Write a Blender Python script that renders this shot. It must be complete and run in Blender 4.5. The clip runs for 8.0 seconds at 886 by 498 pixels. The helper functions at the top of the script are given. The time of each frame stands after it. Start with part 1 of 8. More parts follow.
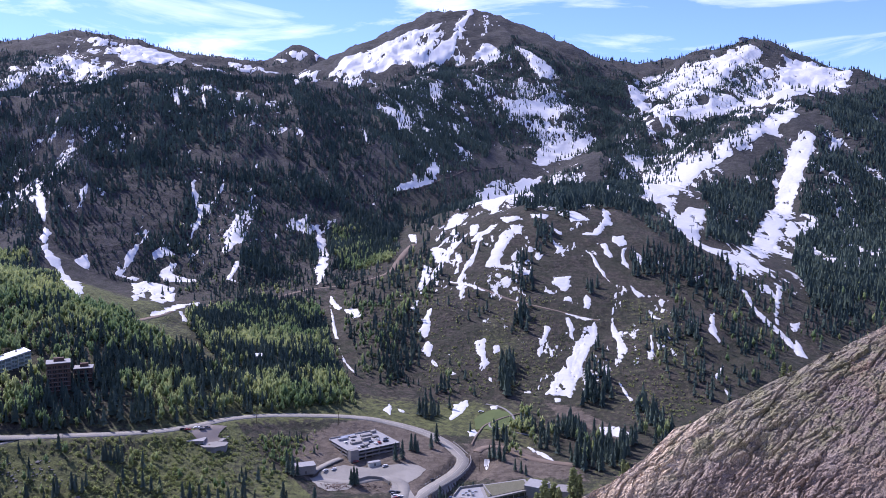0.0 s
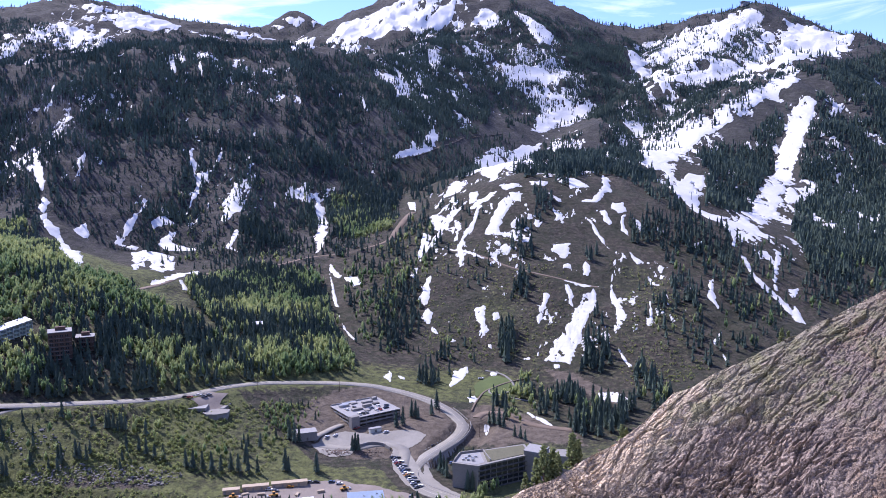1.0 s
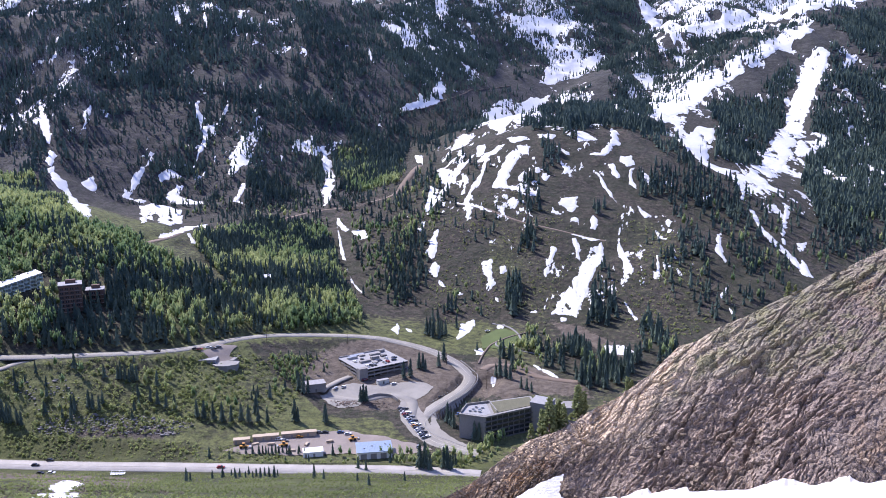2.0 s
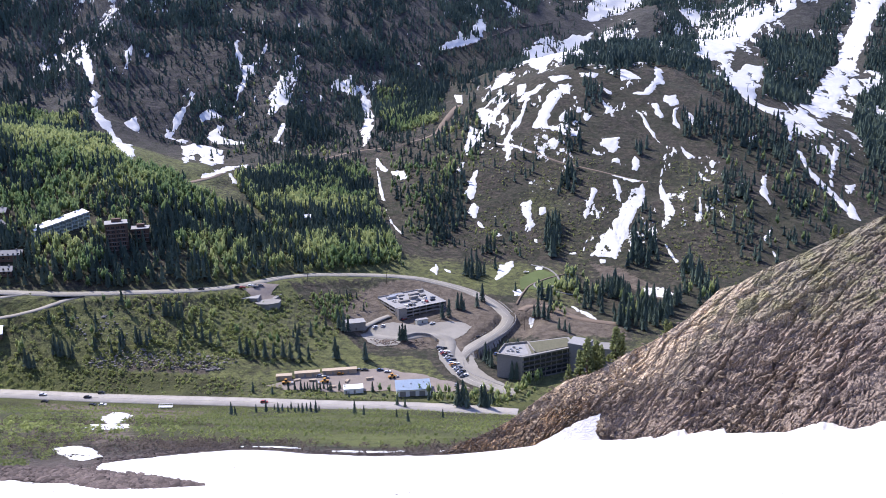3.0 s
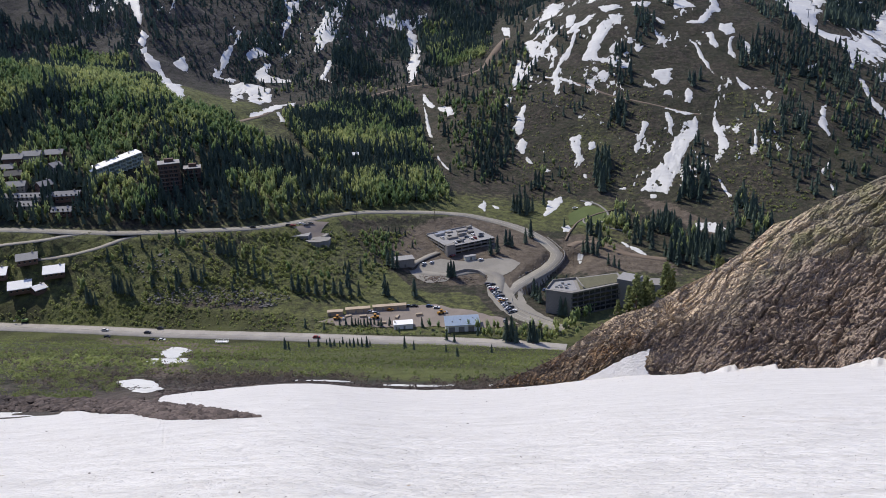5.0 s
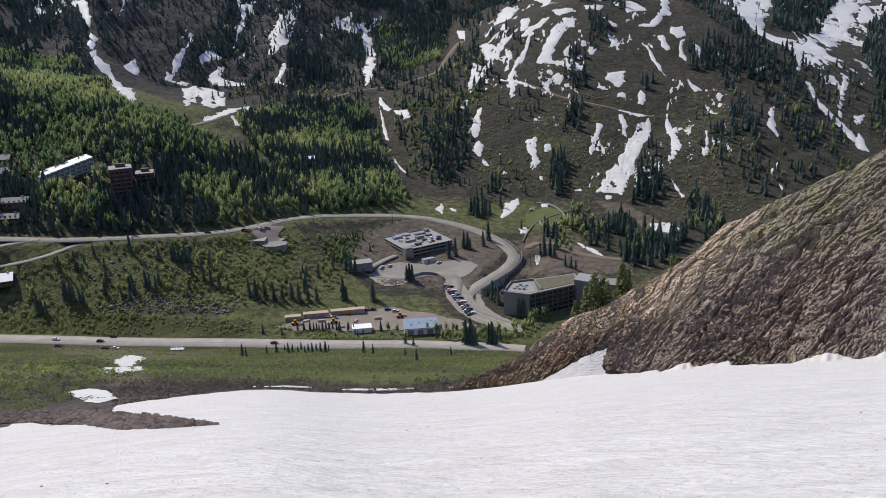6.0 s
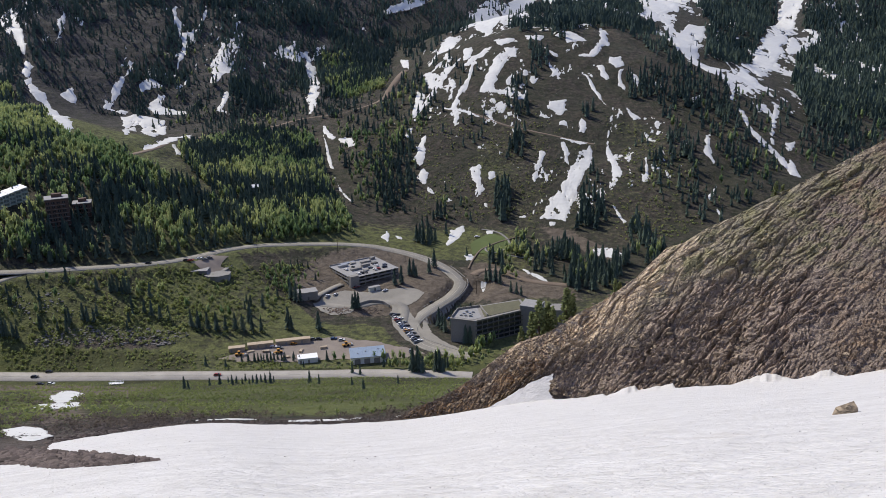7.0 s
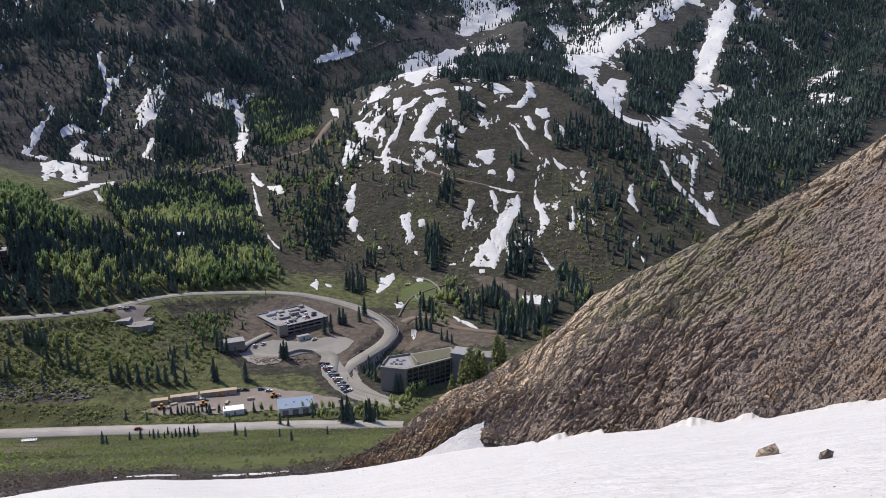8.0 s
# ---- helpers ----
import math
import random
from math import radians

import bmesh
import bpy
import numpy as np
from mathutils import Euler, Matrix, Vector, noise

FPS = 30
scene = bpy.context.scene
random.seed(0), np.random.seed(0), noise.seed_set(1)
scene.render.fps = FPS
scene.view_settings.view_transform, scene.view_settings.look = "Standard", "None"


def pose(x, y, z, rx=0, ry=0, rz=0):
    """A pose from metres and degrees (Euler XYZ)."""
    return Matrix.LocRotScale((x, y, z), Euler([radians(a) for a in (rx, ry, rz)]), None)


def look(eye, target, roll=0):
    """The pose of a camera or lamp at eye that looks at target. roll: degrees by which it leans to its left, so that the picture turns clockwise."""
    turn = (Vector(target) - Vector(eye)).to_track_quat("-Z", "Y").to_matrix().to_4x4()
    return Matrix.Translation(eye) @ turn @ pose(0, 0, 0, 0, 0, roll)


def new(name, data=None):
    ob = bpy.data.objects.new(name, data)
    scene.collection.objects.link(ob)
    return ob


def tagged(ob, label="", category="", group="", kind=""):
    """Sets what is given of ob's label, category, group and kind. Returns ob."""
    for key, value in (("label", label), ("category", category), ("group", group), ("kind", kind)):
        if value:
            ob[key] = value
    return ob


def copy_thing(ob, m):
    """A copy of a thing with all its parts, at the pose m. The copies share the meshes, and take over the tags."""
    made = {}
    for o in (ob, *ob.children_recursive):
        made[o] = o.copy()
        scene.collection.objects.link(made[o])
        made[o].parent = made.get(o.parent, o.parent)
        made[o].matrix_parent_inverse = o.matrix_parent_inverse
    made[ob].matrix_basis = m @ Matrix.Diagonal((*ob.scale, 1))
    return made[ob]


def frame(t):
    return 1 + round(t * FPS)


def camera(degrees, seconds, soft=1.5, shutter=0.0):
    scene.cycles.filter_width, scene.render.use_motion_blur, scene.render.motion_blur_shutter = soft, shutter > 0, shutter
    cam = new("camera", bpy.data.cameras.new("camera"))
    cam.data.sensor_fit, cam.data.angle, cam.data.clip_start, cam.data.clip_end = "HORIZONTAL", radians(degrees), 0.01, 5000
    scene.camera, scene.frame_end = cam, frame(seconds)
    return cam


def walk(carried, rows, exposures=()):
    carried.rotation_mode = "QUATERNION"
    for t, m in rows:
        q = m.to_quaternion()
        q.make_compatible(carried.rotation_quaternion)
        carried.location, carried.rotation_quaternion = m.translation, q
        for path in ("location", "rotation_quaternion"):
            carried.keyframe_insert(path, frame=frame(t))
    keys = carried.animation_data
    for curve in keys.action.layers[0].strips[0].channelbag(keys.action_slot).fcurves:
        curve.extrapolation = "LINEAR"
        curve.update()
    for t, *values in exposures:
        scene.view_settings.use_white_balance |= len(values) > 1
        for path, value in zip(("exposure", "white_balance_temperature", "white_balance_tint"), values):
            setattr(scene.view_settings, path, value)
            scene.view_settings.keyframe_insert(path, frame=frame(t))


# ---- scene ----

# ---- the camera: it stands on the snow slope and turns ----
from mathutils import geometry

cam = camera(56.3, 8.0, soft=0.82)
EYE = (0.0, 0.0, 215.0)
TURNS = [                      # seconds, yaw, pitch, roll
    (0.0, -0.00, -5.00, -0.00),
    (0.5, 0.02, -6.70, 0.18),
    (1.0, -0.04, -7.24, 0.26),
    (2.5, 1.59, -12.67, 0.40),
    (3.0, 3.27, -14.52, 0.60),
    (3.5, 4.64, -15.63, 0.89),
    (4.0, 6.37, -16.72, 1.49),
    (5.5, 6.83, -19.20, 2.17),
    (6.0, 3.77, -18.72, 1.79),
    (6.5, 2.11, -18.20, 1.63),
    (7.0, -0.21, -16.92, 1.26),
    (7.5, -3.05, -15.09, 0.58),
    (8.0, -5.25, -13.68, 0.11),
]
# the swing between the rows, carried on smoothly
walk(cam, [(t, pose(*EYE) @ pose(0, 0, 0, 0, 0, yaw) @ pose(0, 0, 0, 90 + pitch) @ pose(0, 0, 0, 0, 0, -roll))
           for t, yaw, pitch, roll in TURNS],
     [(0.0, 0.74, 5850, 28), (1.0, 0.95, 5950, 25), (2.5, 1.13, 6150, 19), (3.5, 0.78, 6450, 14), (4.2, 0.46, 6600, 12), (5.5, 0.23, 6900, 8), (7.0, 0.26, 6950, 8), (8.0, 0.4, 6950, 10)])

# ---- sky and sun ----
SUN_AZ, SUN_EL = -50.0, 48.0          # degrees to the left of straight ahead, and up
world = bpy.data.worlds.new("sky")
scene.world = world
world.use_nodes = True
wt = world.node_tree
wt.nodes.clear()
w_out = wt.nodes.new("ShaderNodeOutputWorld")
w_bg = wt.nodes.new("ShaderNodeBackground")
w_sky = wt.nodes.new("ShaderNodeTexSky")
w_sky.sky_type = "NISHITA"
w_sky.sun_disc = False
w_sky.sun_elevation = radians(SUN_EL)
w_sky.sun_rotation = radians(SUN_AZ)
w_sky.altitude = 2700
w_sky.air_density, w_sky.dust_density, w_sky.ozone_density = 1.15, 0.15, 3.6
w_bg.inputs["Strength"].default_value = 0.15
# thin high cloud, stretched along the horizon
w_co = wt.nodes.new("ShaderNodeTexCoord")
w_map = wt.nodes.new("ShaderNodeMapping")
w_map.inputs["Scale"].default_value = (2.6, 2.6, 13.0)
w_map.inputs["Location"].default_value = (3.1, 1.7, 0.55)
w_noise = wt.nodes.new("ShaderNodeTexNoise")
w_noise.inputs["Scale"].default_value = 1.5
w_noise.inputs["Detail"].default_value = 7
w_noise.inputs["Roughness"].default_value = 0.6
w_noise.inputs["Distortion"].default_value = 0.6
w_ramp = wt.nodes.new("ShaderNodeMapRange")
w_ramp.inputs["From Min"].default_value, w_ramp.inputs["From Max"].default_value = 0.5, 0.74
w_ramp.inputs["To Max"].default_value = 0.7
w_mix = wt.nodes.new("ShaderNodeMix")
w_mix.data_type = "RGBA"
w_mix.inputs[7].default_value = (7.6, 7.9, 8.4, 1)
wt.links.new(w_co.outputs["Generated"], w_map.inputs["Vector"])
wt.links.new(w_map.outputs["Vector"], w_noise.inputs["Vector"])
wt.links.new(w_noise.outputs["Fac"], w_ramp.inputs["Value"])
wt.links.new(w_ramp.outputs["Result"], w_mix.inputs[0])
w_air = wt.nodes.new("ShaderNodeMix")
w_air.data_type, w_air.blend_type = "RGBA", "MULTIPLY"
w_air.inputs[0].default_value = 1.0
w_air.inputs[7].default_value = (0.61, 0.66, 0.97, 1)
wt.links.new(w_sky.outputs["Color"], w_air.inputs[6])
wt.links.new(w_air.outputs[2], w_mix.inputs[6])
wt.links.new(w_mix.outputs[2], w_bg.inputs["Color"])
wt.links.new(w_bg.outputs["Background"], w_out.inputs["Surface"])

sun_way = Vector((math.sin(radians(SUN_AZ)) * math.cos(radians(SUN_EL)), math.cos(radians(SUN_AZ)) * math.cos(radians(SUN_EL)), math.sin(radians(SUN_EL))))
sun = new("sun", bpy.data.lights.new("sun", "SUN"))
sun.data.energy = 3.6
sun.data.angle = radians(0.53)
sun.data.color = (1.0, 0.95, 0.87)
sun.matrix_world = look(sun_way * 1000, (0, 0, 0))


# ---- materials ----
class Mat:
    """A short hand for node materials."""

    def __init__(self, name, rough=0.9, metal=0.0):
        self.m = bpy.data.materials.new(name)
        self.m.use_nodes = True
        self.t = self.m.node_tree
        self.b = self.t.nodes["Principled BSDF"]
        self.b.inputs["Roughness"].default_value = rough
        self.b.inputs["Metallic"].default_value = metal
        self.b.inputs["Specular IOR Level"].default_value = 0.25

    def node(self, kind, **values):
        n = self.t.nodes.new(kind)
        for k, v in values.items():
            n.inputs[k.replace("_", " ")].default_value = v
        return n

    def coords(self):
        n = self.t.nodes.new("ShaderNodeNewGeometry")
        return n.outputs["Position"]

    def noise(self, scale, detail=4, rough=0.55, stretch=None, distort=0.0):
        n = self.node("ShaderNodeTexNoise", Scale=scale, Detail=detail, Roughness=rough, Distortion=distort)
        src = self.coords()
        if stretch:
            mp = self.node("ShaderNodeMapping", Scale=stretch)
            self.t.links.new(src, mp.inputs["Vector"])
            src = mp.outputs["Vector"]
        self.t.links.new(src, n.inputs["Vector"])
        return n.outputs["Fac"]

    def cells(self, scale, feature="F1", stretch=None, warp=0.0):
        n = self.node("ShaderNodeTexVoronoi", Scale=scale)
        n.feature = feature
        src = self.coords()
        if stretch:
            mp = self.node("ShaderNodeMapping", Scale=stretch)
            self.t.links.new(src, mp.inputs["Vector"])
            src = mp.outputs["Vector"]
        if warp:
            bend = self.node("ShaderNodeTexNoise", Scale=scale * 0.6, Detail=4.0, Roughness=0.7)
            self.t.links.new(src, bend.inputs["Vector"])
            push = self.t.nodes.new("ShaderNodeVectorMath")
            push.operation = "MULTIPLY_ADD"
            push.inputs[1].default_value = (warp, warp, warp)
            self.t.links.new(bend.outputs["Color"], push.inputs[0])
            self.t.links.new(src, push.inputs[2])
            src = push.outputs["Vector"]
        self.t.links.new(src, n.inputs["Vector"])
        return n

    def ramp(self, fac, lo, hi, to_lo=0.0, to_hi=1.0):
        n = self.node("ShaderNodeMapRange")
        for k, v in (("From Min", lo), ("From Max", hi), ("To Min", to_lo), ("To Max", to_hi)):
            n.inputs[k].default_value = v
        self.t.links.new(fac, n.inputs["Value"])
        return n.outputs["Result"]

    def mix(self, fac, a, b, blend="MIX"):
        n = self.t.nodes.new("ShaderNodeMix")
        n.data_type = "RGBA"
        n.blend_type = blend
        for slot, v in ((0, fac), (6, a), (7, b)):
            if isinstance(v, (int, float)):
                n.inputs[slot].default_value = v
            elif isinstance(v, tuple):
                n.inputs[slot].default_value = (*v, 1) if len(v) == 3 else v
            else:
                self.t.links.new(v, n.inputs[slot])
        return n.outputs[2]

    def math(self, op, a, b):
        n = self.t.nodes.new("ShaderNodeMath")
        n.operation = op
        n.use_clamp = True
        for slot, v in ((0, a), (1, b)):
            if isinstance(v, (int, float)):
                n.inputs[slot].default_value = v
            else:
                self.t.links.new(v, n.inputs[slot])
        return n.outputs[0]

    def attr(self, name, part="Fac"):
        n = self.t.nodes.new("ShaderNodeAttribute")
        n.attribute_name = name
        return n.outputs[part]

    def split(self, colour):
        n = self.t.nodes.new("ShaderNodeSeparateColor")
        self.t.links.new(colour, n.inputs[0])
        return n.outputs

    def random(self):
        return self.t.nodes.new("ShaderNodeObjectInfo").outputs["Random"]

    def colour(self, src):
        if isinstance(src, tuple):
            self.b.inputs["Base Color"].default_value = (*src, 1)
        else:
            self.t.links.new(src, self.b.inputs["Base Color"])
        return self

    def bump(self, height, strength=0.5, distance=0.1):
        n = self.node("ShaderNodeBump", Strength=strength, Distance=distance)
        self.t.links.new(height, n.inputs["Height"])
        self.t.links.new(n.outputs["Normal"], self.b.inputs["Normal"])
        return self


def plain(name, colour, rough=0.8, metal=0.0, vary=0.25, size=1.0):
    """A surface of one colour with fine grain and broad wear."""
    m = Mat(name, rough, metal)
    dark = tuple(c * (1 - vary) for c in colour)
    light = tuple(min(1, c * (1 + vary)) for c in colour)
    g = m.mix(m.ramp(m.noise(3.0 * size, 5), 0.3, 0.7), dark, light)
    g = m.mix(m.ramp(m.noise(0.35 * size, 3), 0.35, 0.7, 0.0, 0.5), g, dark)
    m.colour(g)
    return m.m


def ground_material():
    """Open mountain ground: earth, scree, cliff, brush and new grass, each where the cover says."""
    m = Mat("ground", 0.95)
    cover = m.split(m.attr("cover", "Color"))
    broad = m.noise(0.02, 6, 0.6)
    fine = m.noise(0.22, 6, 0.7)
    grain = m.noise(1.1, 4, 0.7)
    earth = m.mix(m.ramp(fine, 0.35, 0.68), (0.022, 0.02, 0.016), (0.1, 0.083, 0.066))
    earth = m.mix(m.ramp(broad, 0.42, 0.62, 0.0, 0.65), earth, (0.042, 0.043, 0.028))
    meadow = m.mix(m.ramp(broad, 0.4, 0.62), (0.042, 0.044, 0.018), (0.095, 0.108, 0.034))
    green = m.mix(m.ramp(fine, 0.3, 0.7), (0.055, 0.062, 0.027), (0.16, 0.17, 0.062))
    green = m.mix(m.ramp(grain, 0.5, 0.75, 0.0, 0.6), green, (0.035, 0.05, 0.022))
    bed = m.noise(0.05, 6, 0.6, (1.0, 1.0, 3.2), 0.4)
    rock = m.mix(m.ramp(bed, 0.38, 0.62), (0.02, 0.017, 0.016), (0.1, 0.077, 0.06))
    rock = m.mix(m.ramp(fine, 0.45, 0.75, 0.0, 0.45), rock, (0.11, 0.1, 0.092))
    scree = m.mix(m.ramp(m.cells(0.9).outputs["Distance"], 0.1, 0.7), (0.15, 0.12, 0.105), (0.055, 0.045, 0.04))
    c = m.mix(m.ramp(m.math("ADD", cover[1], m.ramp(fine, 0.2, 0.8, -0.3, 0.3)), 0.42, 0.6), earth, rock)
    c = m.mix(m.ramp(m.math("ADD", cover[0], m.ramp(fine, 0.2, 0.8, -0.3, 0.3)), 0.4, 0.65), c, green)
    c = m.mix(m.ramp(m.math("ADD", m.attr("cover", "Alpha"), m.ramp(fine, 0.2, 0.8, -0.25, 0.25)), 0.35, 0.65), c, meadow)
    # distance haze put into the colour: far ground goes dark blue-grey
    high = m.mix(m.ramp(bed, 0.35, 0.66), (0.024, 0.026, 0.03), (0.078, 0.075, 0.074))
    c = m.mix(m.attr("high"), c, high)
    shrub = m.ramp(m.noise(0.16, 6, 0.75), 0.48, 0.58, 0.0, 0.8)
    c = m.mix(m.math("MULTIPLY", m.math("MULTIPLY", shrub, m.ramp(cover[0], 0.3, 0.7, 1.0, 0.35)), m.ramp(m.attr("high"), 0.3, 0.8, 1.0, 0.65)), c, (0.022, 0.029, 0.015))
    soil = m.mix(m.ramp(fine, 0.32, 0.68), (0.07, 0.056, 0.043), (0.168, 0.137, 0.107))
    soil = m.mix(m.ramp(grain, 0.5, 0.7, 0.0, 0.5), soil, (0.1, 0.088, 0.068))
    c = m.mix(m.ramp(m.math("ADD", m.attr("soil"), m.ramp(fine, 0.2, 0.8, -0.35, 0.35)), 0.35, 0.6), c, soil)
    c = m.mix(cover[2], c, scree)
    m.colour(c).bump(m.math("ADD", m.math("MULTIPLY", fine, 0.35), m.math("MULTIPLY", m.noise(0.06, 6, 0.65), 0.65)), 1.0, 5.0)
    return m.m


def snow_material():
    """Old spring snow: white, a little dirty, with low ripples."""
    m = Mat("snow", 0.6)
    dirt = m.noise(0.12, 6, 0.65, (1.0, 2.5, 2.0))
    c = m.mix(m.ramp(dirt, 0.45, 0.75, 0.0, 0.5), (0.6, 0.6, 0.58), (0.42, 0.415, 0.395))
    specks = m.ramp(m.noise(1.7, 5, 0.7), 0.66, 0.72)
    c = m.mix(m.math("MULTIPLY", specks, 0.35), c, (0.4, 0.38, 0.36))
    m.colour(c).bump(m.noise(0.35, 5, 0.6), 0.5, 0.6)
    return m.m


GROUND, SNOW = ground_material(), snow_material()


# ---- building helpers ----
def mesh_from(name, verts, faces, material, flat=False):
    me = bpy.data.meshes.new(name)
    verts, faces = np.asarray(verts, np.float32), np.asarray(faces, np.int32)
    me.vertices.add(len(verts))
    me.vertices.foreach_set("co", verts.ravel())
    n, k = faces.shape
    me.loops.add(n * k)
    me.loops.foreach_set("vertex_index", faces.ravel())
    me.polygons.add(n)
    me.polygons.foreach_set("loop_start", np.arange(0, n * k, k, dtype=np.int32))
    me.polygons.foreach_set("use_smooth", np.full(n, not flat))
    me.update(calc_edges=True)
    me.materials.append(material)
    return me


def grid_faces(rows, cols, closed=False):
    i, j = np.meshgrid(np.arange(rows - 1), np.arange(cols if closed else cols - 1), indexing="ij")
    k = (j + 1) % cols
    return np.stack([i * cols + j, i * cols + k, (i + 1) * cols + k, (i + 1) * cols + j], -1).reshape(-1, 4)


def inside(px, py, poly):
    """Which places lie inside a plan outline."""
    hit = np.zeros(np.shape(px), bool)
    for (ax, ay), (bx, by) in zip(poly, poly[1:] + poly[:1]):
        cross = (ay > py) != (by > py)
        with np.errstate(divide="ignore", invalid="ignore"):
            hit ^= cross & (px < (bx - ax) * (py - ay) / (by - ay) + ax)
    return hit


def line_distance(px, py, line):
    best = np.full(np.shape(px), 1e9)
    for (ax, ay, *_), (bx, by, *_) in zip(line, line[1:]):
        dx, dy = bx - ax, by - ay
        t = np.clip(((px - ax) * dx + (py - ay) * dy) / (dx * dx + dy * dy + 1e-9), 0, 1)
        best = np.minimum(best, np.hypot(px - ax - t * dx, py - ay - t * dy))
    return best

# ---- lie of the land ----
EYE_Z = 215.0          # the eye above the canyon road, which is z = 0


def lattice(ix, iy, seed):
    """A random number from 0 to 1 for each whole-number place."""
    n = (ix * 374761393 + iy * 668265263 + seed * 974711) & 0xFFFFFFFF
    n = ((n ^ (n >> 13)) * 1274126177) & 0xFFFFFFFF
    return ((n ^ (n >> 16)) & 0xFFFFFF) / float(0xFFFFFF)


def value_noise(x, y, seed=0):
    x, y = np.asarray(x, float), np.asarray(y, float)
    ix, iy = np.floor(x).astype(np.int64), np.floor(y).astype(np.int64)
    fx, fy = x - ix, y - iy
    fx, fy = fx * fx * fx * (fx * (fx * 6 - 15) + 10), fy * fy * fy * (fy * (fy * 6 - 15) + 10)
    a, b = lattice(ix, iy, seed), lattice(ix + 1, iy, seed)
    c, d = lattice(ix, iy + 1, seed), lattice(ix + 1, iy + 1, seed)
    return (a + (b - a) * fx) * (1 - fy) + (c + (d - c) * fx) * fy


def fbm(x, y, size, octaves=4, seed=0, gain=0.5):
    """Fractal noise about 0, from -1 to 1, with the largest swell 'size' metres wide."""
    total, amp, norm = 0.0, 1.0, 0.0
    for o in range(octaves):
        total = total + amp * (2 * value_noise(x / size + 17.3 * o, y / size - 9.1 * o, seed + o) - 1)
        norm += amp
        amp *= gain
        size *= 0.5
    return total / norm


def ridge(x, y, crest, fall, blunt=30.0):
    """Height of a ridge: its crest line of (x, y, z), falling away by 'fall' on both sides."""
    best = np.full(np.shape(x), -1e4)
    for (ax, ay, az), (bx, by, bz) in zip(crest, crest[1:]):
        dx, dy = bx - ax, by - ay
        t = np.clip(((x - ax) * dx + (y - ay) * dy) / (dx * dx + dy * dy), 0, 1)
        d = np.hypot(x - ax - t * dx, y - ay - t * dy)
        best = np.maximum(best, az + t * (bz - az) - fall * (np.sqrt(d * d + blunt * blunt) - blunt))
    return best


def soft_max(heights, k):
    top = np.maximum.reduce(heights)
    return top + k * np.log(sum(np.exp((h - top) / k) for h in heights))


def smooth(a, b, v):
    t = np.clip((np.asarray(v, float) - a) / (b - a), 0, 1)
    return t * t * (3 - 2 * t)


# how steeply the near slope falls, by compass degrees from straight ahead
FALL_AZ = np.radians([-180, -70, -38, -27, -17, -11, -4, 0, 5, 10, 17, 22, 28, 35, 60, 110, 180])
FALL_BY = np.array([-0.5, 0.25, 0.455, 0.482, 0.497, 0.524, 0.527, 0.522, 0.505, 0.493, 0.465, 0.447, 0.42, 0.372, 0.22, -0.2, -0.5])


FALL_FINE = np.linspace(-math.pi, math.pi, 1441)
FALL_EVEN = np.interp(FALL_FINE, FALL_AZ, FALL_BY)
for _ in range(3):
    FALL_EVEN = np.convolve(np.pad(FALL_EVEN, 9, mode="edge"), np.ones(19) / 19, mode="valid")


def near_slope(x, y):
    return EYE_Z - 1.7 - np.hypot(x, y) * np.interp(np.arctan2(x, y), FALL_FINE, FALL_EVEN)


WEST_FACE = [(-1105, 1355, 304), (-1000, 1435, 319), (-840, 1590, 357), (-685, 1720, 412), (-565, 1815, 437), (-450, 1950, 451), (-315, 2175, 446), (-140, 2495, 474), (30, 2900, 589)]
FACE_RIB = [(-445, 1930, 445), (-395, 1600, 294), (-355, 1395, 199), (-280, 1145, 92)]
FACE_RIB_LOW = [(-725, 1645, 378), (-575, 1255, 200), (-535, 1075, 122)]
HIGH_PEAK = [(-490, 3970, 749), (-220, 3895, 851), (-10, 3800, 951), (165, 3795, 955), (290, 3740, 875), (480, 3670, 776), (710, 3580, 696), (970, 3465, 674), (1125, 3315, 709), (1205, 3285, 726), (1300, 3140, 656), (1410, 2930, 574), (1475, 2785, 519), (1640, 2515, 439)]
PEAK_SPUR = [(235, 3690, 874), (240, 3090, 553), (145, 2495, 338), (100, 2200, 249)]
SUMMIT_SPUR = [(1185, 3240, 710), (850, 2770, 481), (570, 2435, 351), (405, 2160, 263)]
FAR_HILLS = [(-2765, 3800, 756), (-2400, 4040, 822), (-2055, 4170, 875), (-1820, 4280, 943), (-1600, 4310, 914), (-1325, 4350, 858), (-985, 4390, 817), (-540, 4365, 773)]
FAR_CONE = [(-785, 4530, 914), (-760, 4535, 915)]
EAST_SPUR = [(1640, 2390, 436), (1335, 2520, 490), (1145, 2445, 453), (970, 2305, 433), (795, 2160, 350), (645, 2000, 253)]
EAST_NOSE = [(965, 2285, 427), (835, 1875, 244), (695, 1550, 123), (590, 1325, 63)]
EAST_SIDE = [(1505, 1995, 367), (1020, 1600, 196), (710, 1205, 77), (540, 960, 25)]
BENCH = [(425, 1700, 195), (235, 1585, 188), (160, 1340, 179)]
KNOLL = [(245, 1175, 168), (180, 1165, 171), (125, 1155, 169), (70, 1060, 130)]
KNOLL_SIDE = [(245, 1175, 168), (265, 1050, 124), (250, 865, 68)]
ASPEN_SPUR = [(-660, 815, 155), (-580, 815, 144), (-425, 790, 120), (-290, 770, 78), (-195, 735, 49), (-115, 725, 24)]
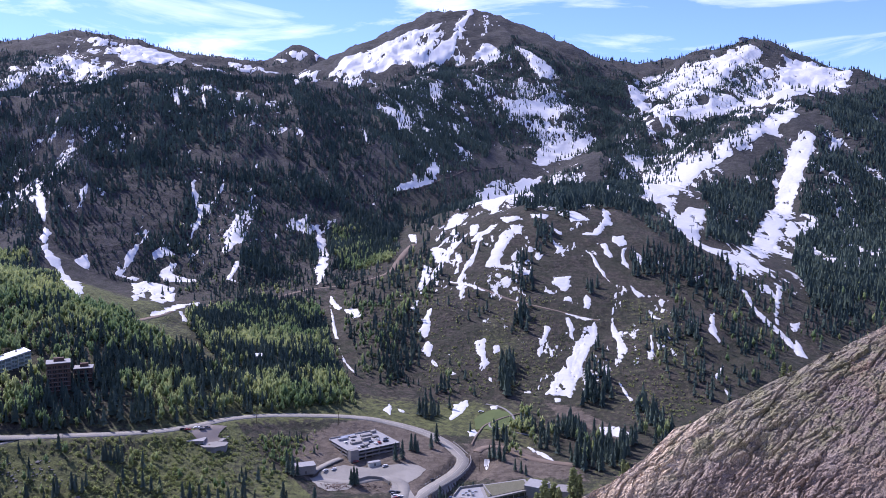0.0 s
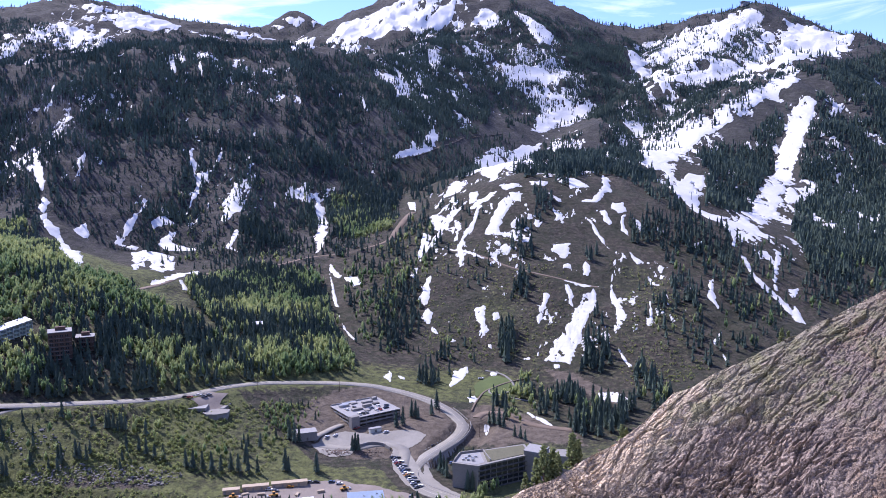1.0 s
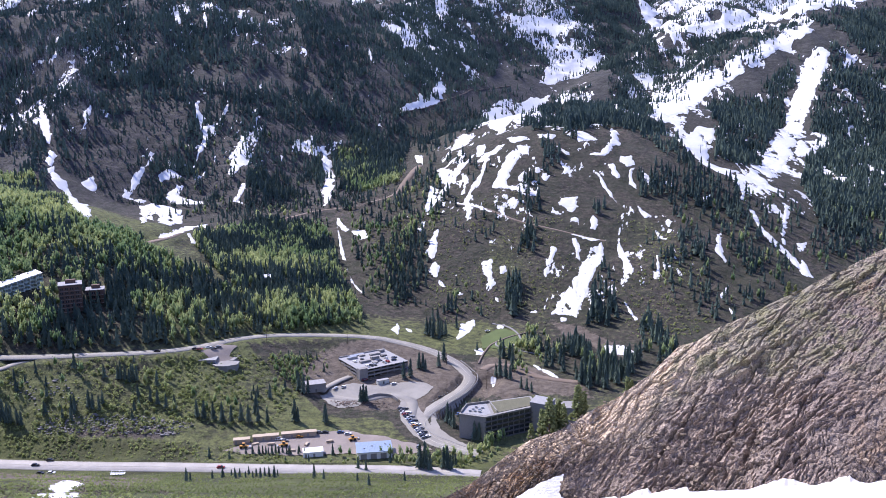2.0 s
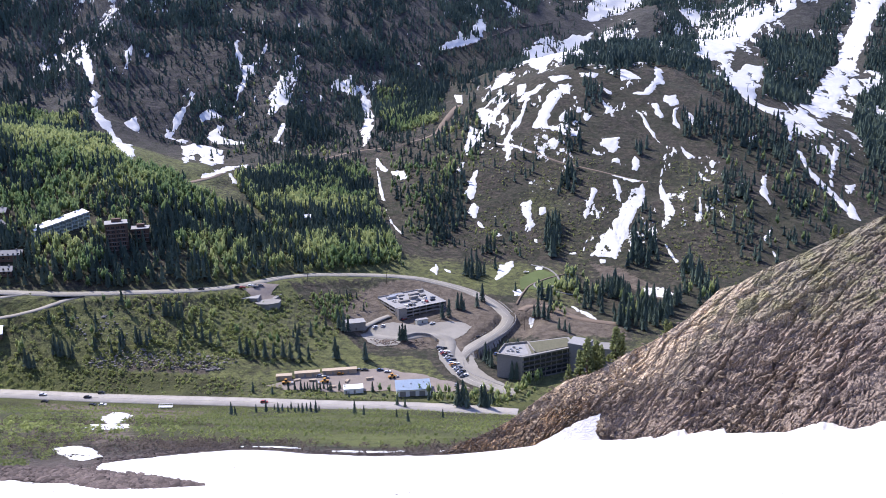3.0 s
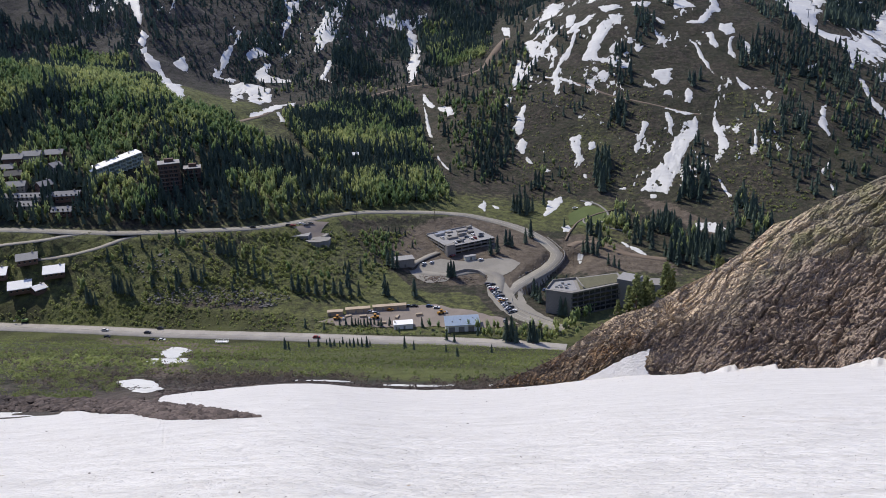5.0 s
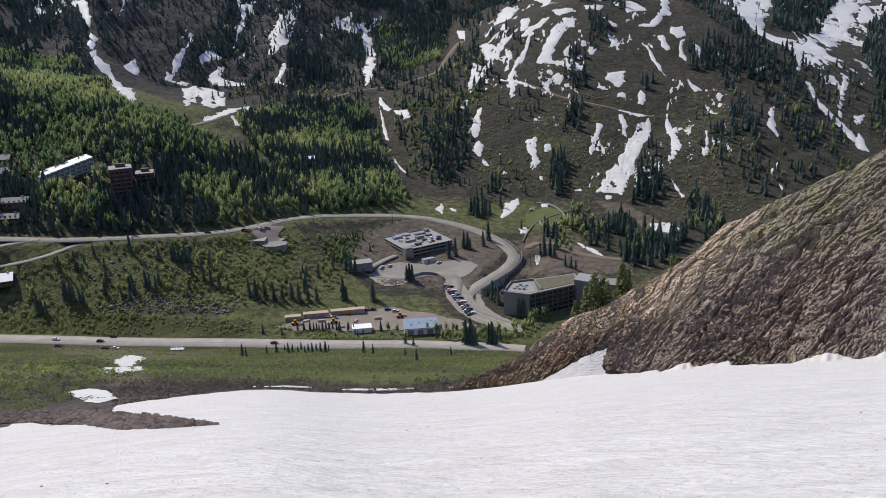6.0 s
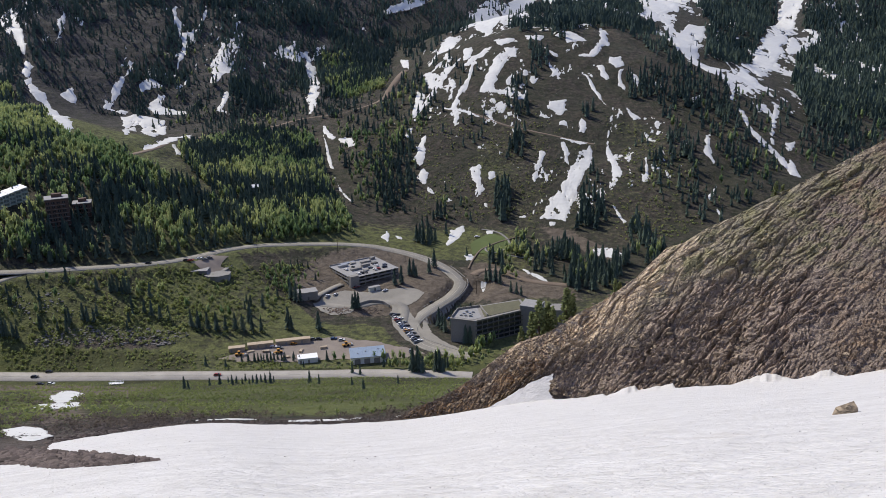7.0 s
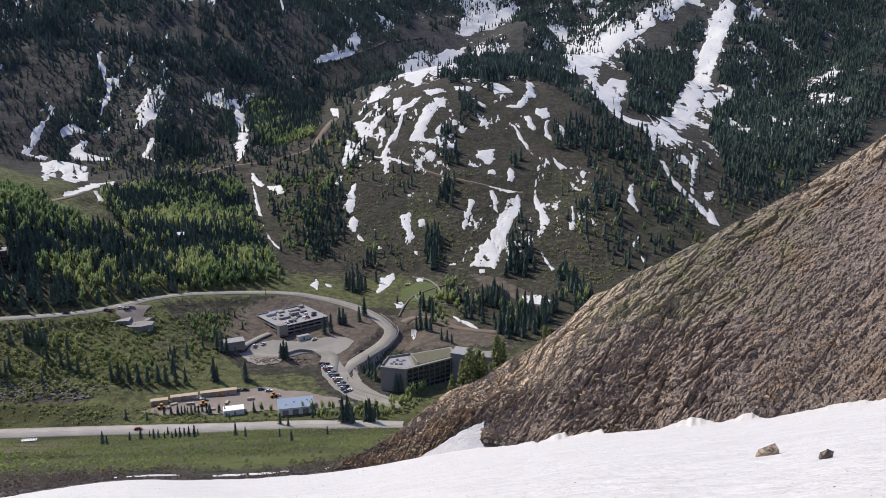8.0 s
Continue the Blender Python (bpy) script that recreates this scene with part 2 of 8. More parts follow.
CRESTS = [(WEST_FACE, 0.55, 40), (FACE_RIB, 0.6, 25), (FACE_RIB_LOW, 0.6, 25), (HIGH_PEAK, 0.52, 60), (PEAK_SPUR, 0.5, 40), (SUMMIT_SPUR, 0.5, 40), (FAR_HILLS, 0.4, 60), (FAR_CONE, 0.55, 20), (EAST_SPUR, 0.5, 40), (EAST_NOSE, 0.5, 40), (EAST_SIDE, 0.5, 50), (BENCH, 0.35, 120), (KNOLL, 0.42, 60), (KNOLL_SIDE, 0.42, 60), (ASPEN_SPUR, 0.33, 40)]


def valley(x, y):
    """The slope below the eye, the canyon floor and the rise behind it."""
    ys = np.array([-400, 0, 60, 110, 200, 300, 400, 442, 462, 545, 590, 710, 800, 1000, 1300, 2000, 5200], float)
    zs = np.array([424, 213.3, 181.7, 156, 113, 66, 20, 3, 0.0, 0.4, 4, 12, 25, 58, 90, 150, 300], float)
    near = smooth(170, 95, np.hypot(x, y))
    z = np.interp(y, ys, zs)
    side = near_slope(x, y)
    return z * (1 - near) + side * near


def land(x, y):
    """The height of the ground at a place in plan."""
    x, y = np.asarray(x, float), np.asarray(y, float)
    r = np.hypot(x, y)
    h = valley(x, y)
    parts = [h] + [ridge(x, y, c, f, b) for c, f, b in CRESTS]
    z = soft_max(parts, 9.0)
    z = h + (z - h) * smooth(452, 535, y)        # the canyon floor stays level along the road
    far = smooth(600, 1500, r)
    steep = smooth(20, 160, z - h)
    # gullies that run down the faces, and rougher ground far off
    rough = fbm(x, y, 420, 5, 3) * 34 * steep * far + fbm(x, y, 120, 4, 11) * 9 * steep * smooth(700, 1100, r)
    # gullies and ribs that run straight down the near faces
    ribs = 1 - 2 * np.abs(fbm(x + 0.25 * y, y * 0.22, 95, 4, 31))
    rough = rough + (ribs - 0.55) * 15 * steep * smooth(850, 1150, r) * smooth(2700, 2200, r)
    crag = np.abs(fbm(x, y, 150, 3, 37))
    rough = rough + (0.25 - crag) * 26 * smooth(1500, 2600, r) * steep
    rough = rough + (0.22 - np.abs(fbm(x, y, 75, 3, 53))) * 26 * smooth(2300, 3100, r) * steep
    rough = rough + fbm(x, y, 42, 3, 29, 0.6) * 3.2 * smooth(660, 760, r) * smooth(1700, 1300, r)
    rough = rough + fbm(x, y, 60, 3, 23) * 2.0 * smooth(110, 260, r) * smooth(-2, 8, z)
    z = z + rough * smooth(100, 300, r)
    # broken ledges on the western face
    face = smooth(-660, -560, x) * smooth(-130, -200, x) * smooth(1070, 1140, y) * smooth(1500, 1380, y)
    z = z + face * (5.0 * fbm(x * 0.45, y, 26, 3, 83) - 2.0 * np.abs(fbm(x, y * 0.6, 40, 3, 84)))
    # the hollow below the bend's outer wall
    t = np.clip(((x - 2) * 24 + (y - 540) * 62) / (24 ** 2 + 62 ** 2), 0, 1)
    z = z - 6.0 * smooth(17, 8, np.hypot(x - 2 - 24 * t, y - 540 - 62 * t)) * smooth(522, 540, y)
    for line, width, heights in BEDS:
        z = bedded(x, y, z, line, width, heights)
    return z


BEDS = []


def bedded(x, y, z, line, width, heights):
    """Cuts and fills the ground along a road."""
    line = np.asarray(line, float)
    reach = width / 2 + (16 if width == 10 else 3.5 if width == 6 else 9)
    near = (x > line[:, 0].min() - reach) & (x < line[:, 0].max() + reach) & (y > line[:, 1].min() - reach) & (y < line[:, 1].max() + reach)
    if not near.any():
        return z
    px, py = x[near], y[near]
    best, level = np.full(px.shape, 1e9), np.zeros(px.shape)
    for (ax, ay), (bx, by), za, zb in zip(line, line[1:], heights, heights[1:]):
        dx, dy = bx - ax, by - ay
        t = np.clip(((px - ax) * dx + (py - ay) * dy) / (dx * dx + dy * dy + 1e-9), 0, 1)
        d = np.hypot(px - ax - t * dx, py - ay - t * dy)
        level = np.where(d < best, za + t * (zb - za), level)
        best = np.minimum(best, d)
    # the bend stands on a wall and falls off at once
    edge = np.where((width == 10) & (px > -30) & (py > 525), width / 2 + 2.4, reach)
    w = smooth(edge, width / 2 + 1.0, best)
    z = z.copy()
    z[near] = z[near] * (1 - w) + level * w
    return z
# outlines of cover, in plan
KNOLL_GRASS = [(48, 909), (152, 858), (208, 901), (243, 848), (224, 707), (172, 673), (131, 680), (86, 704), (58, 725), (37, 821)]
LAWN = [(24, 683), (42, 697), (59, 694), (61, 667), (39, 655), (26, 655)]
SITE = [(-155, 612), (-106, 645), (-70, 656), (-23, 645), (23, 646), (68, 602), (61, 571), (20, 543), (11, 472), (-17, 471), (-42, 528), (-82, 528), (-101, 551), (-120, 568)]
CLIFF_A = [(-557, 1193), (-527, 1297), (-427, 1362), (-390, 1243), (-440, 1197), (-450, 1135), (-492, 1110), (-527, 1132)]
CLIFF_B = [(-358, 1248), (-354, 1350), (-292, 1339), (-219, 1378), (-219, 1306), (-174, 1106), (-240, 1177), (-282, 1196), (-298, 1125), (-339, 1134)]
BENCH = [(-654, 1291), (-538, 1309), (-419, 1356), (-211, 1378), (-66, 1151), (-64, 988), (-149, 967), (-251, 947), (-274, 876), (-382, 1040), (-446, 1039), (-529, 1066)]
BOULDER_BED = [(-245, 493), (-201, 501), (-181, 498), (-182, 489), (-232, 487)]
NEAR_SNOW = [(-24, -13), (-43, 25), (-30, 39), (-23, 38), (-24, 43), (-41, 81), (-31, 92), (-22, 91), (-17, 96), (-6, 97), (0, 102), (9, 107), (19, 108), (32, 107), (43, 103), (52, 98), (64, 91), (90, 52), (47, -27)]
# bare trodden or washed earth, in plan
SITE_SOIL = [(-111, 585), (-100, 624), (-84, 641), (-49, 663), (-15, 653), (11, 623), (15, 601), (6, 577), (-13, 532), (-25, 550), (-48, 544), (-72, 545), (-94, 560)]
BEND_SOIL = [(19, 629), (34, 641), (60, 625), (99, 587), (103, 563), (76, 571), (55, 571), (38, 562), (25, 584), (16, 583), (22, 606)]
RUN_SOIL = [(88, 717), (116, 702), (136, 675), (156, 638), (144, 624), (119, 659), (95, 688)]
GULLY_SOIL = [(-160, 1035), (-128, 1018), (-99, 864), (-75, 765), (-41, 721), (-19, 695), (-67, 676), (-85, 730), (-110, 807), (-129, 908)]
BANK_SOIL = [(-88, 678), (-58, 665), (-11, 673), (16, 634), (35, 657), (-1, 701), (-52, 718), (-73, 723)]
VERGE_SOIL = [(-269, 444), (-210, 434), (-161, 417), (-109, 266), (-118, 243), (-67, 135), (-69, 130), (-165, 308)]
BARE_SOIL = [SITE_SOIL, BEND_SOIL, RUN_SOIL, VERGE_SOIL]
# roads: the middle line in plan, and the width
CANYON_ROAD = [(-434, 467), (-375, 464), (-350, 463), (-290, 461), (-231, 457), (-157, 454), (-85, 450), (-50, 449), (-16, 446), (17, 441)]
BYPASS_ROAD = [(-510, 524), (-447, 527), (-386, 533), (-344, 536), (-305, 542), (-267, 552), (-230, 567), (-201, 584), (-179, 603), (-165, 619), (-142, 638), (-116, 650), (-70, 662), (-42, 660), (-18, 649), (0, 632), (12, 613), (15, 604), (9, 586), (-8, 556), (-19, 532), (-21, 513), (-12, 494), (2, 483), (18, 474)]
SPUR_ROAD = [(-453, 500), (-402, 514), (-378, 518), (-350, 522), (-337, 529), (-324, 537)]
LANE = [(-289, 544), (-296, 536), (-306, 525), (-316, 519), (-334, 514), (-349, 511)]
DIRT_TRACK = [(-283, 759), (-273, 816), (-291, 960), (-249, 1020), (-202, 1032), (-161, 1042), (-101, 1020), (-66, 1026), (-57, 1060), (-39, 1130)]
KNOLL_TRACK = [(10, 945), (42, 920), (71, 893), (106, 873), (134, 861), (162, 849)]
SITE_TRACK = [(26, 615), (32, 625), (49, 624), (68, 602), (96, 592)]
HIGH_TRACK = [(-89, 1561), (-27, 1663), (20, 1801), (60, 1932), (151, 2101)]
PLAZA_ROAD = [(-86, 559), (-65, 555), (-45, 566), (-28, 558), (-27, 530), (-21, 513)]
ROADS = [(CANYON_ROAD, 12), (BYPASS_ROAD, 10), (SPUR_ROAD, 6), (LANE, 6), (DIRT_TRACK, 9), (KNOLL_TRACK, 5), (SITE_TRACK, 7), (HIGH_TRACK, 6), (PLAZA_ROAD, 8)]


def dense(line, step=4.0):
    """A smooth line through plan points, with a point every few metres."""
    p = np.asarray(line, float)
    ext = np.vstack([2 * p[0] - p[1], p, 2 * p[-1] - p[-2]])
    out = []
    for k in range(1, len(ext) - 2):
        p0, p1, p2, p3 = ext[k - 1:k + 3]
        n = max(2, int(np.hypot(*(p2 - p1)) / step))
        for t in np.arange(n) / n:
            out.append(0.5 * (2 * p1 + (p2 - p0) * t + (2 * p0 - 5 * p1 + 4 * p2 - p3) * t * t + (3 * p1 - p0 - 3 * p2 + p3) * t ** 3))
    out.append(p[-1])
    return np.array(out)


def even(v, n):
    for _ in range(n):
        v = np.convolve(np.pad(v, 2, mode="edge"), np.ones(5) / 5, mode="valid")
    return v


ROAD_LINES = []
for line, width in ROADS:
    path = dense(line)
    ROAD_LINES.append((path, width, even(land(path[:, 0], path[:, 1]), 40 if width == 12 else 8)))
    if width == 10:
        BEDS.append(ROAD_LINES[-1])       # the side roads meet the bypass at its own height
BEDS.clear()
for path, width, level in sorted(ROAD_LINES, key=lambda row: -row[1]):
    BEDS.append((path, width, level))


GROUND_GRID = []


# ---- the ground, one sheet to the skyline ----
def build_ground():
    az = np.concatenate([np.arange(-180, -39, 3.0), np.arange(-39, 37, 0.19), np.arange(37, 180, 3.0)])
    rr = np.concatenate([np.linspace(0.0, 90, 60), np.exp(np.linspace(np.log(92), np.log(440), 110)), np.exp(np.linspace(np.log(443), np.log(4950), 390))])
    r, a = np.meshgrid(rr, np.radians(az), indexing="ij")
    x, y = r * np.sin(a), r * np.cos(a)
    # the mountain goes on behind the eye
    z = land(x, y)
    z = z - 0.7 * smooth(0.2, 0.5, snow_depth(x, y))
    GROUND_GRID.extend((rr, az, z))
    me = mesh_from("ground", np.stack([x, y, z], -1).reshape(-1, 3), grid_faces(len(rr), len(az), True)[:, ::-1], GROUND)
    x, y, z = x.ravel(), y.ravel(), z.ravel()
    dist = np.hypot(x, y)
    n = fbm(x, y, 160, 4, 41)
    grass = smooth(112, 150, y) * smooth(760, 690, y) * (0.5 + 0.45 * n)
    grass = np.maximum(grass, smooth(-120, -220, x) * smooth(900, 820, y) * smooth(400, 450, y) * (0.5 + 0.4 * n))
    knoll = inside(x, y, KNOLL_GRASS)
    grass = np.maximum(grass, np.where(knoll, 0.45 + 0.25 * n, 0))
    grass = np.maximum(grass, np.where(inside(x, y, LAWN), 0.95, 0))
    bench = inside(x, y, BENCH)
    grass = np.where(bench, 0.2 * n, grass)
    cliff = np.where(bench, 0.45 + 0.4 * n, 0.0)
    cliff = np.maximum(cliff, 0) + np.where(inside(x, y, CLIFF_A) | inside(x, y, CLIFF_B), 0.75, 0.0) + smooth(3300, 3700, dist) * 0.45
    site = inside(x, y, SITE)
    grass = np.where(site, 0.22 + 0.4 * n, grass)
    meadow = smooth(112, 150, y + 0.12 * np.abs(x)) * smooth(470, 455, y) * (0.62 + 0.5 * n)
    meadow = np.maximum(meadow, smooth(452, 462, y) * smooth(495, 478, y) * (0.55 + 0.5 * n) * smooth(-150, -160, x))
    scree = smooth(130, 104, dist) * 0.8 + np.where(inside(x, y, BOULDER_BED), 0.9, 0)
    scree = scree * (1 - smooth(100, 60, dist) * 0.2)
    col = me.attributes.new("cover", "FLOAT_COLOR", "POINT")
    col.data.foreach_set("color", np.stack([np.clip(grass, 0, 1), np.clip(cliff, 0, 1), np.clip(scree, 0, 1), np.clip(meadow, 0, 1)], -1).astype(np.float32).ravel())
    soil = np.zeros(x.shape)
    for poly in BARE_SOIL:
        away = line_distance(x, y, poly + poly[:1]) * np.where(inside(x, y, poly), 1, -1)
        soil = np.maximum(soil, smooth(-9, 9, away + 7 * n))
    earthy = me.attributes.new("soil", "FLOAT", "POINT")
    earthy.data.foreach_set("value", soil.astype(np.float32))
    # grows with distance, not altitude; sooner on the dim, hazy western face
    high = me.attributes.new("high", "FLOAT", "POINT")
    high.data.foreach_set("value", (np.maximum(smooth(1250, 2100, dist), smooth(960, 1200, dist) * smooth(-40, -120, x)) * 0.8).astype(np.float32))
    return tagged(new("ground", me), "brown mountain ground with cliffs, brush and green valley meadow", "ground", kind="structure")


def snow_depth(x, y):
    return inside(x, y, NEAR_SNOW).astype(float)


build_ground()


# ---- snow ----
def ragged(poly, rough, seed):
    """A plan outline with a worn, uneven edge."""
    out = []
    for k, (a, b) in enumerate(zip(poly, poly[1:] + poly[:1])):
        a, b = np.array(a, float), np.array(b, float)
        length = np.hypot(*(b - a))
        n = max(2, int(length / rough))
        for i in range(n):
            p = a + (b - a) * i / n
            out.append(p + rough * 0.75 * np.array([fbm(p[0], p[1], rough * 3.2, 3, seed), fbm(p[0], p[1], rough * 3.2, 3, seed + 50)]) * 1.6)
    return out


SNOW_LINES, SNOW_REGIONS = [], []


def snow_patch(poly, lift=1.0):
    """Notes the plan outline of a patch of old snow."""
    SNOW_LINES.append(poly)


def snow_region(poly, cover, size):
    """Notes a stretch of slope that keeps scattered remnants of snow in its hollows."""
    SNOW_REGIONS.append((poly, cover, size))


def ground_height(r, az):
    """The height of the ground sheet itself, between its own points."""
    rr, deg, z = GROUND_GRID
    i = np.clip(np.searchsorted(rr, r) - 1, 0, len(rr) - 2)
    j = np.clip(np.searchsorted(deg, az) - 1, 0, len(deg) - 2)
    u, v = (r - rr[i]) / (rr[i + 1] - rr[i]), (az - deg[j]) / (deg[j + 1] - deg[j])
    return (z[i, j] * (1 - u) + z[i + 1, j] * u) * (1 - v) + (z[i, j + 1] * (1 - u) + z[i + 1, j + 1] * u) * v


def lay_snow():
    """Lays every patch on the slopes, with frayed, melted edges."""
    deg = np.arange(-36, 36, 0.068)
    rr = np.exp(np.arange(math.log(84), math.log(4900), 0.003))
    r, a = np.meshgrid(rr, deg, indexing="ij")
    x, y = r * np.sin(np.radians(a)), r * np.cos(np.radians(a))
    depth, owner = np.full(r.shape, -1.0, np.float32), np.full(r.shape, -1, np.int32)

    def window(poly, margin):
        p = np.array(poly, float)
        pr, pa = np.hypot(p[:, 0], p[:, 1]), np.degrees(np.arctan2(p[:, 0], p[:, 1]))
        m = margin / pr.mean()
        i0, i1 = np.searchsorted(rr, [pr.min() * (1 - m), pr.max() * (1 + m)])
        j0, j1 = np.searchsorted(deg, [pa.min() - math.degrees(m), pa.max() + math.degrees(m)])
        return (slice(max(i0 - 1, 0), i1 + 1), slice(max(j0 - 1, 0), j1 + 1))

    def lay(w, field, k):
        better = field > depth[w]
        depth[w] = np.where(better, field, depth[w])
        owner[w] = np.where(better & (field > -0.9), k, owner[w])

    for k, poly in enumerate(SNOW_LINES):
        far = np.hypot(*np.mean(poly, 0))
        area = abs(sum(p[0] * q[1] - q[0] * p[1] for p, q in zip(poly, poly[1:] + poly[:1]))) / 2
        around = sum(math.hypot(q[0] - p[0], q[1] - p[1]) for p, q in zip(poly, poly[1:] + poly[:1]))
        thin = area / around
        amp = min(far * 0.0028, thin * 0.8)
        w = window(poly, amp * 2.5)
        wx, wy = x[w], y[w]
        sd = line_distance(wx, wy, poly + poly[:1]) * np.where(inside(wx, wy, poly), 1, -1)
        n = fbm(wx, wy * 0.5, max(4, far * 0.0075), 4, 60, 0.75) + 0.5 * fbm(wx, wy * 0.5, max(12, far * 0.03), 3, 63, 0.6)
        hole = fbm(wx, wy * 0.35, max(7, far * 0.014), 5, 66, 0.75)
        field = np.clip((sd - (2.0 if 850 < far < 1350 and thin > 4 else 0.0)) / amp, -2.5, 1.4) + 1.7 * n - (0.05 if far > 1500 else 0.2 if far > 900 else 0.5) - (9.0 * np.maximum(hole - 0.16, 0) if far > 1500 else 6.0 * np.maximum(hole - 0.3, 0))
        lay(w, np.clip(field, -1, 1.5), k)
    for k, (poly, cover, size) in enumerate(SNOW_REGIONS):
        w = window(poly, 20)
        wx, wy = x[w], y[w]
        sd = line_distance(wx, wy, poly + poly[:1]) * np.where(inside(wx, wy, poly), 1, -1)
        hollow = np.abs(fbm(wx + 0.25 * wy, wy * 0.22, 95, 4, 31)) - 0.2
        n = fbm(wx, wy * 0.4, size * 0.55, 5, 70 + k, 0.82) + 0.5 * hollow + 0.35 * fbm(wx, wy, size * 4, 2, 90)
        field = 3.0 * (n - cover - 0.6 * smooth(60, -10, sd))
        lay(w, np.where(sd > -10, np.clip(field, -1, 1.0), -1), len(SNOW_LINES) + k)
    # triangles of the grid, cut where the depth runs out
    rows, cols = r.shape
    live = (depth > 0)
    cell = live[:-1, :-1] | live[1:, :-1] | live[:-1, 1:] | live[1:, 1:]
    ci, cj = np.nonzero(cell)
    q = ci * cols + cj
    tri = np.concatenate([np.stack([q, q + 1, q + cols + 1], -1), np.stack([q, q + cols + 1, q + cols], -1)])
    d, ow = depth.ravel(), owner.ravel()
    fx, fr, fa = None, r.ravel(), a.ravel()
    tri_owner = ow[tri].max(1)
    for k in range(len(SNOW_LINES) + len(SNOW_REGIONS)):
        t = tri[tri_owner == k]
        if not len(t):
            continue
        wet = d[t] > 0
        count = wet.sum(1)
        # turn each triangle so that its odd corner comes first
        odd = np.where(count == 1, wet.argmax(1), np.where(count == 2, (~wet).argmax(1), 0))
        t = np.take_along_axis(t, (odd[:, None] + np.arange(3)) % 3, 1)
        whole, one, two = t[count == 3], t[count == 1], t[count == 2]

        def between(p, s):
            g = d[p] / (d[p] - d[s] - 1e-9)
            return np.stack([fr[p] + (fr[s] - fr[p]) * g, fa[p] + (fa[s] - fa[p]) * g, g * 0], -1)

        def at(p):
            return np.stack([fr[p], fa[p], np.clip(d[p], 0, 1)], -1)
        used, back = np.unique(whole, return_inverse=True)
        pts, faces, base = [at(used)], [back.reshape(-1, 3)], len(used)
        for group in ([at(one[:, 0]), between(one[:, 0], one[:, 1]), between(one[:, 0], one[:, 2])],
                      [between(two[:, 1], two[:, 0]), at(two[:, 1]), at(two[:, 2])],
                      [between(two[:, 1], two[:, 0]), at(two[:, 2]), between(two[:, 2], two[:, 0])]):
            n = len(group[0])
            pts.append(np.stack(group, 1).reshape(-1, 3))
            faces.append(base + np.arange(n * 3).reshape(-1, 3))
            base += n * 3
        pts, faces = np.concatenate(pts), np.concatenate(faces)
        if len(faces) < 12:
            continue
        z = ground_height(pts[:, 0], pts[:, 1]) + np.maximum(pts[:, 0] / 1000, 0.25) * (0.3 + 0.7 * pts[:, 2])
        az = np.radians(pts[:, 1])
        me = mesh_from("snow_patch", np.stack([pts[:, 0] * np.sin(az), pts[:, 0] * np.cos(az), z], -1), faces[:, ::-1], SNOW)
        if k < len(SNOW_LINES):
            tagged(new("snow_patch", me), "white patch of old spring snow on the mountainside", "snow patch", "snow patches", "stuff")
        else:
            tagged(new("snow_remnants", me), "scattered remnants of snow in the hollows of the slope", "snow patch", kind="stuff")


snow_patch([(-150, 1444), (-141, 1431), (-126, 1402), (-132, 1402)])
snow_patch([(-137, 998), (-116, 947), (-119, 938), (-135, 978)])
snow_patch([(-113, 939), (-97, 926), (-91, 907), (-99, 907)])
snow_patch([(-134, 970), (-124, 925), (-113, 873), (-108, 850), (-114, 858), (-122, 900)])
snow_patch([(-106, 831), (-95, 798), (-81, 767), (-85, 767), (-97, 795)])
snow_patch([(-584, 1458), (-571, 1455), (-550, 1417), (-558, 1409), (-576, 1430)])
snow_patch([(-586, 1519), (-575, 1511), (-554, 1450), (-538, 1432), (-535, 1412), (-557, 1446)])
snow_patch([(-1616, 3708), (-1551, 3700), (-1476, 3605), (-1513, 3792), (-1476, 3776), (-1424, 3595), (-1465, 3519), (-1535, 3543)])
snow_patch([(-1580, 3999), (-1514, 4150), (-1398, 4215), (-1254, 4131), (-1311, 3951), (-1416, 3804), (-1490, 3833)])
snow_patch([(-1713, 3245), (-1656, 3225), (-1599, 3172)])
snow_patch([(-1080, 4242), (-1044, 4268), (-967, 4243), (-882, 4176), (-955, 4127), (-1022, 4119)])
snow_patch([(-579, 3360), (-334, 2031), (-352, 1980)])
snow_patch([(-409, 3308), (-323, 3344), (-208, 3302), (-277, 3120), (-338, 3062), (-444, 3155), (-416, 3189)])
snow_patch([(128, 3747), (88, 3672), (49, 3517), (36, 3389), (-31, 3257), (-102, 3109), (-123, 3094), (-50, 3107), (13, 3205), (46, 3243), (63, 3383), (97, 3534), (133, 3680)])
snow_patch([(-205, 3245), (-144, 3353), (-66, 3389), (-178, 3157), (-258, 3095), (-297, 3067)])
snow_patch([(-102, 3449), (14, 3566), (-55, 3390)])
snow_patch([(-43, 2632), (-16, 2650), (2, 2582), (-15, 2439), (-37, 2490)])
snow_patch([(-130, 2302), (-111, 2289), (-92, 2202), (-78, 2053), (-88, 2021), (-108, 2109)])
snow_patch([(-17, 1841), (-5, 1771), (-22, 1665), (-89, 1561), (-95, 1571), (-44, 1661)])
snow_patch([(-67, 1680), (-56, 1671), (-43, 1637), (-54, 1612)])
snow_patch([(69, 1802), (126, 1923), (207, 2084), (258, 2157), (241, 2072), (126, 1358), (100, 1261), (95, 1446)])
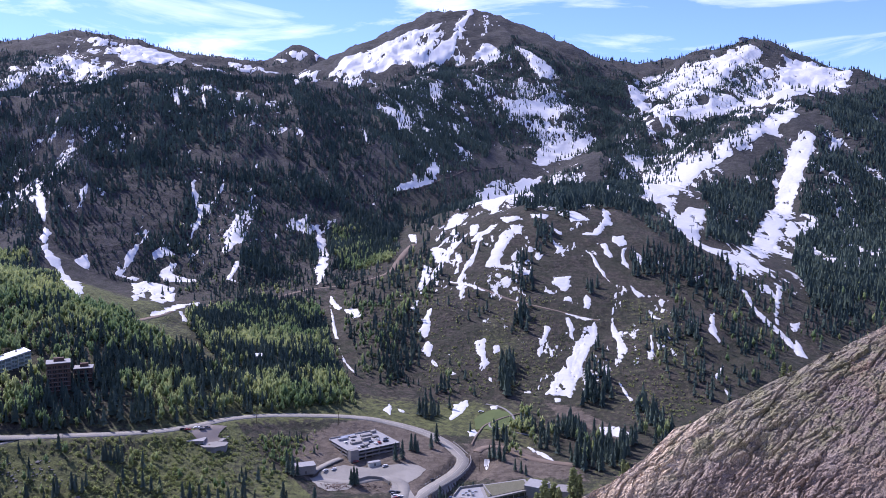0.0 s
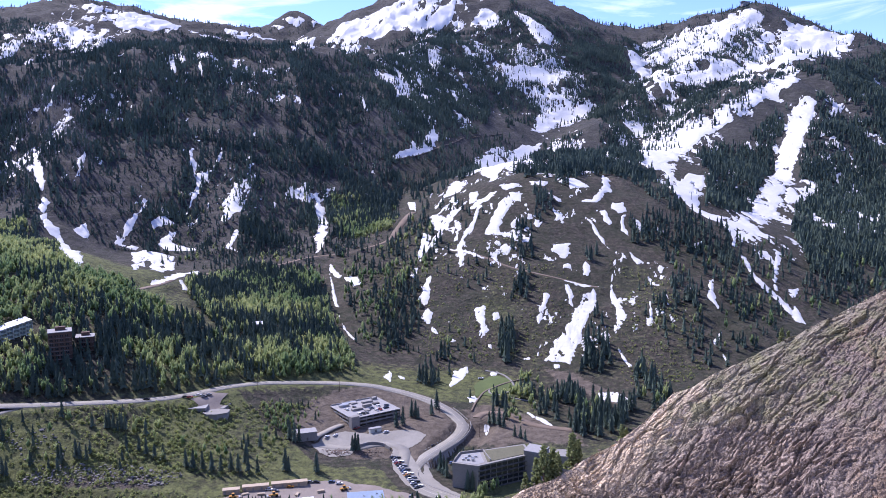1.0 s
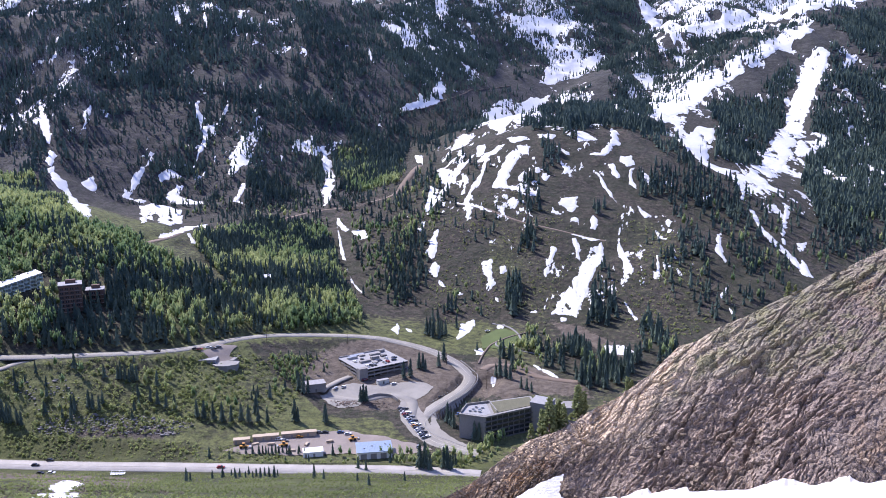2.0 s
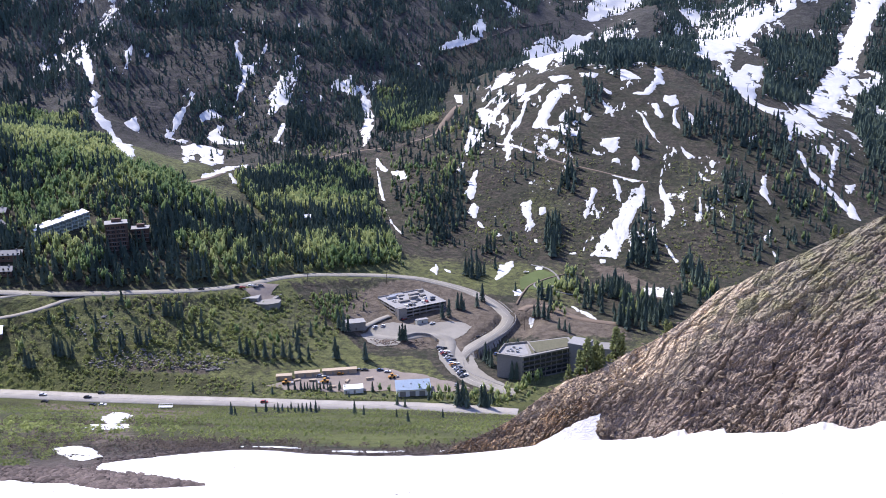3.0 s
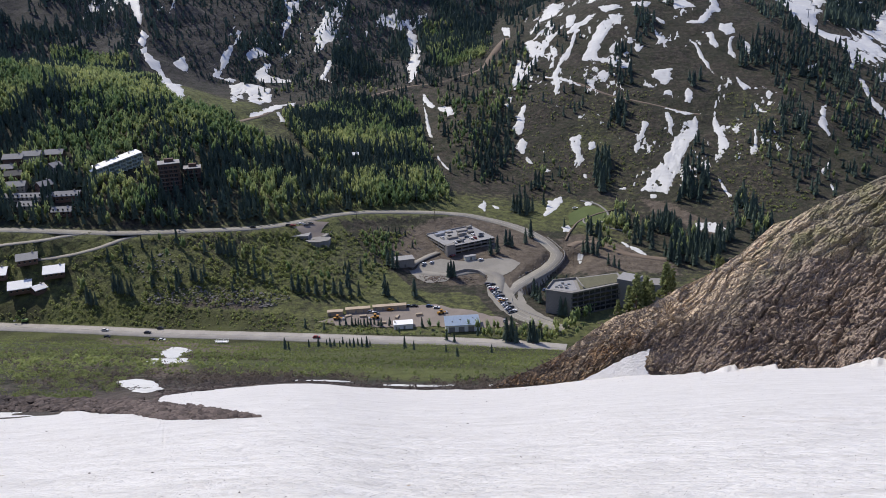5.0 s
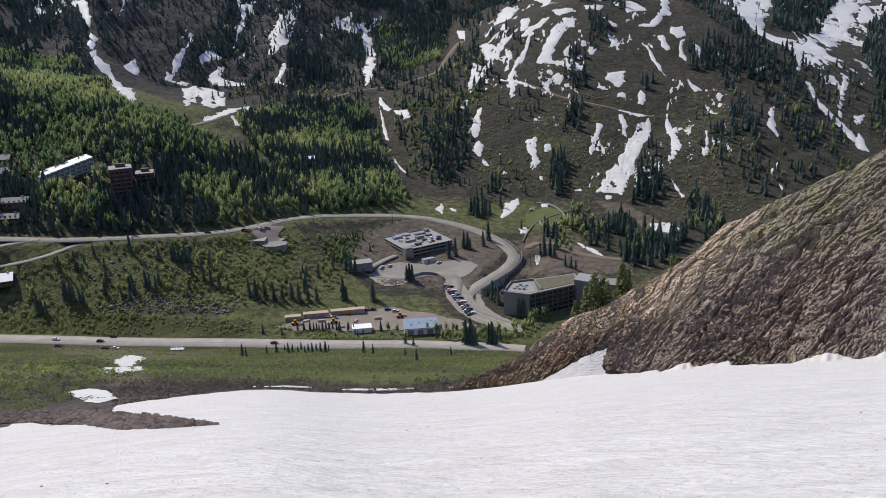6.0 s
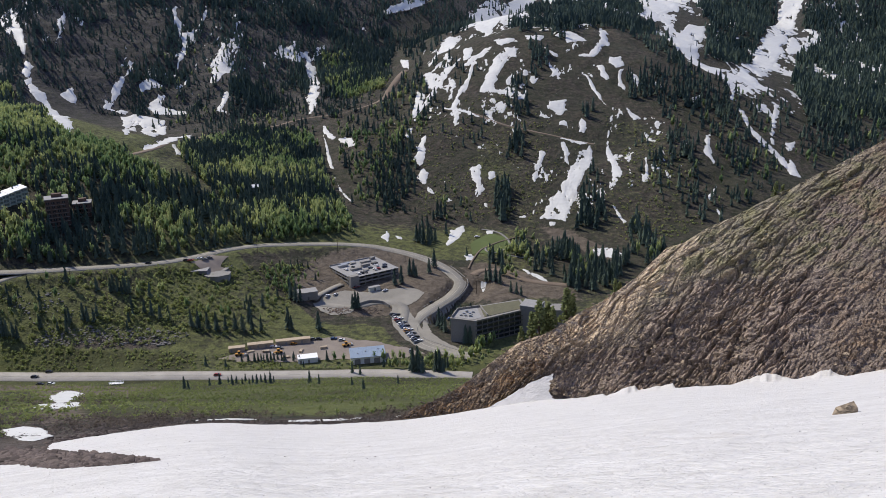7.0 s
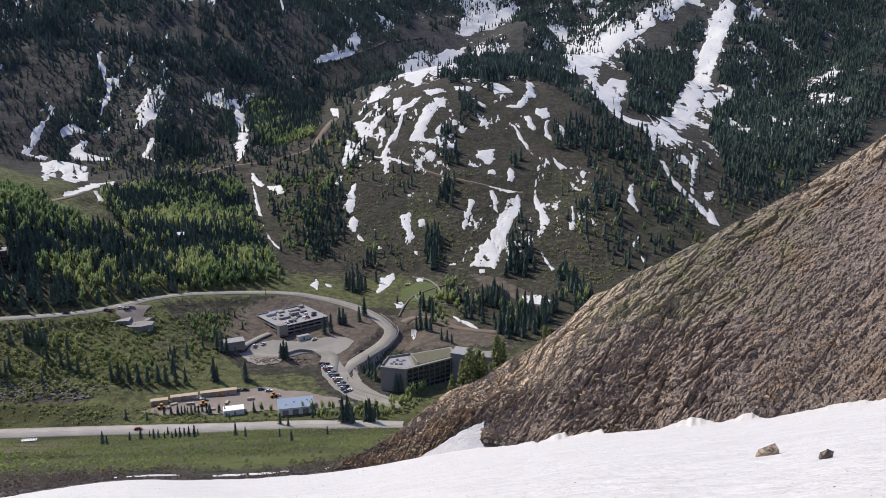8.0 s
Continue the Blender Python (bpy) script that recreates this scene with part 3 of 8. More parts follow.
snow_patch([(89, 1072), (106, 1064), (100, 1039), (77, 1008), (68, 977), (84, 966), (80, 959), (47, 974), (59, 1009), (68, 1041), (81, 1062)])
snow_patch([(84, 1075), (62, 1063), (47, 1039), (42, 999), (31, 972), (27, 949), (42, 925), (63, 900), (64, 894), (35, 914), (10, 941), (21, 975), (36, 1021), (48, 1064)])
snow_patch([(14, 1273), (40, 1261), (28, 1136), (5, 1139), (-10, 1081), (-17, 1045), (-7, 1126)])
snow_patch([(221, 1176), (233, 1154), (227, 1107), (223, 1083), (197, 1043), (182, 1037), (194, 1066), (210, 1095)])
snow_patch([(213, 1051), (233, 1051), (230, 1020), (215, 1009), (209, 1029)])
snow_patch([(194, 1018), (201, 1021), (203, 986), (197, 978)])
snow_patch([(110, 1102), (143, 1099), (136, 1074), (115, 1080)])
snow_patch([(-54, 1243), (-40, 1207), (-36, 1133), (-44, 1159)])
snow_patch([(1, 1054), (12, 1066), (15, 1037), (7, 993), (1, 1007)])
snow_patch([(123, 936), (150, 947), (143, 912), (134, 900), (142, 894), (142, 883), (125, 883), (131, 906), (121, 923)])
snow_patch([(156, 900), (162, 890), (156, 868), (149, 872), (151, 889)])
snow_patch([(131, 861), (134, 841), (133, 815), (146, 826), (146, 841), (162, 848), (154, 815), (143, 794), (133, 766), (118, 728), (114, 712), (108, 719), (88, 722), (99, 746), (110, 769), (124, 792), (130, 811), (126, 825), (127, 851)])
snow_patch([(120, 868), (146, 859), (162, 851), (147, 846), (128, 857)])
snow_patch([(105, 839), (110, 836), (102, 812), (93, 779), (91, 787), (91, 799), (98, 817)])
snow_patch([(92, 760), (92, 754), (87, 735), (85, 737)])
snow_patch([(192, 926), (200, 922), (190, 889), (182, 858), (180, 823), (180, 785), (171, 766), (160, 755), (159, 760), (167, 788), (169, 826), (171, 854), (183, 890)])
snow_patch([(158, 738), (162, 733), (166, 705), (162, 704)])
snow_patch([(32, 821), (43, 822), (43, 794), (45, 779), (38, 766), (34, 766), (36, 789), (30, 809)])
snow_patch([(48, 807), (55, 811), (57, 800), (50, 794)])
snow_patch([(-21, 884), (-12, 883), (-13, 848), (-17, 828), (-8, 815), (-10, 796), (-3, 781), (-8, 781), (-22, 808), (-18, 828), (-26, 841)])
snow_patch([(5, 687), (8, 712), (23, 721), (24, 711), (15, 687), (5, 670)])
snow_patch([(-52, 687), (-46, 708), (-43, 694), (-44, 676)])
snow_patch([(-39, 694), (-32, 690), (-31, 684), (-37, 686)])
snow_patch([(19, 656), (26, 660), (29, 646), (20, 644)])
snow_patch([(40, 708), (48, 708), (47, 699), (41, 700)])
snow_patch([(30, 611), (36, 609), (34, 596), (30, 595)])
snow_patch([(128, 664), (142, 666), (154, 644), (152, 632), (137, 643), (126, 653)])
snow_patch([(64, 629), (80, 611), (88, 595), (80, 599), (67, 614)])
snow_patch([(209, 918), (215, 905), (220, 896), (212, 891), (208, 904)])
snow_patch([(227, 875), (243, 869), (240, 850), (226, 859)])
snow_patch([(278, 864), (289, 865), (277, 825), (271, 789), (267, 786), (260, 807)])
snow_patch([(257, 754), (262, 758), (252, 736), (242, 723), (246, 736)])
snow_patch([(248, 718), (251, 706), (246, 701)])
snow_patch([(337, 928), (341, 923), (338, 891), (339, 869), (347, 850), (351, 830), (348, 788), (343, 788), (344, 827), (335, 856), (330, 876)])
snow_patch([(388, 962), (399, 963), (370, 901), (350, 855), (353, 872)])
snow_patch([(364, 863), (382, 871), (361, 838), (357, 809), (353, 790), (344, 792), (357, 832)])
snow_patch([(205, 811), (207, 808), (201, 775), (198, 776)])
snow_patch([(-18, 1067), (-7, 1079), (4, 1050), (-3, 998), (-13, 1017)])
snow_patch([(15, 1017), (25, 1020), (21, 967), (11, 963)])
snow_patch([(35, 1108), (50, 1103), (45, 1067), (30, 1059)])
snow_patch([(-24, 1013), (-13, 995), (-19, 953), (-25, 926), (-29, 943)])
snow_patch([(87, 1798), (94, 1299), (79, 1210), (57, 1267)])
snow_patch([(159, 1128), (186, 1107), (196, 1079), (166, 1075)])
snow_patch([(97, 1883), (129, 1983), (167, 2034), (140, 1946)])
snow_patch([(-302, 3361), (-192, 3409), (-103, 3496), (-33, 3540), (-99, 3362), (-185, 3288), (-247, 3224)])
snow_patch([(26, 2440), (45, 2374), (51, 2234), (35, 2145), (25, 2285)])
snow_patch([(-68, 2297), (-52, 2249), (-58, 2197), (-73, 2253)])
snow_patch([(-181, 1858), (-160, 1766), (-149, 1708), (-162, 1723)])
snow_patch([(-497, 1740), (-468, 1668), (-470, 1649), (-490, 1693)])
snow_patch([(-570, 1749), (-547, 1718), (-519, 1658), (-533, 1667)])
snow_patch([(-548, 1772), (-528, 1746), (-517, 1698), (-533, 1718)])
snow_patch([(-1846, 3526), (-1764, 3482), (-1712, 3446), (-1746, 3398)])
snow_patch([(-1765, 3628), (-1687, 3567), (-1640, 3541), (-1668, 3499)])
snow_patch([(-1787, 3896), (-1676, 3787), (-1518, 3560), (-1418, 3402), (-1473, 3451), (-1604, 3620)])
snow_patch([(-1252, 4105), (-1159, 4066), (-1055, 4085), (-1120, 4023)])
snow_patch([(-981, 4244), (-887, 4200), (-799, 4180), (-872, 4130)])
snow_patch([(-844, 4430), (-772, 4445), (-709, 4421), (-744, 4360)])
snow_patch([(-885, 4406), (-798, 4338), (-822, 4308)])
snow_patch([(-680, 4421), (-643, 4579), (-658, 4372)])
snow_patch([(-375, 3207), (-288, 3199), (-199, 3148), (-280, 3109), (-357, 3140)])
snow_patch([(-25, 950), (-13, 987), (11, 1048), (28, 1077), (34, 1078), (11, 1027), (-6, 978), (-22, 941)])
snow_patch([(33, 1049), (50, 1070), (64, 1082), (75, 1081), (59, 1064), (40, 1044)])
snow_patch([(-10, 1062), (4, 1096), (16, 1102), (4, 1075)])
snow_patch([(-3, 964), (10, 954), (23, 939), (14, 939)])
snow_patch([(72, 1104), (106, 1096), (106, 1080), (82, 1077)])
snow_patch([(135, 1063), (151, 1048), (152, 1036), (140, 1045)])
snow_patch([(173, 1049), (198, 1054), (196, 1040), (175, 1043)])
snow_patch([(138, 1005), (147, 1020), (148, 1009), (140, 991), (133, 993)])
snow_patch([(112, 987), (121, 993), (118, 979), (112, 975)])
snow_patch([(92, 955), (102, 956), (102, 942), (91, 944)])
snow_patch([(69, 943), (75, 945), (75, 926), (68, 933)])
snow_patch([(77, 921), (84, 921), (84, 912), (78, 912)])
snow_patch([(115, 910), (125, 907), (124, 899), (116, 903)])
snow_patch([(177, 1008), (182, 980), (188, 941), (190, 923), (186, 933), (178, 974)])
snow_patch([(216, 1002), (226, 1013), (217, 988), (218, 960), (211, 974)])
snow_patch([(233, 1004), (237, 997), (238, 980), (233, 968), (230, 982)])
snow_patch([(254, 984), (264, 970), (267, 961), (258, 962), (252, 973)])
snow_patch([(289, 942), (301, 952), (294, 933), (286, 929)])
snow_patch([(353, 1002), (360, 1006), (339, 949), (334, 948)])
snow_patch([(319, 1135), (323, 1082), (352, 1079), (381, 1077), (343, 1030), (327, 1058), (313, 1088)])
snow_patch([(1, 771), (9, 770), (15, 762), (8, 761)])
snow_patch([(41, 757), (46, 757), (45, 748), (42, 751)])
snow_patch([(73, 734), (82, 737), (79, 728), (72, 728)])
snow_patch([(97, 720), (106, 719), (103, 709), (96, 710)])
snow_patch([(-117, 2066), (-102, 2092), (-92, 2004), (-101, 1904)])
snow_patch([(163, 1984), (207, 2018), (146, 1328), (113, 1314)])
snow_patch([(-112, 206), (-104, 216), (-92, 190), (-84, 168), (-92, 168), (-101, 184)])
snow_patch([(-24, 113), (-15, 115), (-13, 120), (-23, 118)])
snow_patch([(-8, 114), (4, 115), (6, 121), (-7, 119)])
snow_patch([(-37, 109), (-30, 112), (-29, 117), (-38, 114)])
snow_patch([(-151, 288), (-173, 340), (-168, 344), (-148, 311), (-108, 218), (-108, 210), (-118, 225)])
snow_patch([(-70, 117), (-69, 122), (-64, 119), (-53, 101), (-50, 90), (-58, 100)])

# the couloirs and the lace of snow under the western cliffs
snow_patch([(-552, 1141), (-530, 1123), (-517, 1086), (-491, 1063), (-459, 1021), (-339, 780), (-342, 768), (-369, 795), (-490, 1035), (-509, 1049), (-538, 1096)])
snow_patch([(-459, 1130), (-442, 1121), (-438, 1144), (-436, 1172), (-435, 1219), (-430, 1217), (-428, 1171), (-425, 1133), (-422, 1100), (-402, 1105), (-403, 1086), (-425, 1086), (-435, 1085), (-445, 1106)])
snow_patch([(-491, 1087), (-480, 1117), (-465, 1090), (-467, 1070)])
snow_patch([(-416, 1166), (-408, 1192), (-377, 1185), (-387, 1170), (-404, 1150)])
snow_patch([(-391, 1119), (-389, 1163), (-370, 1164), (-374, 1136), (-357, 1134), (-336, 1122), (-326, 1096), (-352, 1102), (-375, 1098)])
snow_patch([(-413, 1083), (-388, 1094), (-369, 1091), (-346, 1077), (-290, 860), (-303, 848), (-376, 1046), (-302, 813), (-311, 817)])
snow_patch([(-287, 785), (-284, 815), (-295, 893), (-311, 999), (-295, 1007), (-275, 888), (-268, 824), (-276, 785)])
snow_patch([(-268, 824), (-265, 838), (-245, 792), (-250, 791)])
snow_patch([(-422, 1393), (-400, 1350), (-391, 1338), (-389, 1312), (-370, 1322), (-369, 1359), (-372, 1412), (-367, 1399), (-363, 1348), (-364, 1315), (-370, 1282), (-370, 1247), (-373, 1206), (-380, 1208), (-379, 1261), (-383, 1293), (-403, 1330)])
snow_patch([(-209, 1367), (-200, 1348), (-185, 1309), (-168, 1226), (-160, 1141), (-156, 1054), (-164, 1059), (-181, 1148), (-186, 1239), (-207, 1314)])
snow_patch([(-292, 1095), (-290, 1122), (-293, 1174), (-281, 1148), (-278, 1100), (-263, 1083)])
snow_patch([(-632, 1292), (-573, 1194), (-549, 1143), (-560, 1150), (-591, 1199)])
snow_patch([(-541, 1233), (-554, 1292), (-546, 1284), (-526, 1209)])
# the bowl, the runs and the summit to the east
snow_patch([(823, 3047), (857, 3062), (903, 3114), (936, 3104), (984, 3141), (1034, 3167), (1078, 3173), (1109, 3173), (1142, 3177), (1170, 3119), (1176, 3095), (1120, 3053), (1070, 2999), (1021, 2942), (943, 2852), (898, 2815), (826, 2688), (791, 2659), (761, 2646), (755, 2722)])
snow_patch([(1072, 2786), (1117, 2842), (1163, 2899), (1243, 3042), (1218, 3069), (1269, 3069), (1315, 3055), (1352, 3033), (1384, 2905), (1401, 2849), (1352, 2805), (1119, 2387), (1062, 2332), (1004, 2271), (974, 2272), (932, 2261), (902, 2281), (881, 2305), (860, 2333), (908, 2608), (972, 2716), (1029, 2770)])
snow_patch([(677, 3083), (722, 3097), (754, 3055), (707, 2985), (741, 2981), (701, 2688), (715, 2608), (746, 2595), (788, 2617), (825, 2623), (871, 2656), (934, 2738), (938, 2642), (897, 2599), (862, 2572), (813, 2541), (771, 2529), (741, 2530), (711, 2530), (649, 2487), (651, 2596), (691, 2873), (660, 2930)])
snow_patch([(640, 2025), (663, 2028), (685, 2024), (719, 2057), (752, 2073), (798, 2124), (832, 2137), (874, 2172), (916, 2201), (907, 2128), (861, 2077), (841, 2086), (812, 2072), (771, 2024), (746, 2016), (708, 1986), (675, 1967), (647, 1960), (609, 1924), (567, 1890), (545, 1869), (449, 1584), (425, 1565), (403, 1551), (396, 1588), (393, 1645), (499, 2074), (519, 2004), (556, 2014), (579, 2037), (600, 2051), (618, 2032)])
snow_patch([(751, 1838), (787, 1905), (812, 1942), (840, 1996), (858, 2024), (884, 2017), (894, 1998), (859, 1936), (812, 1854), (782, 1809), (757, 1762), (728, 1707), (698, 1654), (643, 1540), (581, 1414), (537, 1327), (448, 1138), (397, 1040), (374, 1025), (352, 1016), (396, 1100), (514, 1362), (556, 1450), (619, 1582), (697, 1744), (724, 1792)])
snow_patch([(365, 1432), (380, 1428), (395, 1426), (443, 1507), (460, 1505), (477, 1502), (446, 1401), (337, 1080), (341, 1056), (343, 1031), (338, 1046), (332, 1062), (323, 1084), (316, 1109), (312, 1134), (309, 1165)])
snow_patch([(636, 1524), (667, 1540), (691, 1541), (680, 1488), (648, 1452), (617, 1417), (592, 1398), (569, 1383), (596, 1439)])
snow_patch([(942, 2053), (968, 2041), (968, 2007), (922, 1949), (889, 1922), (932, 1995)])
snow_patch([(228, 2220), (265, 2387), (304, 2548), (338, 2547), (373, 2550), (410, 2564), (448, 2586), (481, 2624), (453, 2549), (392, 2451), (359, 2419), (325, 2380), (264, 2274)])
snow_patch([(135, 3299), (191, 3316), (218, 3216), (203, 3140), (148, 3110), (131, 3206)])
snow_patch([(275, 3305), (315, 3212), (361, 3140), (382, 3095), (405, 3073), (391, 2960), (331, 2967), (315, 3102), (279, 3177)])
snow_patch([(194, 2714), (234, 2752), (274, 2786), (311, 2778), (348, 2773), (379, 2723), (320, 2689), (278, 2678), (234, 2642), (199, 2653)])


# ---- the near snow slope ----
EDGE_AZ = [-180, -120, -60, -40, -35, -31.4, -28.6, -28.0, -23, -18.5, -14, -10, -4, 0, 5, 10, 17, 23, 28, 35, 60, 120, 180]
EDGE_R = [20, 30, 85, 88, 66, 47, 46, 84, 100, 104, 100, 104, 104, 108, 110, 112, 115, 115, 115, 115, 110, 60, 20]
TOOTH_AZ = [2, 8.4, 10.1, 12.0, 12.3, 14.3, 14.6, 17.0, 17.2, 20.4, 22.7, 23.9, 25.2, 26.4, 27.3, 27.8, 28.4, 29.7, 33.0, 36.0]
TOOTH_RISE = [0, 0.1, -0.2, 0.25, -0.1, 0.95, 0.2, 0.6, -0.2, -0.7, 0.85, 1.0, 0.0, 0.8, 1.6, 0.2, -0.3, 0.0, 0.5, 0.2]
BAR_AZ, BAR_R, BAR_FAR, BAR_HIGH = [-42, -38.2, -34.9, -31.4, -28.3, -27.6, -24.6, -22.9, -21.4], [100, 85, 64, 44, 31.5, 30, 27, 26.3, 25.8], [116, 101, 80, 60, 45, 42, 33.5, 29, 26.3], [1.6, 1.45, 0.9, 0.5, 0.3, 0.27, 0.14, 0.06, 0.0]


def near_snow_material():
    m = Mat("near_snow", 0.55)
    ripple = m.noise(0.7, 6, 0.66, (0.75, 1.3, 1.0), 0.5)
    cup = m.noise(3.4, 5, 0.66, (0.8, 1.2, 1.0))
    c = m.mix(m.ramp(m.math("ADD", m.math("MULTIPLY", ripple, 0.6), m.math("MULTIPLY", cup, 0.4)), 0.4, 0.64, 0.0, 0.9), (0.71, 0.694, 0.67), (0.54, 0.524, 0.5))
    streak = m.ramp(m.noise(0.22, 7, 0.74, (0.7, 1.4, 1.0), 0.9), 0.58, 0.72, 0.0, 0.5)
    c = m.mix(streak, c, (0.52, 0.47, 0.42))
    grit = m.ramp(m.noise(9.0, 5, 0.7), 0.61, 0.69, 0.0, 0.75)
    c = m.mix(grit, c, (0.2, 0.17, 0.15))
    m.colour(c)
    both = m.math("ADD", m.math("MULTIPLY", ripple, 0.5), m.math("MULTIPLY", cup, 0.35))
    m.bump(both, 1.0, 0.42)
    return m.m


SLOPE_SNOW = near_snow_material()


def snow_top(x, y):
    """The top of the near snow, with its low swells."""
    r = np.hypot(x, y)
    return near_slope(x, y) + 0.06 * fbm(x, y, 9.0, 3, 71) * smooth(2, 12, r) * smooth(120, 40, r)


def build_snow_field():
    az = np.concatenate([np.arange(-180, -45, 3.0), np.arange(-45, 6, 0.3), np.arange(6, 38, 0.1), np.arange(38, 180, 3.0)])
    s = np.concatenate([np.linspace(0.0, 0.72, 70) ** 1.3, np.linspace(0.66, 1, 60)])
    ss, aa = np.meshgrid(s, np.radians(az), indexing="ij")
    reach = np.interp(az, EDGE_AZ, EDGE_R)
    reach = reach * (1 + 0.13 * fbm(az * 1.3, az * 0, 2.4, 5, 77, 0.65))
    r = ss * reach[None, :]
    x, y = r * np.sin(aa), r * np.cos(aa)
    # the snow is drawn up into teeth and scooped out where it meets the rock
    wave = np.interp(az, TOOTH_AZ, TOOTH_RISE) + 0.28 * fbm(az, az * 0, 1.1, 4, 79, 0.6) * smooth(2, 8, az) + 0.1 * fbm(az, az * 0, 2.4, 3, 79)
    z = snow_top(x, y) + wave[None, :] * smooth(0.78, 0.9, ss) - 0.75 * smooth(0.985, 1.0, ss)
    me = mesh_from("snow_field", np.stack([x, y, z], -1).reshape(-1, 3), grid_faces(len(s), len(az), True)[:, ::-1], SLOPE_SNOW)
    return tagged(new("snow_field", me), "smooth white snow slope with faint ripples and grit", "snow", kind="structure")


build_snow_field()


# ---- the rock spur beside the snow ----
SPUR_AZ = [-9, -4, -1, 1, 3, 5, 7, 9, 11, 13, 15, 17, 19, 21, 24, 27, 30, 33, 36, 45]
SPUR_FOOT = [0.56, 0.545, 0.542, 0.536, 0.531, 0.522, 0.514, 0.513, 0.51, 0.495, 0.49, 0.484, 0.478, 0.469, 0.455, 0.441, 0.425, 0.406, 0.382, 0.30]
SPUR_TOP = [0.60, 0.548, 0.523, 0.516, 0.494, 0.463, 0.431, 0.414, 0.389, 0.367, 0.339, 0.298, 0.292, 0.268, 0.239, 0.216, 0.189, 0.165, 0.144, 0.11, 0.089, -0.05]
SPUR_TOP_AZ = [-9, -4, -2, -0.9, 1.2, 3.4, 5.5, 8.0, 10.0, 12.1, 14.1, 16.0, 17.1, 19.0, 21.6, 23.7, 26.1, 28.0, 29.6, 31.9, 33.3, 45]


def spur_lines(az):
    foot, top = np.interp(az, SPUR_AZ, SPUR_FOOT), np.interp(az, SPUR_TOP_AZ, SPUR_TOP)
    near = 100.0 + 0 * az
    far = np.maximum((foot * near + 78) / (0.78 + top), near + 1.5)
    return foot, top, near, far


def spur_height(x, y):
    """The mean surface of the spur, without its blocks."""
    r, az = np.hypot(x, y), np.degrees(np.arctan2(x, y))
    foot, top, near, far = spur_lines(az)
    z0, z1 = EYE_Z - foot * near, EYE_Z - top * far
    v = (r - near) / (far - near)
    up = z0 + (z1 - z0) * v
    return np.where(v <= 1, up, z1 - 0.7 * (r - far)), v


def worley(x, y, seed):
    """Distance to the nearest and second nearest of scattered points, the nearest one's random number, and the way to it."""
    ix, iy = np.floor(x).astype(np.int64), np.floor(y).astype(np.int64)
    d1, d2, pick = np.full(x.shape, 9.0), np.full(x.shape, 9.0), np.zeros(x.shape)
    ox, oy = np.zeros(x.shape), np.zeros(x.shape)
    for a in (-1, 0, 1):
        for b in (-1, 0, 1):
            cx, cy = ix + a, iy + b
            qx, qy = x - cx - lattice(cx, cy, seed), y - cy - lattice(cx, cy, seed + 1)
            d = np.hypot(qx, qy)
            near = d < d1
            d2 = np.where(near, d1, np.minimum(d2, d))
            pick = np.where(near, lattice(cx, cy, seed + 2), pick)
            ox, oy = np.where(near, qx, ox), np.where(near, qy, oy)
            d1 = np.where(near, d, d1)
    return d1, d2, pick, ox, oy


def blocks(u, v, size, seed, long=2.2, lean=-30.0):
    """Slabby blocks, each one flat face with a tilt and height of its own, cracks between; also each block's random number."""
    t = radians(lean)
    wu, wv = u + 0.8 * size * fbm(u, v, size * 5, 2, seed + 9), v + 0.8 * size * fbm(u, v, size * 5, 2, seed + 10)
    a, b = (wu * math.cos(t) + wv * math.sin(t)) / size, (-wu * math.sin(t) + wv * math.cos(t)) / (size * long)
    d1, d2, pick, ox, oy = worley(a, b, seed)
    other = (pick * 7.31) % 1.0
    h = 0.2 + 0.5 * pick + ox * (2.6 * other - 0.9) + oy * (2.2 * ((pick * 3.77) % 1.0) - 1.3)
    return h - 0.25 * smooth(0.05, 0.0, d2 - d1), other


TONGUE = [(0.4, -0.4), (1.2, -0.24), (3.3, -0.03), (5.5, 0.14), (7.2, 0.26), (8.35, 0.33), (8.15, 0.2), (8.0, 0.08), (8.4, -0.02), (8.9, -0.2)]


def bare_rock(az, v):
    return not inside(np.array([az]), np.array([v - 0.06]), TONGUE)[0]


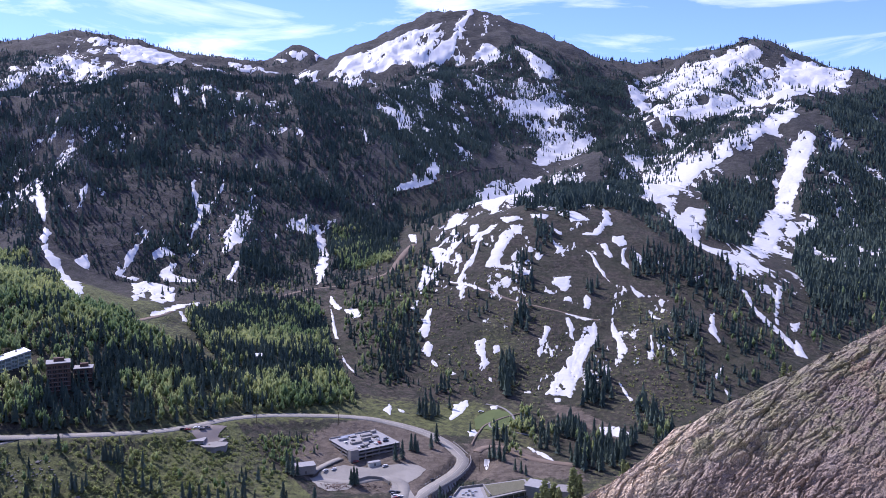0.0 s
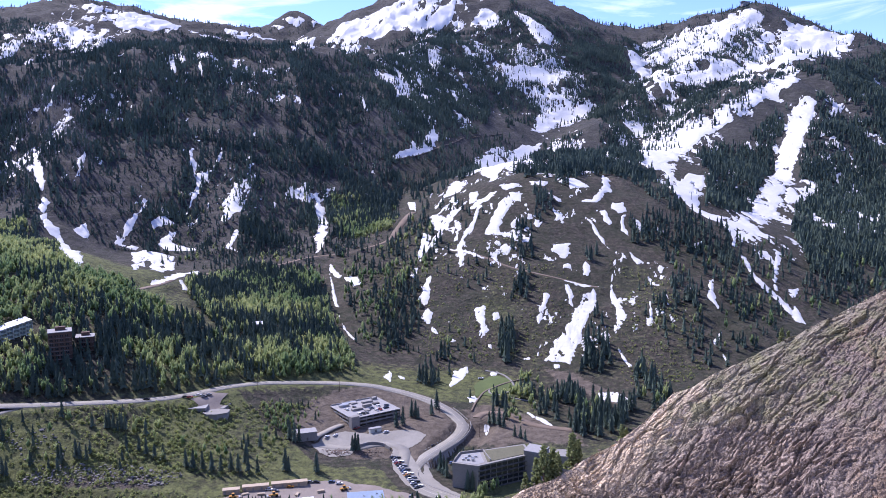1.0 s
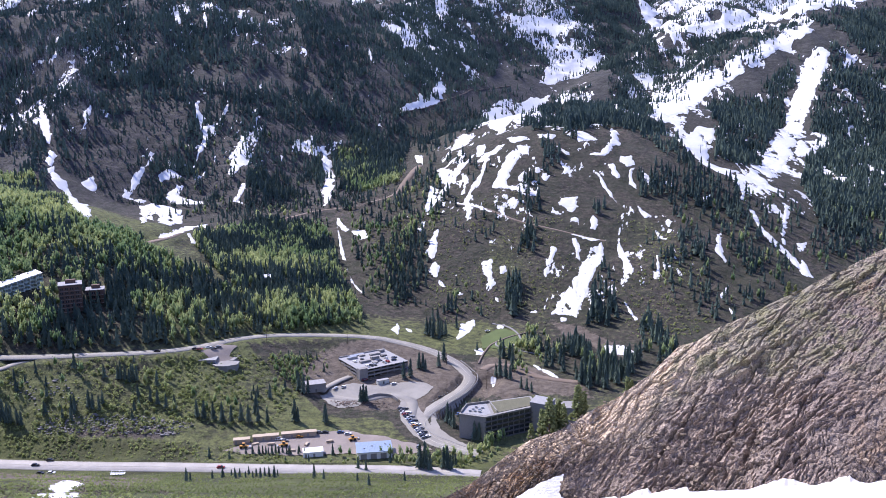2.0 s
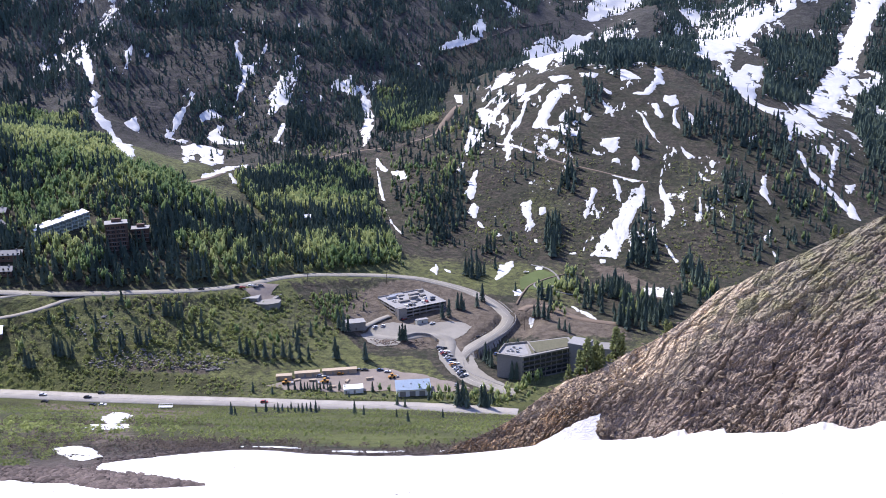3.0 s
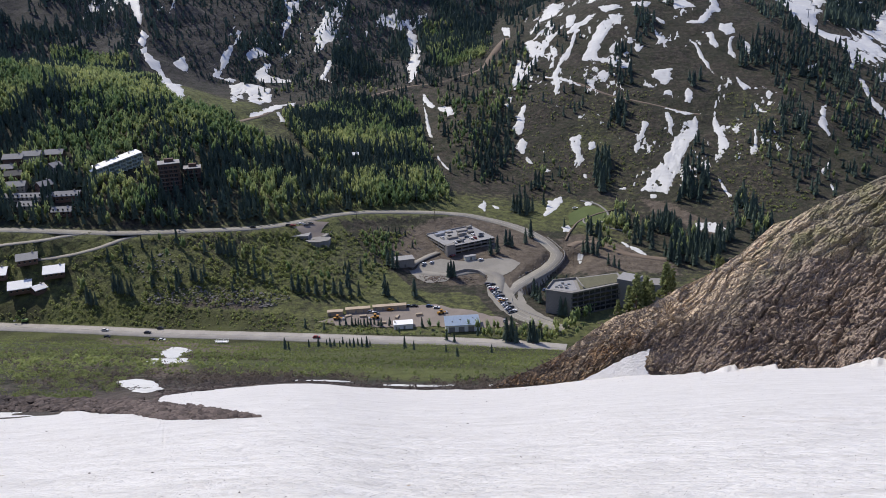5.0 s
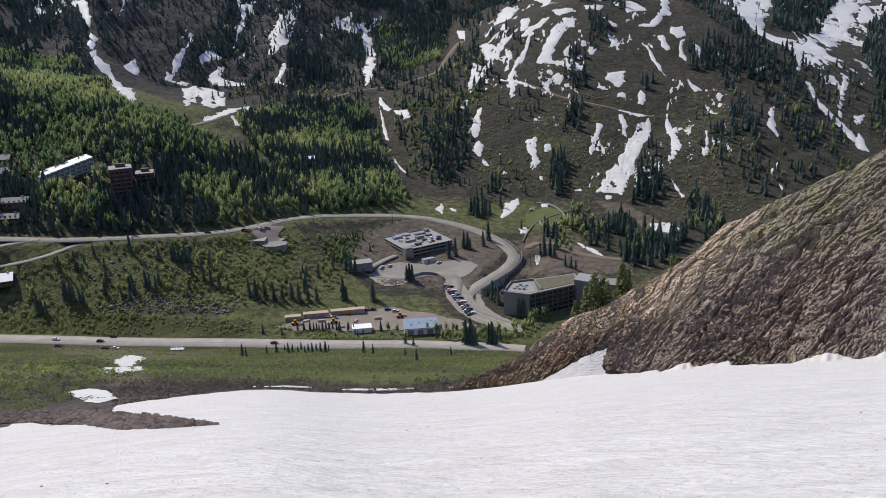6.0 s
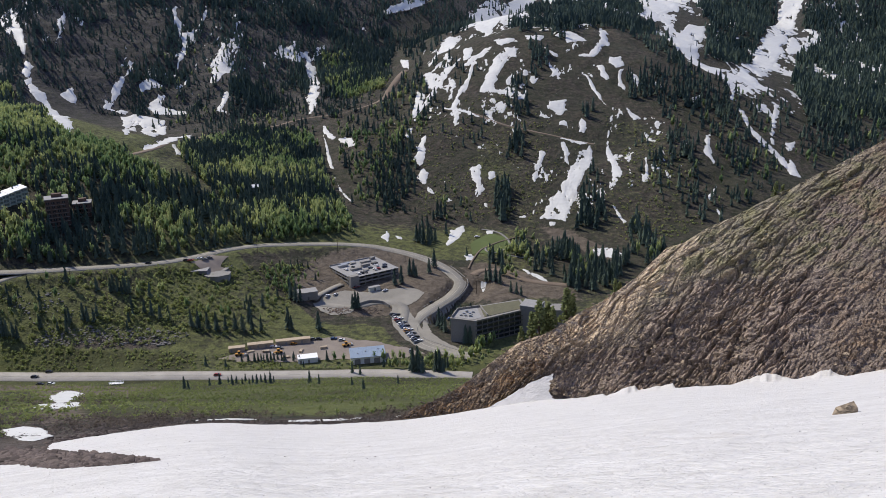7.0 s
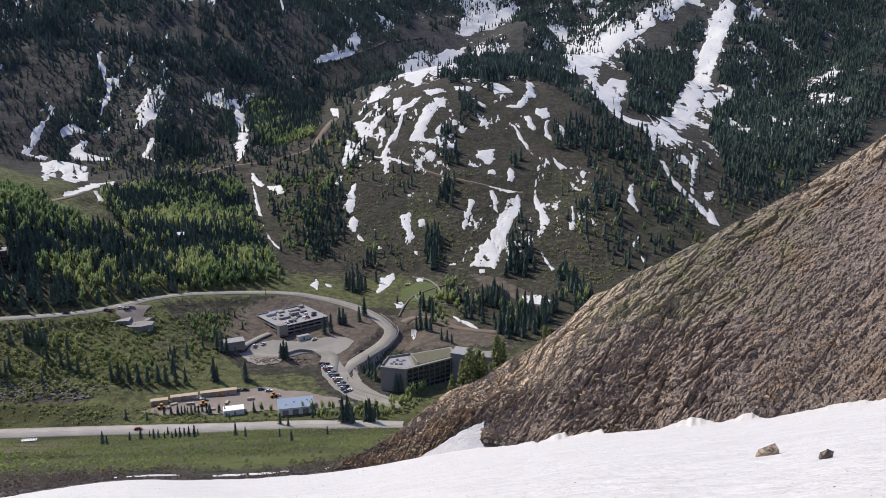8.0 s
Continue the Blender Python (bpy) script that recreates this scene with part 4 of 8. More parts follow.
def rock_material(name, band=True):
    """Weathered, slabby rock: each block a shade of its own, grain and lichen over it."""
    m = Mat(name, 0.93)
    big = m.noise(0.09, 5, 0.6)
    mid = m.noise(0.55, 6, 0.65, (1.0, 1.0, 1.4), 0.3)
    fine = m.noise(4.0, 5, 0.7)
    shade = m.attr("facet") if band else m.random()
    c = m.mix(m.ramp(mid, 0.3, 0.7), (0.15, 0.12, 0.088), (0.295, 0.242, 0.176))
    c = m.mix(m.ramp(big, 0.45, 0.62, 0.0, 0.6), c, (0.195, 0.162, 0.136))
    if band:
        b = m.split(m.attr("band", "Color"))
        grey = m.mix(m.ramp(mid, 0.3, 0.7), (0.162, 0.147, 0.112), (0.3, 0.275, 0.21))
        c = m.mix(m.math("MULTIPLY", m.attr("band", "Alpha"), m.ramp(big, 0.3, 0.6, 0.5, 1.0)), c, grey)
        red = m.mix(m.ramp(mid, 0.3, 0.7), (0.165, 0.132, 0.112), (0.3, 0.246, 0.206))
        c = m.mix(m.math("MULTIPLY", b[2], m.ramp(big, 0.3, 0.55, 0.55, 1.0)), c, red)
        rust = m.mix(m.ramp(mid, 0.3, 0.7), (0.16, 0.1, 0.06), (0.36, 0.24, 0.14))
        c = m.mix(m.math("MULTIPLY", m.attr("rust"), m.ramp(m.noise(0.25, 5, 0.65), 0.4, 0.6)), c, rust)
        pale = m.mix(m.ramp(mid, 0.3, 0.7), (0.36, 0.287, 0.205), (0.58, 0.475, 0.355))
        c = m.mix(m.math("MULTIPLY", b[0], m.ramp(mid, 0.3, 0.6, 0.75, 1.0)), c, pale)
        lichen = m.mix(m.ramp(fine, 0.3, 0.7), (0.15, 0.142, 0.08), (0.24, 0.228, 0.14))
        c = m.mix(m.math("MULTIPLY", b[1], m.ramp(m.noise(0.4, 6, 0.7), 0.44, 0.6)), c, lichen)
    c = m.mix(m.ramp(shade, 0.0, 1.0, 0.0, 0.55), c, m.mix(1.0, c, (2.75, 2.62, 2.45), "MULTIPLY"))
    c = m.mix(m.ramp(m.noise(6.5, 5, 0.75), 0.4, 0.6, 0.0, 0.5), c, m.mix(1.0, c, (0.45, 0.43, 0.42), "MULTIPLY"))
    # fine dark joints between thin tilted slabs
    crack = m.ramp(m.cells(2.4, "DISTANCE_TO_EDGE", (1.3, 0.6, 1.7), 0.9).outputs["Distance"], 0.0, 0.13, 0.5, 1.0)
    c = m.mix(crack, (0.03, 0.024, 0.02), c)
    m.colour(c).bump(m.math("ADD", m.math("MULTIPLY", fine, 0.4), m.math("MULTIPLY", crack, 0.5)), 1.0, 0.16)
    return m.m


ROCK = rock_material("spur_rock")
STONE = rock_material("loose_stone", False)


def build_spur():
    az = np.concatenate([np.arange(-9, 37, 0.058), np.arange(37, 45, 0.4)])
    v = np.concatenate([np.linspace(-0.2, 1.02, 262), np.linspace(1.04, 2.2, 14)])
    vv, aa = np.meshgrid(v, az, indexing="ij")
    foot, top, near, far = spur_lines(aa)
    r = near + (far - near) * vv
    x, y = r * np.sin(np.radians(aa)), r * np.cos(np.radians(aa))
    z, _ = spur_height(x, y)
    u, w = np.radians(aa) * 110, (r - near) * 1.3
    size = smooth(-6, 4, aa)
    n = fbm(u, w, 12, 3, 15)
    # crags of sharp blocks stand out of smoother, stony slopes
    crag = smooth(-0.12, 0.25, fbm(u - 0.6 * w, w * 0.6, 11, 4, 21)) * 0.75 + 0.25
    outcrop = smooth(13, 17, aa + 3 * n) * smooth(25.5, 23, aa - 0.35 * w) * smooth(17, 7, w + 5 * n)
    crag = np.clip(crag * smooth(34, 22, aa + 0.2 * w + 5 * n) + 0.9 * outcrop, 0.42, 1.2)
    loose = 1 - 0.3 * smooth(24, 29, aa + 4 * n) * (1 - outcrop)
    big, tone_a = blocks(u, w, 1.9, 31, 2.3, -42)
    mid, tone_b = blocks(u, w, 0.7, 51, 2.2, -38)
    small, tone_c = blocks(u, w, 0.38, 71, 1.7, -28)
    cleft = np.abs(fbm(u * 0.92 - 0.55 * w, (w * 0.9 + 0.5 * u) * 0.25, 5.5, 4, 48))
    ledge = np.abs(fbm(u * 0.8 + 0.2 * w, w - 0.25 * u, 6.5, 3, 58))
    push = 1.8 * size * fbm(u - 0.5 * w, w * 0.55, 15, 3, 5, 0.5)
    push = push + size * crag * (0.45 * (big - 0.45) - 0.7 * smooth(0.07, 0.0, cleft) - 0.45 * smooth(0.06, 0.0, ledge))
    push = push + (0.35 + 0.65 * size) * (loose * (0.14 + 0.2 * crag) * (mid - 0.45) + (0.13 + 0.13 * crag) * (small - 0.45)) + 0.14 * fbm(u, w, 0.7, 3, 99, 0.7)
    push = push + 0.5 * size * smooth(0.75, 0.95, vv) * (big - 0.4)
    lip = np.interp(aa, [p[0] for p in TONGUE[:6]], [p[1] for p in TONGUE[:6]])
    tongue = smooth(0.1, 0.02, vv - lip) * smooth(0.5, 2.0, aa) * smooth(8.75, 8.35, aa)
    push = push * (1 - tongue) - 0.5 * tongue
    push = push * (0.55 + 0.45 * smooth(1.05, 0.8, vv)) * smooth(-9, -5, aa)
    x, y, z = x - 0.5 * push * np.sin(np.radians(aa)), y - 0.5 * push * np.cos(np.radians(aa)), z + 0.75 * push
    me = mesh_from("rock_slope", np.stack([x, y, z], -1).reshape(-1, 3), grid_faces(len(v), len(az))[:, ::-1], ROCK, True)
    # tan and pinkish crest rock, coloured lighter still to imitate sun on the crest
    pale = smooth(0.5, 0.68, vv + 0.3 * n) * smooth(19, 14, aa + 4 * n) * smooth(0, 5, aa) + smooth(0.86, 0.95, vv + 0.12 * n) * smooth(25, 28, aa) * 0.7
    lichen = smooth(0.35, 0.6, vv + 0.4 * n) * smooth(13, 17, aa) * smooth(33, 27, aa)
    # dark purplish rock low on the face, grey-green rock in its middle, rusty rubble at its low end
    scree = fbm(u, w, 5, 4, 19)
    red = np.maximum(smooth(0.66, 0.42, vv + 0.3 * n) * smooth(26, 20, aa + 4 * n) * smooth(5, 9, aa + 2 * n), outcrop) + smooth(21, 26, aa + 4 * n) * smooth(0.95, 0.8, vv) * smooth(-0.35, 0.1, fbm(u, w, 14, 4, 17))
    grey = smooth(0.25, 0.45, vv + 0.3 * n) * smooth(11, 15, aa + 3 * n) * smooth(28, 23, aa + 3 * n)
    rust = smooth(9, 5, aa + 3 * n) * smooth(-7, -2, aa) + 0.55 * smooth(24, 29, aa + 4 * n) * smooth(-0.05, 0.25, scree)
    col = me.attributes.new("band", "FLOAT_COLOR", "POINT")
    col.data.foreach_set("color", np.clip(np.stack([pale, lichen, red, grey], -1), 0, 1).astype(np.float32).ravel())
    rubble = smooth(21, 26, aa + 4 * n)
    for name, values in (("facet", (0.3 * tone_a * crag + 0.35 * tone_b + 0.45 * tone_c) * (1 - 0.5 * rubble)), ("rust", rust)):
        at = me.attributes.new(name, "FLOAT", "POINT")
        at.data.foreach_set("value", np.clip(values, 0, 1).astype(np.float32).ravel())
    return tagged(new("rock_slope", me), "steep brown slabby rock spur beside the snow", "rock slope", kind="structure")


spur = build_spur()


def rock_mesh(name, seed, material, squash=0.6):
    """One angular stone about a metre across, resting at z = 0."""
    bm = bmesh.new()
    bmesh.ops.create_icosphere(bm, subdivisions=1, radius=0.5)
    rnd = random.Random(seed)
    for p in bm.verts:
        p.co *= rnd.uniform(0.72, 1.25)
        p.co.x *= 1.25
        p.co.z *= squash
    low = min(p.co.z for p in bm.verts)
    for p in bm.verts:
        p.co.z -= low * 0.7
    me = bpy.data.meshes.new(name)
    bm.to_mesh(me)
    bm.free()
    me.materials.append(material)
    return me


def spread(name, templates, places, material, flat=True):
    """Many copies of small shapes joined into one mesh: places are rows of x, y, z, size, turn, and height."""
    vs, fs, ts, base = [], [], [], 0
    places = np.asarray(places, float)
    pick = np.array([int(k) for k in np.floor(value_noise(places[:, 0] * 3.7, places[:, 1] * 3.7, 8) * 997)]) % len(templates)
    for k, (tv, tf) in enumerate(templates):
        rows = places[pick == k]
        if not len(rows):
            continue
        c, s = np.cos(rows[:, 4]), np.sin(rows[:, 4])
        px = (tv[None, :, 0] * c[:, None] - tv[None, :, 1] * s[:, None]) * rows[:, 3:4] + rows[:, 0:1]
        py = (tv[None, :, 0] * s[:, None] + tv[None, :, 1] * c[:, None]) * rows[:, 3:4] + rows[:, 1:2]
        pz = tv[None, :, 2] * rows[:, 5:6] + rows[:, 2:3]
        vs.append(np.stack([px, py, pz], -1).reshape(-1, 3))
        fs.append((tf[None] + (np.arange(len(rows)) * len(tv))[:, None, None]).reshape(-1, 3) + base)
        ts.append(np.repeat(np.clip(0.62 * lattice((rows[:, 0] * 10).astype(np.int64), (rows[:, 1] * 10).astype(np.int64), 5) + 0.19 + 0.8 * fbm(rows[:, 0], rows[:, 1], 55, 2, 6), 0, 1), len(tv)))
        base += len(rows) * len(tv)
    me = mesh_from(name, np.concatenate(vs), np.concatenate(fs), material, flat)
    at = me.attributes.new("tint", "FLOAT", "POINT")
    at.data.foreach_set("value", np.concatenate(ts).astype(np.float32))
    return me


def template(me):
    me.calc_loop_triangles()
    tv = np.array([p.co[:] for p in me.vertices])
    tf = np.array([t.vertices[:] for t in me.loop_triangles])
    return tv, tf


def stone_material():
    m = Mat("dark_stone", 0.95)
    c = m.mix(m.attr("tint"), (0.03, 0.024, 0.022), (0.21, 0.165, 0.145))
    c = m.mix(m.ramp(m.noise(6.0, 5, 0.7), 0.4, 0.65, 0.0, 0.4), c, (0.06, 0.048, 0.043))
    m.colour(c).bump(m.noise(9.0, 4, 0.7), 0.7, 0.06)
    return m.m


DARK_STONE = stone_material()
STONES = [rock_mesh("stone", k, STONE, 0.45 + 0.08 * k) for k in range(5)]
STONE_T = [template(m) for m in STONES]

RUBBLE = Mat("rubble_stone", 0.94)
RUBBLE.colour(RUBBLE.mix(RUBBLE.ramp(RUBBLE.noise(5.0, 5, 0.7), 0.35, 0.65, 0.0, 0.5), RUBBLE.mix(RUBBLE.attr("tint"), (0.09, 0.07, 0.058), (0.2, 0.152, 0.12)), (0.08, 0.062, 0.053)))
RUBBLE = RUBBLE.m

CHIP_T = [(np.array([(0.6, 0, 0), (-0.4, 0.4, 0), (-0.3, -0.4, 0), (0, 0, 0.5)]), np.array([(0, 1, 3), (1, 2, 3), (2, 0, 3)])),
          (np.array([(0.9, 0.1, 0), (-0.7, 0.2, 0), (-0.6, -0.15, 0), (0, 0, 0.3)]), np.array([(0, 1, 3), (1, 2, 3), (2, 0, 3)]))]

# boulders that can be told apart on the spur's foot
rnd = random.Random(4)
for k in range(200):
    az = rnd.uniform(3, 34)
    foot, top, near, far = [float(q) for q in spur_lines(np.array(az))]
    v = rnd.uniform(0.02, 0.6) ** 1.3
    if not bare_rock(az, v):
        continue
    r = near + (far - near) * v
    x, y = r * math.sin(radians(az)), r * math.cos(radians(az))
    ob = new("rock", STONES[k % 5])
    ob.parent = spur
    size = rnd.uniform(0.25, 0.65) * (1.2 - 0.5 * v)
    ob.matrix_basis = pose(x, y, float(spur_height(np.array(x), np.array(y))[0]) + 0.35, rnd.uniform(-35, 10), rnd.uniform(-25, 25), rnd.uniform(0, 360)) @ Matrix.Diagonal((size, size * 0.8, size * 0.9, 1))

# smaller rubble
rows = []
for k in range(4200):
    az, v = rnd.uniform(-7, 9) if k < 1200 else rnd.uniform(4, 38), rnd.random()
    if not bare_rock(az, v):
        continue
    foot, top, near, far = [float(q) for q in spur_lines(np.array(az))]
    r = near + (far - near) * v
    x, y = r * math.sin(radians(az)), r * math.cos(radians(az))
    size = rnd.uniform(0.1, 0.28) * (1.7 if rnd.random() < 0.06 else 1)
    rows.append((x, y, float(spur_height(np.array(x), np.array(y))[0]) + 0.1 + rnd.uniform(-0.2, 0.3), size, rnd.uniform(0, 6.3), size))
ob = new("rubble", spread("rubble", STONE_T, rows, RUBBLE))
ob.parent = spur
tagged(ob, "loose brown rubble on the rock slope", kind="stuff")

# a bar of dark stones that melts out of the snow
rows = []
for k in range(4600):
    az = rnd.uniform(-42, -28) if k < 2600 else rnd.uniform(-30, -21.4)
    near, last = float(np.interp(az, BAR_AZ, BAR_R)), float(np.interp(az, BAR_AZ, BAR_FAR))
    r = near + (last - near) * rnd.random()
    x, y = r * math.sin(radians(az)), r * math.cos(radians(az))
    size = 0.0052 * r * rnd.uniform(0.5, 1.5) * (1.7 if rnd.random() < 0.06 else 1)
    hump = float(np.interp(az, BAR_AZ, BAR_HIGH)) * min(1.0, 1.6 * (r - near) / (last - near)) * rnd.uniform(0.75, 1.0)
    rows.append((x, y, float(near_slope(x, y)) - 0.02 + hump, size, rnd.uniform(0, 6.3), size * rnd.uniform(0.5, 1.0)))
tagged(new("stone_bar", spread("stone_bar", STONE_T, rows, DARK_STONE)), "bar of dark angular stones at the snow's edge", "stones", kind="stuff")

# two lone boulders and small stones that lie on the snow
for x, y, w, h, turn, me in ((11.97, 21.96, 0.85, 0.7, 200, STONES[1]), (11.12, 17.75, 0.42, 0.55, 25, STONES[3]), (-1.83, 9.97, 0.1, 0.1, 60, STONES[2]), (-10.2, 12.6, 0.14, 0.14, 10, STONES[0]), (5.3, 19.4, 0.12, 0.1, 10, STONES[4])):
    ob = new("boulder", me)
    ob.matrix_basis = pose(x, y, float(snow_top(x, y)) - 0.05, 0, 12, turn) @ Matrix.Diagonal((w, w * 0.7, h, 1))
    tagged(ob, "small lichen-spotted boulder lying on the snow", "boulder", "boulders on the snow")
rows = []
for k in range(6500):
    r, az = 4 + 75 * rnd.random() ** 1.6, rnd.uniform(-40, 42)
    x, y = r * math.sin(radians(az)), r * math.cos(radians(az))
    size = rnd.uniform(0.003, 0.014) * (1 + 0.025 * r) * (3.0 if rnd.random() < 0.012 else 1)
    rows.append((x, y, float(snow_top(x, y)), size * 1.5, rnd.uniform(0, 6.3), size))
tagged(new("grit", spread("grit", CHIP_T, rows, DARK_STONE)), "dark grit and twigs scattered over the snow", "grit", kind="stuff")

# loose reddish stones on the bare ground that the snow has left
rows = []
for k in range(1500):
    t, q = rnd.random(), rnd.random()
    x, y = -70 + 30 * t + rnd.uniform(-3, 3), 138 - 12 * t - 34 * q * (1 - 0.3 * t)
    size = rnd.uniform(0.2, 0.6)
    rows.append((x, y, float(land(np.array([x]), np.array([y]))[0]) - 0.05, size, rnd.uniform(0, 6.3), size * 0.7))
while len(rows) < 3600:
    az, beyond = rnd.uniform(-40, 2), abs(rnd.gauss(0, 0.5))
    edge = float(np.interp(az, EDGE_AZ, EDGE_R))
    r = edge * 0.97 + 22 * beyond
    x, y = r * math.sin(radians(az)), r * math.cos(radians(az))
    size = rnd.uniform(0.12, 0.45) * (1.8 if rnd.random() < 0.06 else 1)
    rows.append((x, y, float(land(np.array([x]), np.array([y]))[0]) - 0.05, size, rnd.uniform(0, 6.3), size))
tagged(new("gravel_margin", spread("gravel_margin", STONE_T, rows, DARK_STONE)), "loose reddish brown stones along the melting snow edge", "stones", kind="stuff")


# ---- roads ----
def asphalt_material(name, base):
    m = Mat(name, 0.9)
    fine, broad = m.noise(2.5, 5, 0.7), m.noise(0.09, 4, 0.6)
    c = m.mix(m.ramp(fine, 0.3, 0.7), tuple(q * 0.8 for q in base), tuple(q * 1.2 for q in base))
    c = m.mix(m.ramp(broad, 0.45, 0.65, 0.0, 0.5), c, tuple(q * 1.35 for q in base))
    m.colour(c)
    return m.m


ASPHALT = asphalt_material("old_asphalt", (0.235, 0.22, 0.192))
SANDED = asphalt_material("sanded_asphalt", (0.3, 0.278, 0.252))
DIRT = asphalt_material("dirt", (0.105, 0.084, 0.065))
GRAVEL = asphalt_material("gravel", (0.21, 0.178, 0.152))
PALE_DIRT = asphalt_material("pale_dirt", (0.155, 0.12, 0.092))
LINE_PAINT = plain("road_paint", (0.42, 0.4, 0.33), 0.7)
LAWN_GREEN = asphalt_material("lawn", (0.085, 0.11, 0.038))


def ribbon(name, path, level, half, lift, material, shift=0.0):
    d = np.gradient(path, axis=0)
    d /= np.hypot(d[:, 0], d[:, 1])[:, None] + 1e-9
    side = np.stack([d[:, 1], -d[:, 0]], -1)
    cols = []
    for k in (-1, -0.96, 0.96, 1):
        p = path + side * (k * half + shift)
        cols.append(np.column_stack([p, level + (lift if abs(k) < 1 else lift - 0.6)]))
    v = np.stack(cols, 1).reshape(-1, 3)
    return mesh_from(name, v, grid_faces(len(path), 4)[:, ::-1], material)


ROAD_KIND = [("road", "pale sanded two-lane canyon highway along the valley", SANDED), ("road", "grey bypass road that curves round the car park", ASPHALT),
             ("road", "narrow paved road up to the houses", ASPHALT), ("road", "narrow paved lane to the chalets", ASPHALT),
             ("track", "brown dirt track cut across the slope", PALE_DIRT), ("track", "brown dirt track over the knoll", PALE_DIRT),
             ("track", "bare brown dirt track by the lodge", PALE_DIRT), ("track", "thin dirt track high on the slope", DIRT), ("road", "paved drive round the car park", ASPHALT)]
for k, ((path, width, level), (name, label, mat)) in enumerate(zip(ROAD_LINES, ROAD_KIND)):
    ob = tagged(new(name, ribbon(name, path, level, width / 2, 0.35 + 0.02 * k, mat)), label, "road", kind="structure")
    if k < 2:
        for shift in ((-0.15, 0.15) if k == 0 else (0.0,)):
            line = new("centre_line", ribbon("centre_line", path, level, 0.12, 0.42 + 0.02 * k, LINE_PAINT, shift))
            line.parent = ob
        for shift in (-width / 2 + 0.9, width / 2 - 0.9):
            line = new("edge_line", ribbon("edge_line", path, level, 0.1, 0.42 + 0.02 * k, LINE_PAINT, shift))
            line.parent = ob


def ground_patch(name, poly, material, label, category, lift=0.3, rough=2.5, kind="structure"):
    """A surface of another kind that lies on the ground."""
    edge = ragged(poly, rough, len(name))
    xs, ys = [p[0] for p in edge], [p[1] for p in edge]
    gx, gy = np.meshgrid(np.arange(min(xs), max(xs), 3.0), np.arange(min(ys), max(ys), 3.0))
    gx, gy = gx.ravel(), gy.ravel()
    keep = inside(gx, gy, [tuple(p) for p in edge])
    verts = [Vector(p) for p in edge] + [Vector((a, b)) for a, b in zip(gx[keep], gy[keep])]
    n = len(edge)
    res = geometry.delaunay_2d_cdt(verts, [(i, (i + 1) % n) for i in range(n)], [], 1, 0.01)
    x, y = np.array([v[0] for v in res[0]]), np.array([v[1] for v in res[0]])
    me = bpy.data.meshes.new(name)
    me.from_pydata(np.stack([x, y, land(x, y) + lift], -1).tolist(), [], [list(f) for f in res[2]])
    me.polygons.foreach_set("use_smooth", np.full(len(me.polygons), True))
    me.materials.append(material)
    return tagged(new(name, me), label, category, kind=kind)


ground_patch("yard", [(-140, 478), (-120, 490), (-97, 504), (-68, 508), (-45, 501), (-23, 490), (-12, 479), (-33, 473), (-64, 475), (-92, 472), (-120, 473)], GRAVEL, "bare pinkish gravel yard beside the highway", "yard", 0.35)
ground_patch("car_park", [(-89, 565), (-86, 572), (-71, 583), (-55, 581), (-30, 589), (-18, 587), (-12, 580), (-18, 567), (-26, 559), (-21, 545), (-34, 546), (-36, 559), (-48, 566), (-60, 559), (-63, 546), (-77, 542), (-86, 548), (-93, 561)], ASPHALT, "grey asphalt forecourt below the parking deck", "car park", 0.3, 0.7)
ground_patch("car_park", [(-36, 551), (-21, 545), (-13, 519), (2, 497), (13, 485), (10, 476), (-5, 480), (-14, 493), (-24, 501), (-33, 525)], ASPHALT, "grey asphalt car park beside the road", "car park", 0.33, 0.7)
ground_patch("car_park", [(-13, 538), (-7, 558), (8, 582), (10, 595), (15, 592), (11, 575), (5, 561), (-6, 545), (-10, 527), (-6, 511), (6, 489), (1, 485), (-10, 504), (-13, 521)], ASPHALT, "grey lower drive below the wall of the bend", "drive", 0.31, 0.7)
ground_patch("turnout", [(-185, 584), (-175, 600), (-161, 602), (-165, 592), (-157, 588), (-158, 580), (-170, 576), (-179, 582)], GRAVEL, "round grey turnout with parked cars beside the bypass", "turnout", 0.4)
ground_patch("lawn", [(24, 677), (32, 693), (47, 700), (58, 692), (60, 673), (44, 659), (28, 658)], LAWN_GREEN, "bright green mown lawn with a winding path", "lawn", 0.4)


# ---- buildings ----
CONCRETE = plain("concrete", (0.25, 0.238, 0.22), 0.9, 0, 0.2, 0.6)
PALE_WALL = plain("pale_wall", (0.5, 0.52, 0.48), 0.85, 0, 0.15)
BROWN_WALL = plain("brown_wall", (0.12, 0.078, 0.062), 0.85, 0, 0.25)
GREY_WALL = plain("grey_wall", (0.26, 0.25, 0.24), 0.85, 0, 0.2)
WHITE_ROOF = plain("white_roof", (0.78, 0.78, 0.77), 0.6, 0, 0.08)
GREY_ROOF = plain("grey_roof", (0.29, 0.285, 0.28), 0.8, 0, 0.2)
DARK_ROOF = plain("dark_roof", (0.12, 0.115, 0.11), 0.8, 0, 0.25)
BLUE_ROOF = plain("blue_metal_roof", (0.27, 0.33, 0.4), 0.45, 0.3, 0.08)
GRASS_ROOF = plain("sod_roof", (0.135, 0.13, 0.085), 0.95, 0, 0.3)
TEAL_WALL = plain("pale_teal_railing", (0.33, 0.4, 0.37), 0.8, 0, 0.15)
TAN_WALL = plain("tan_siding", (0.42, 0.34, 0.25), 0.85, 0, 0.2)
GLASS = Mat("dark_glass", 0.12)
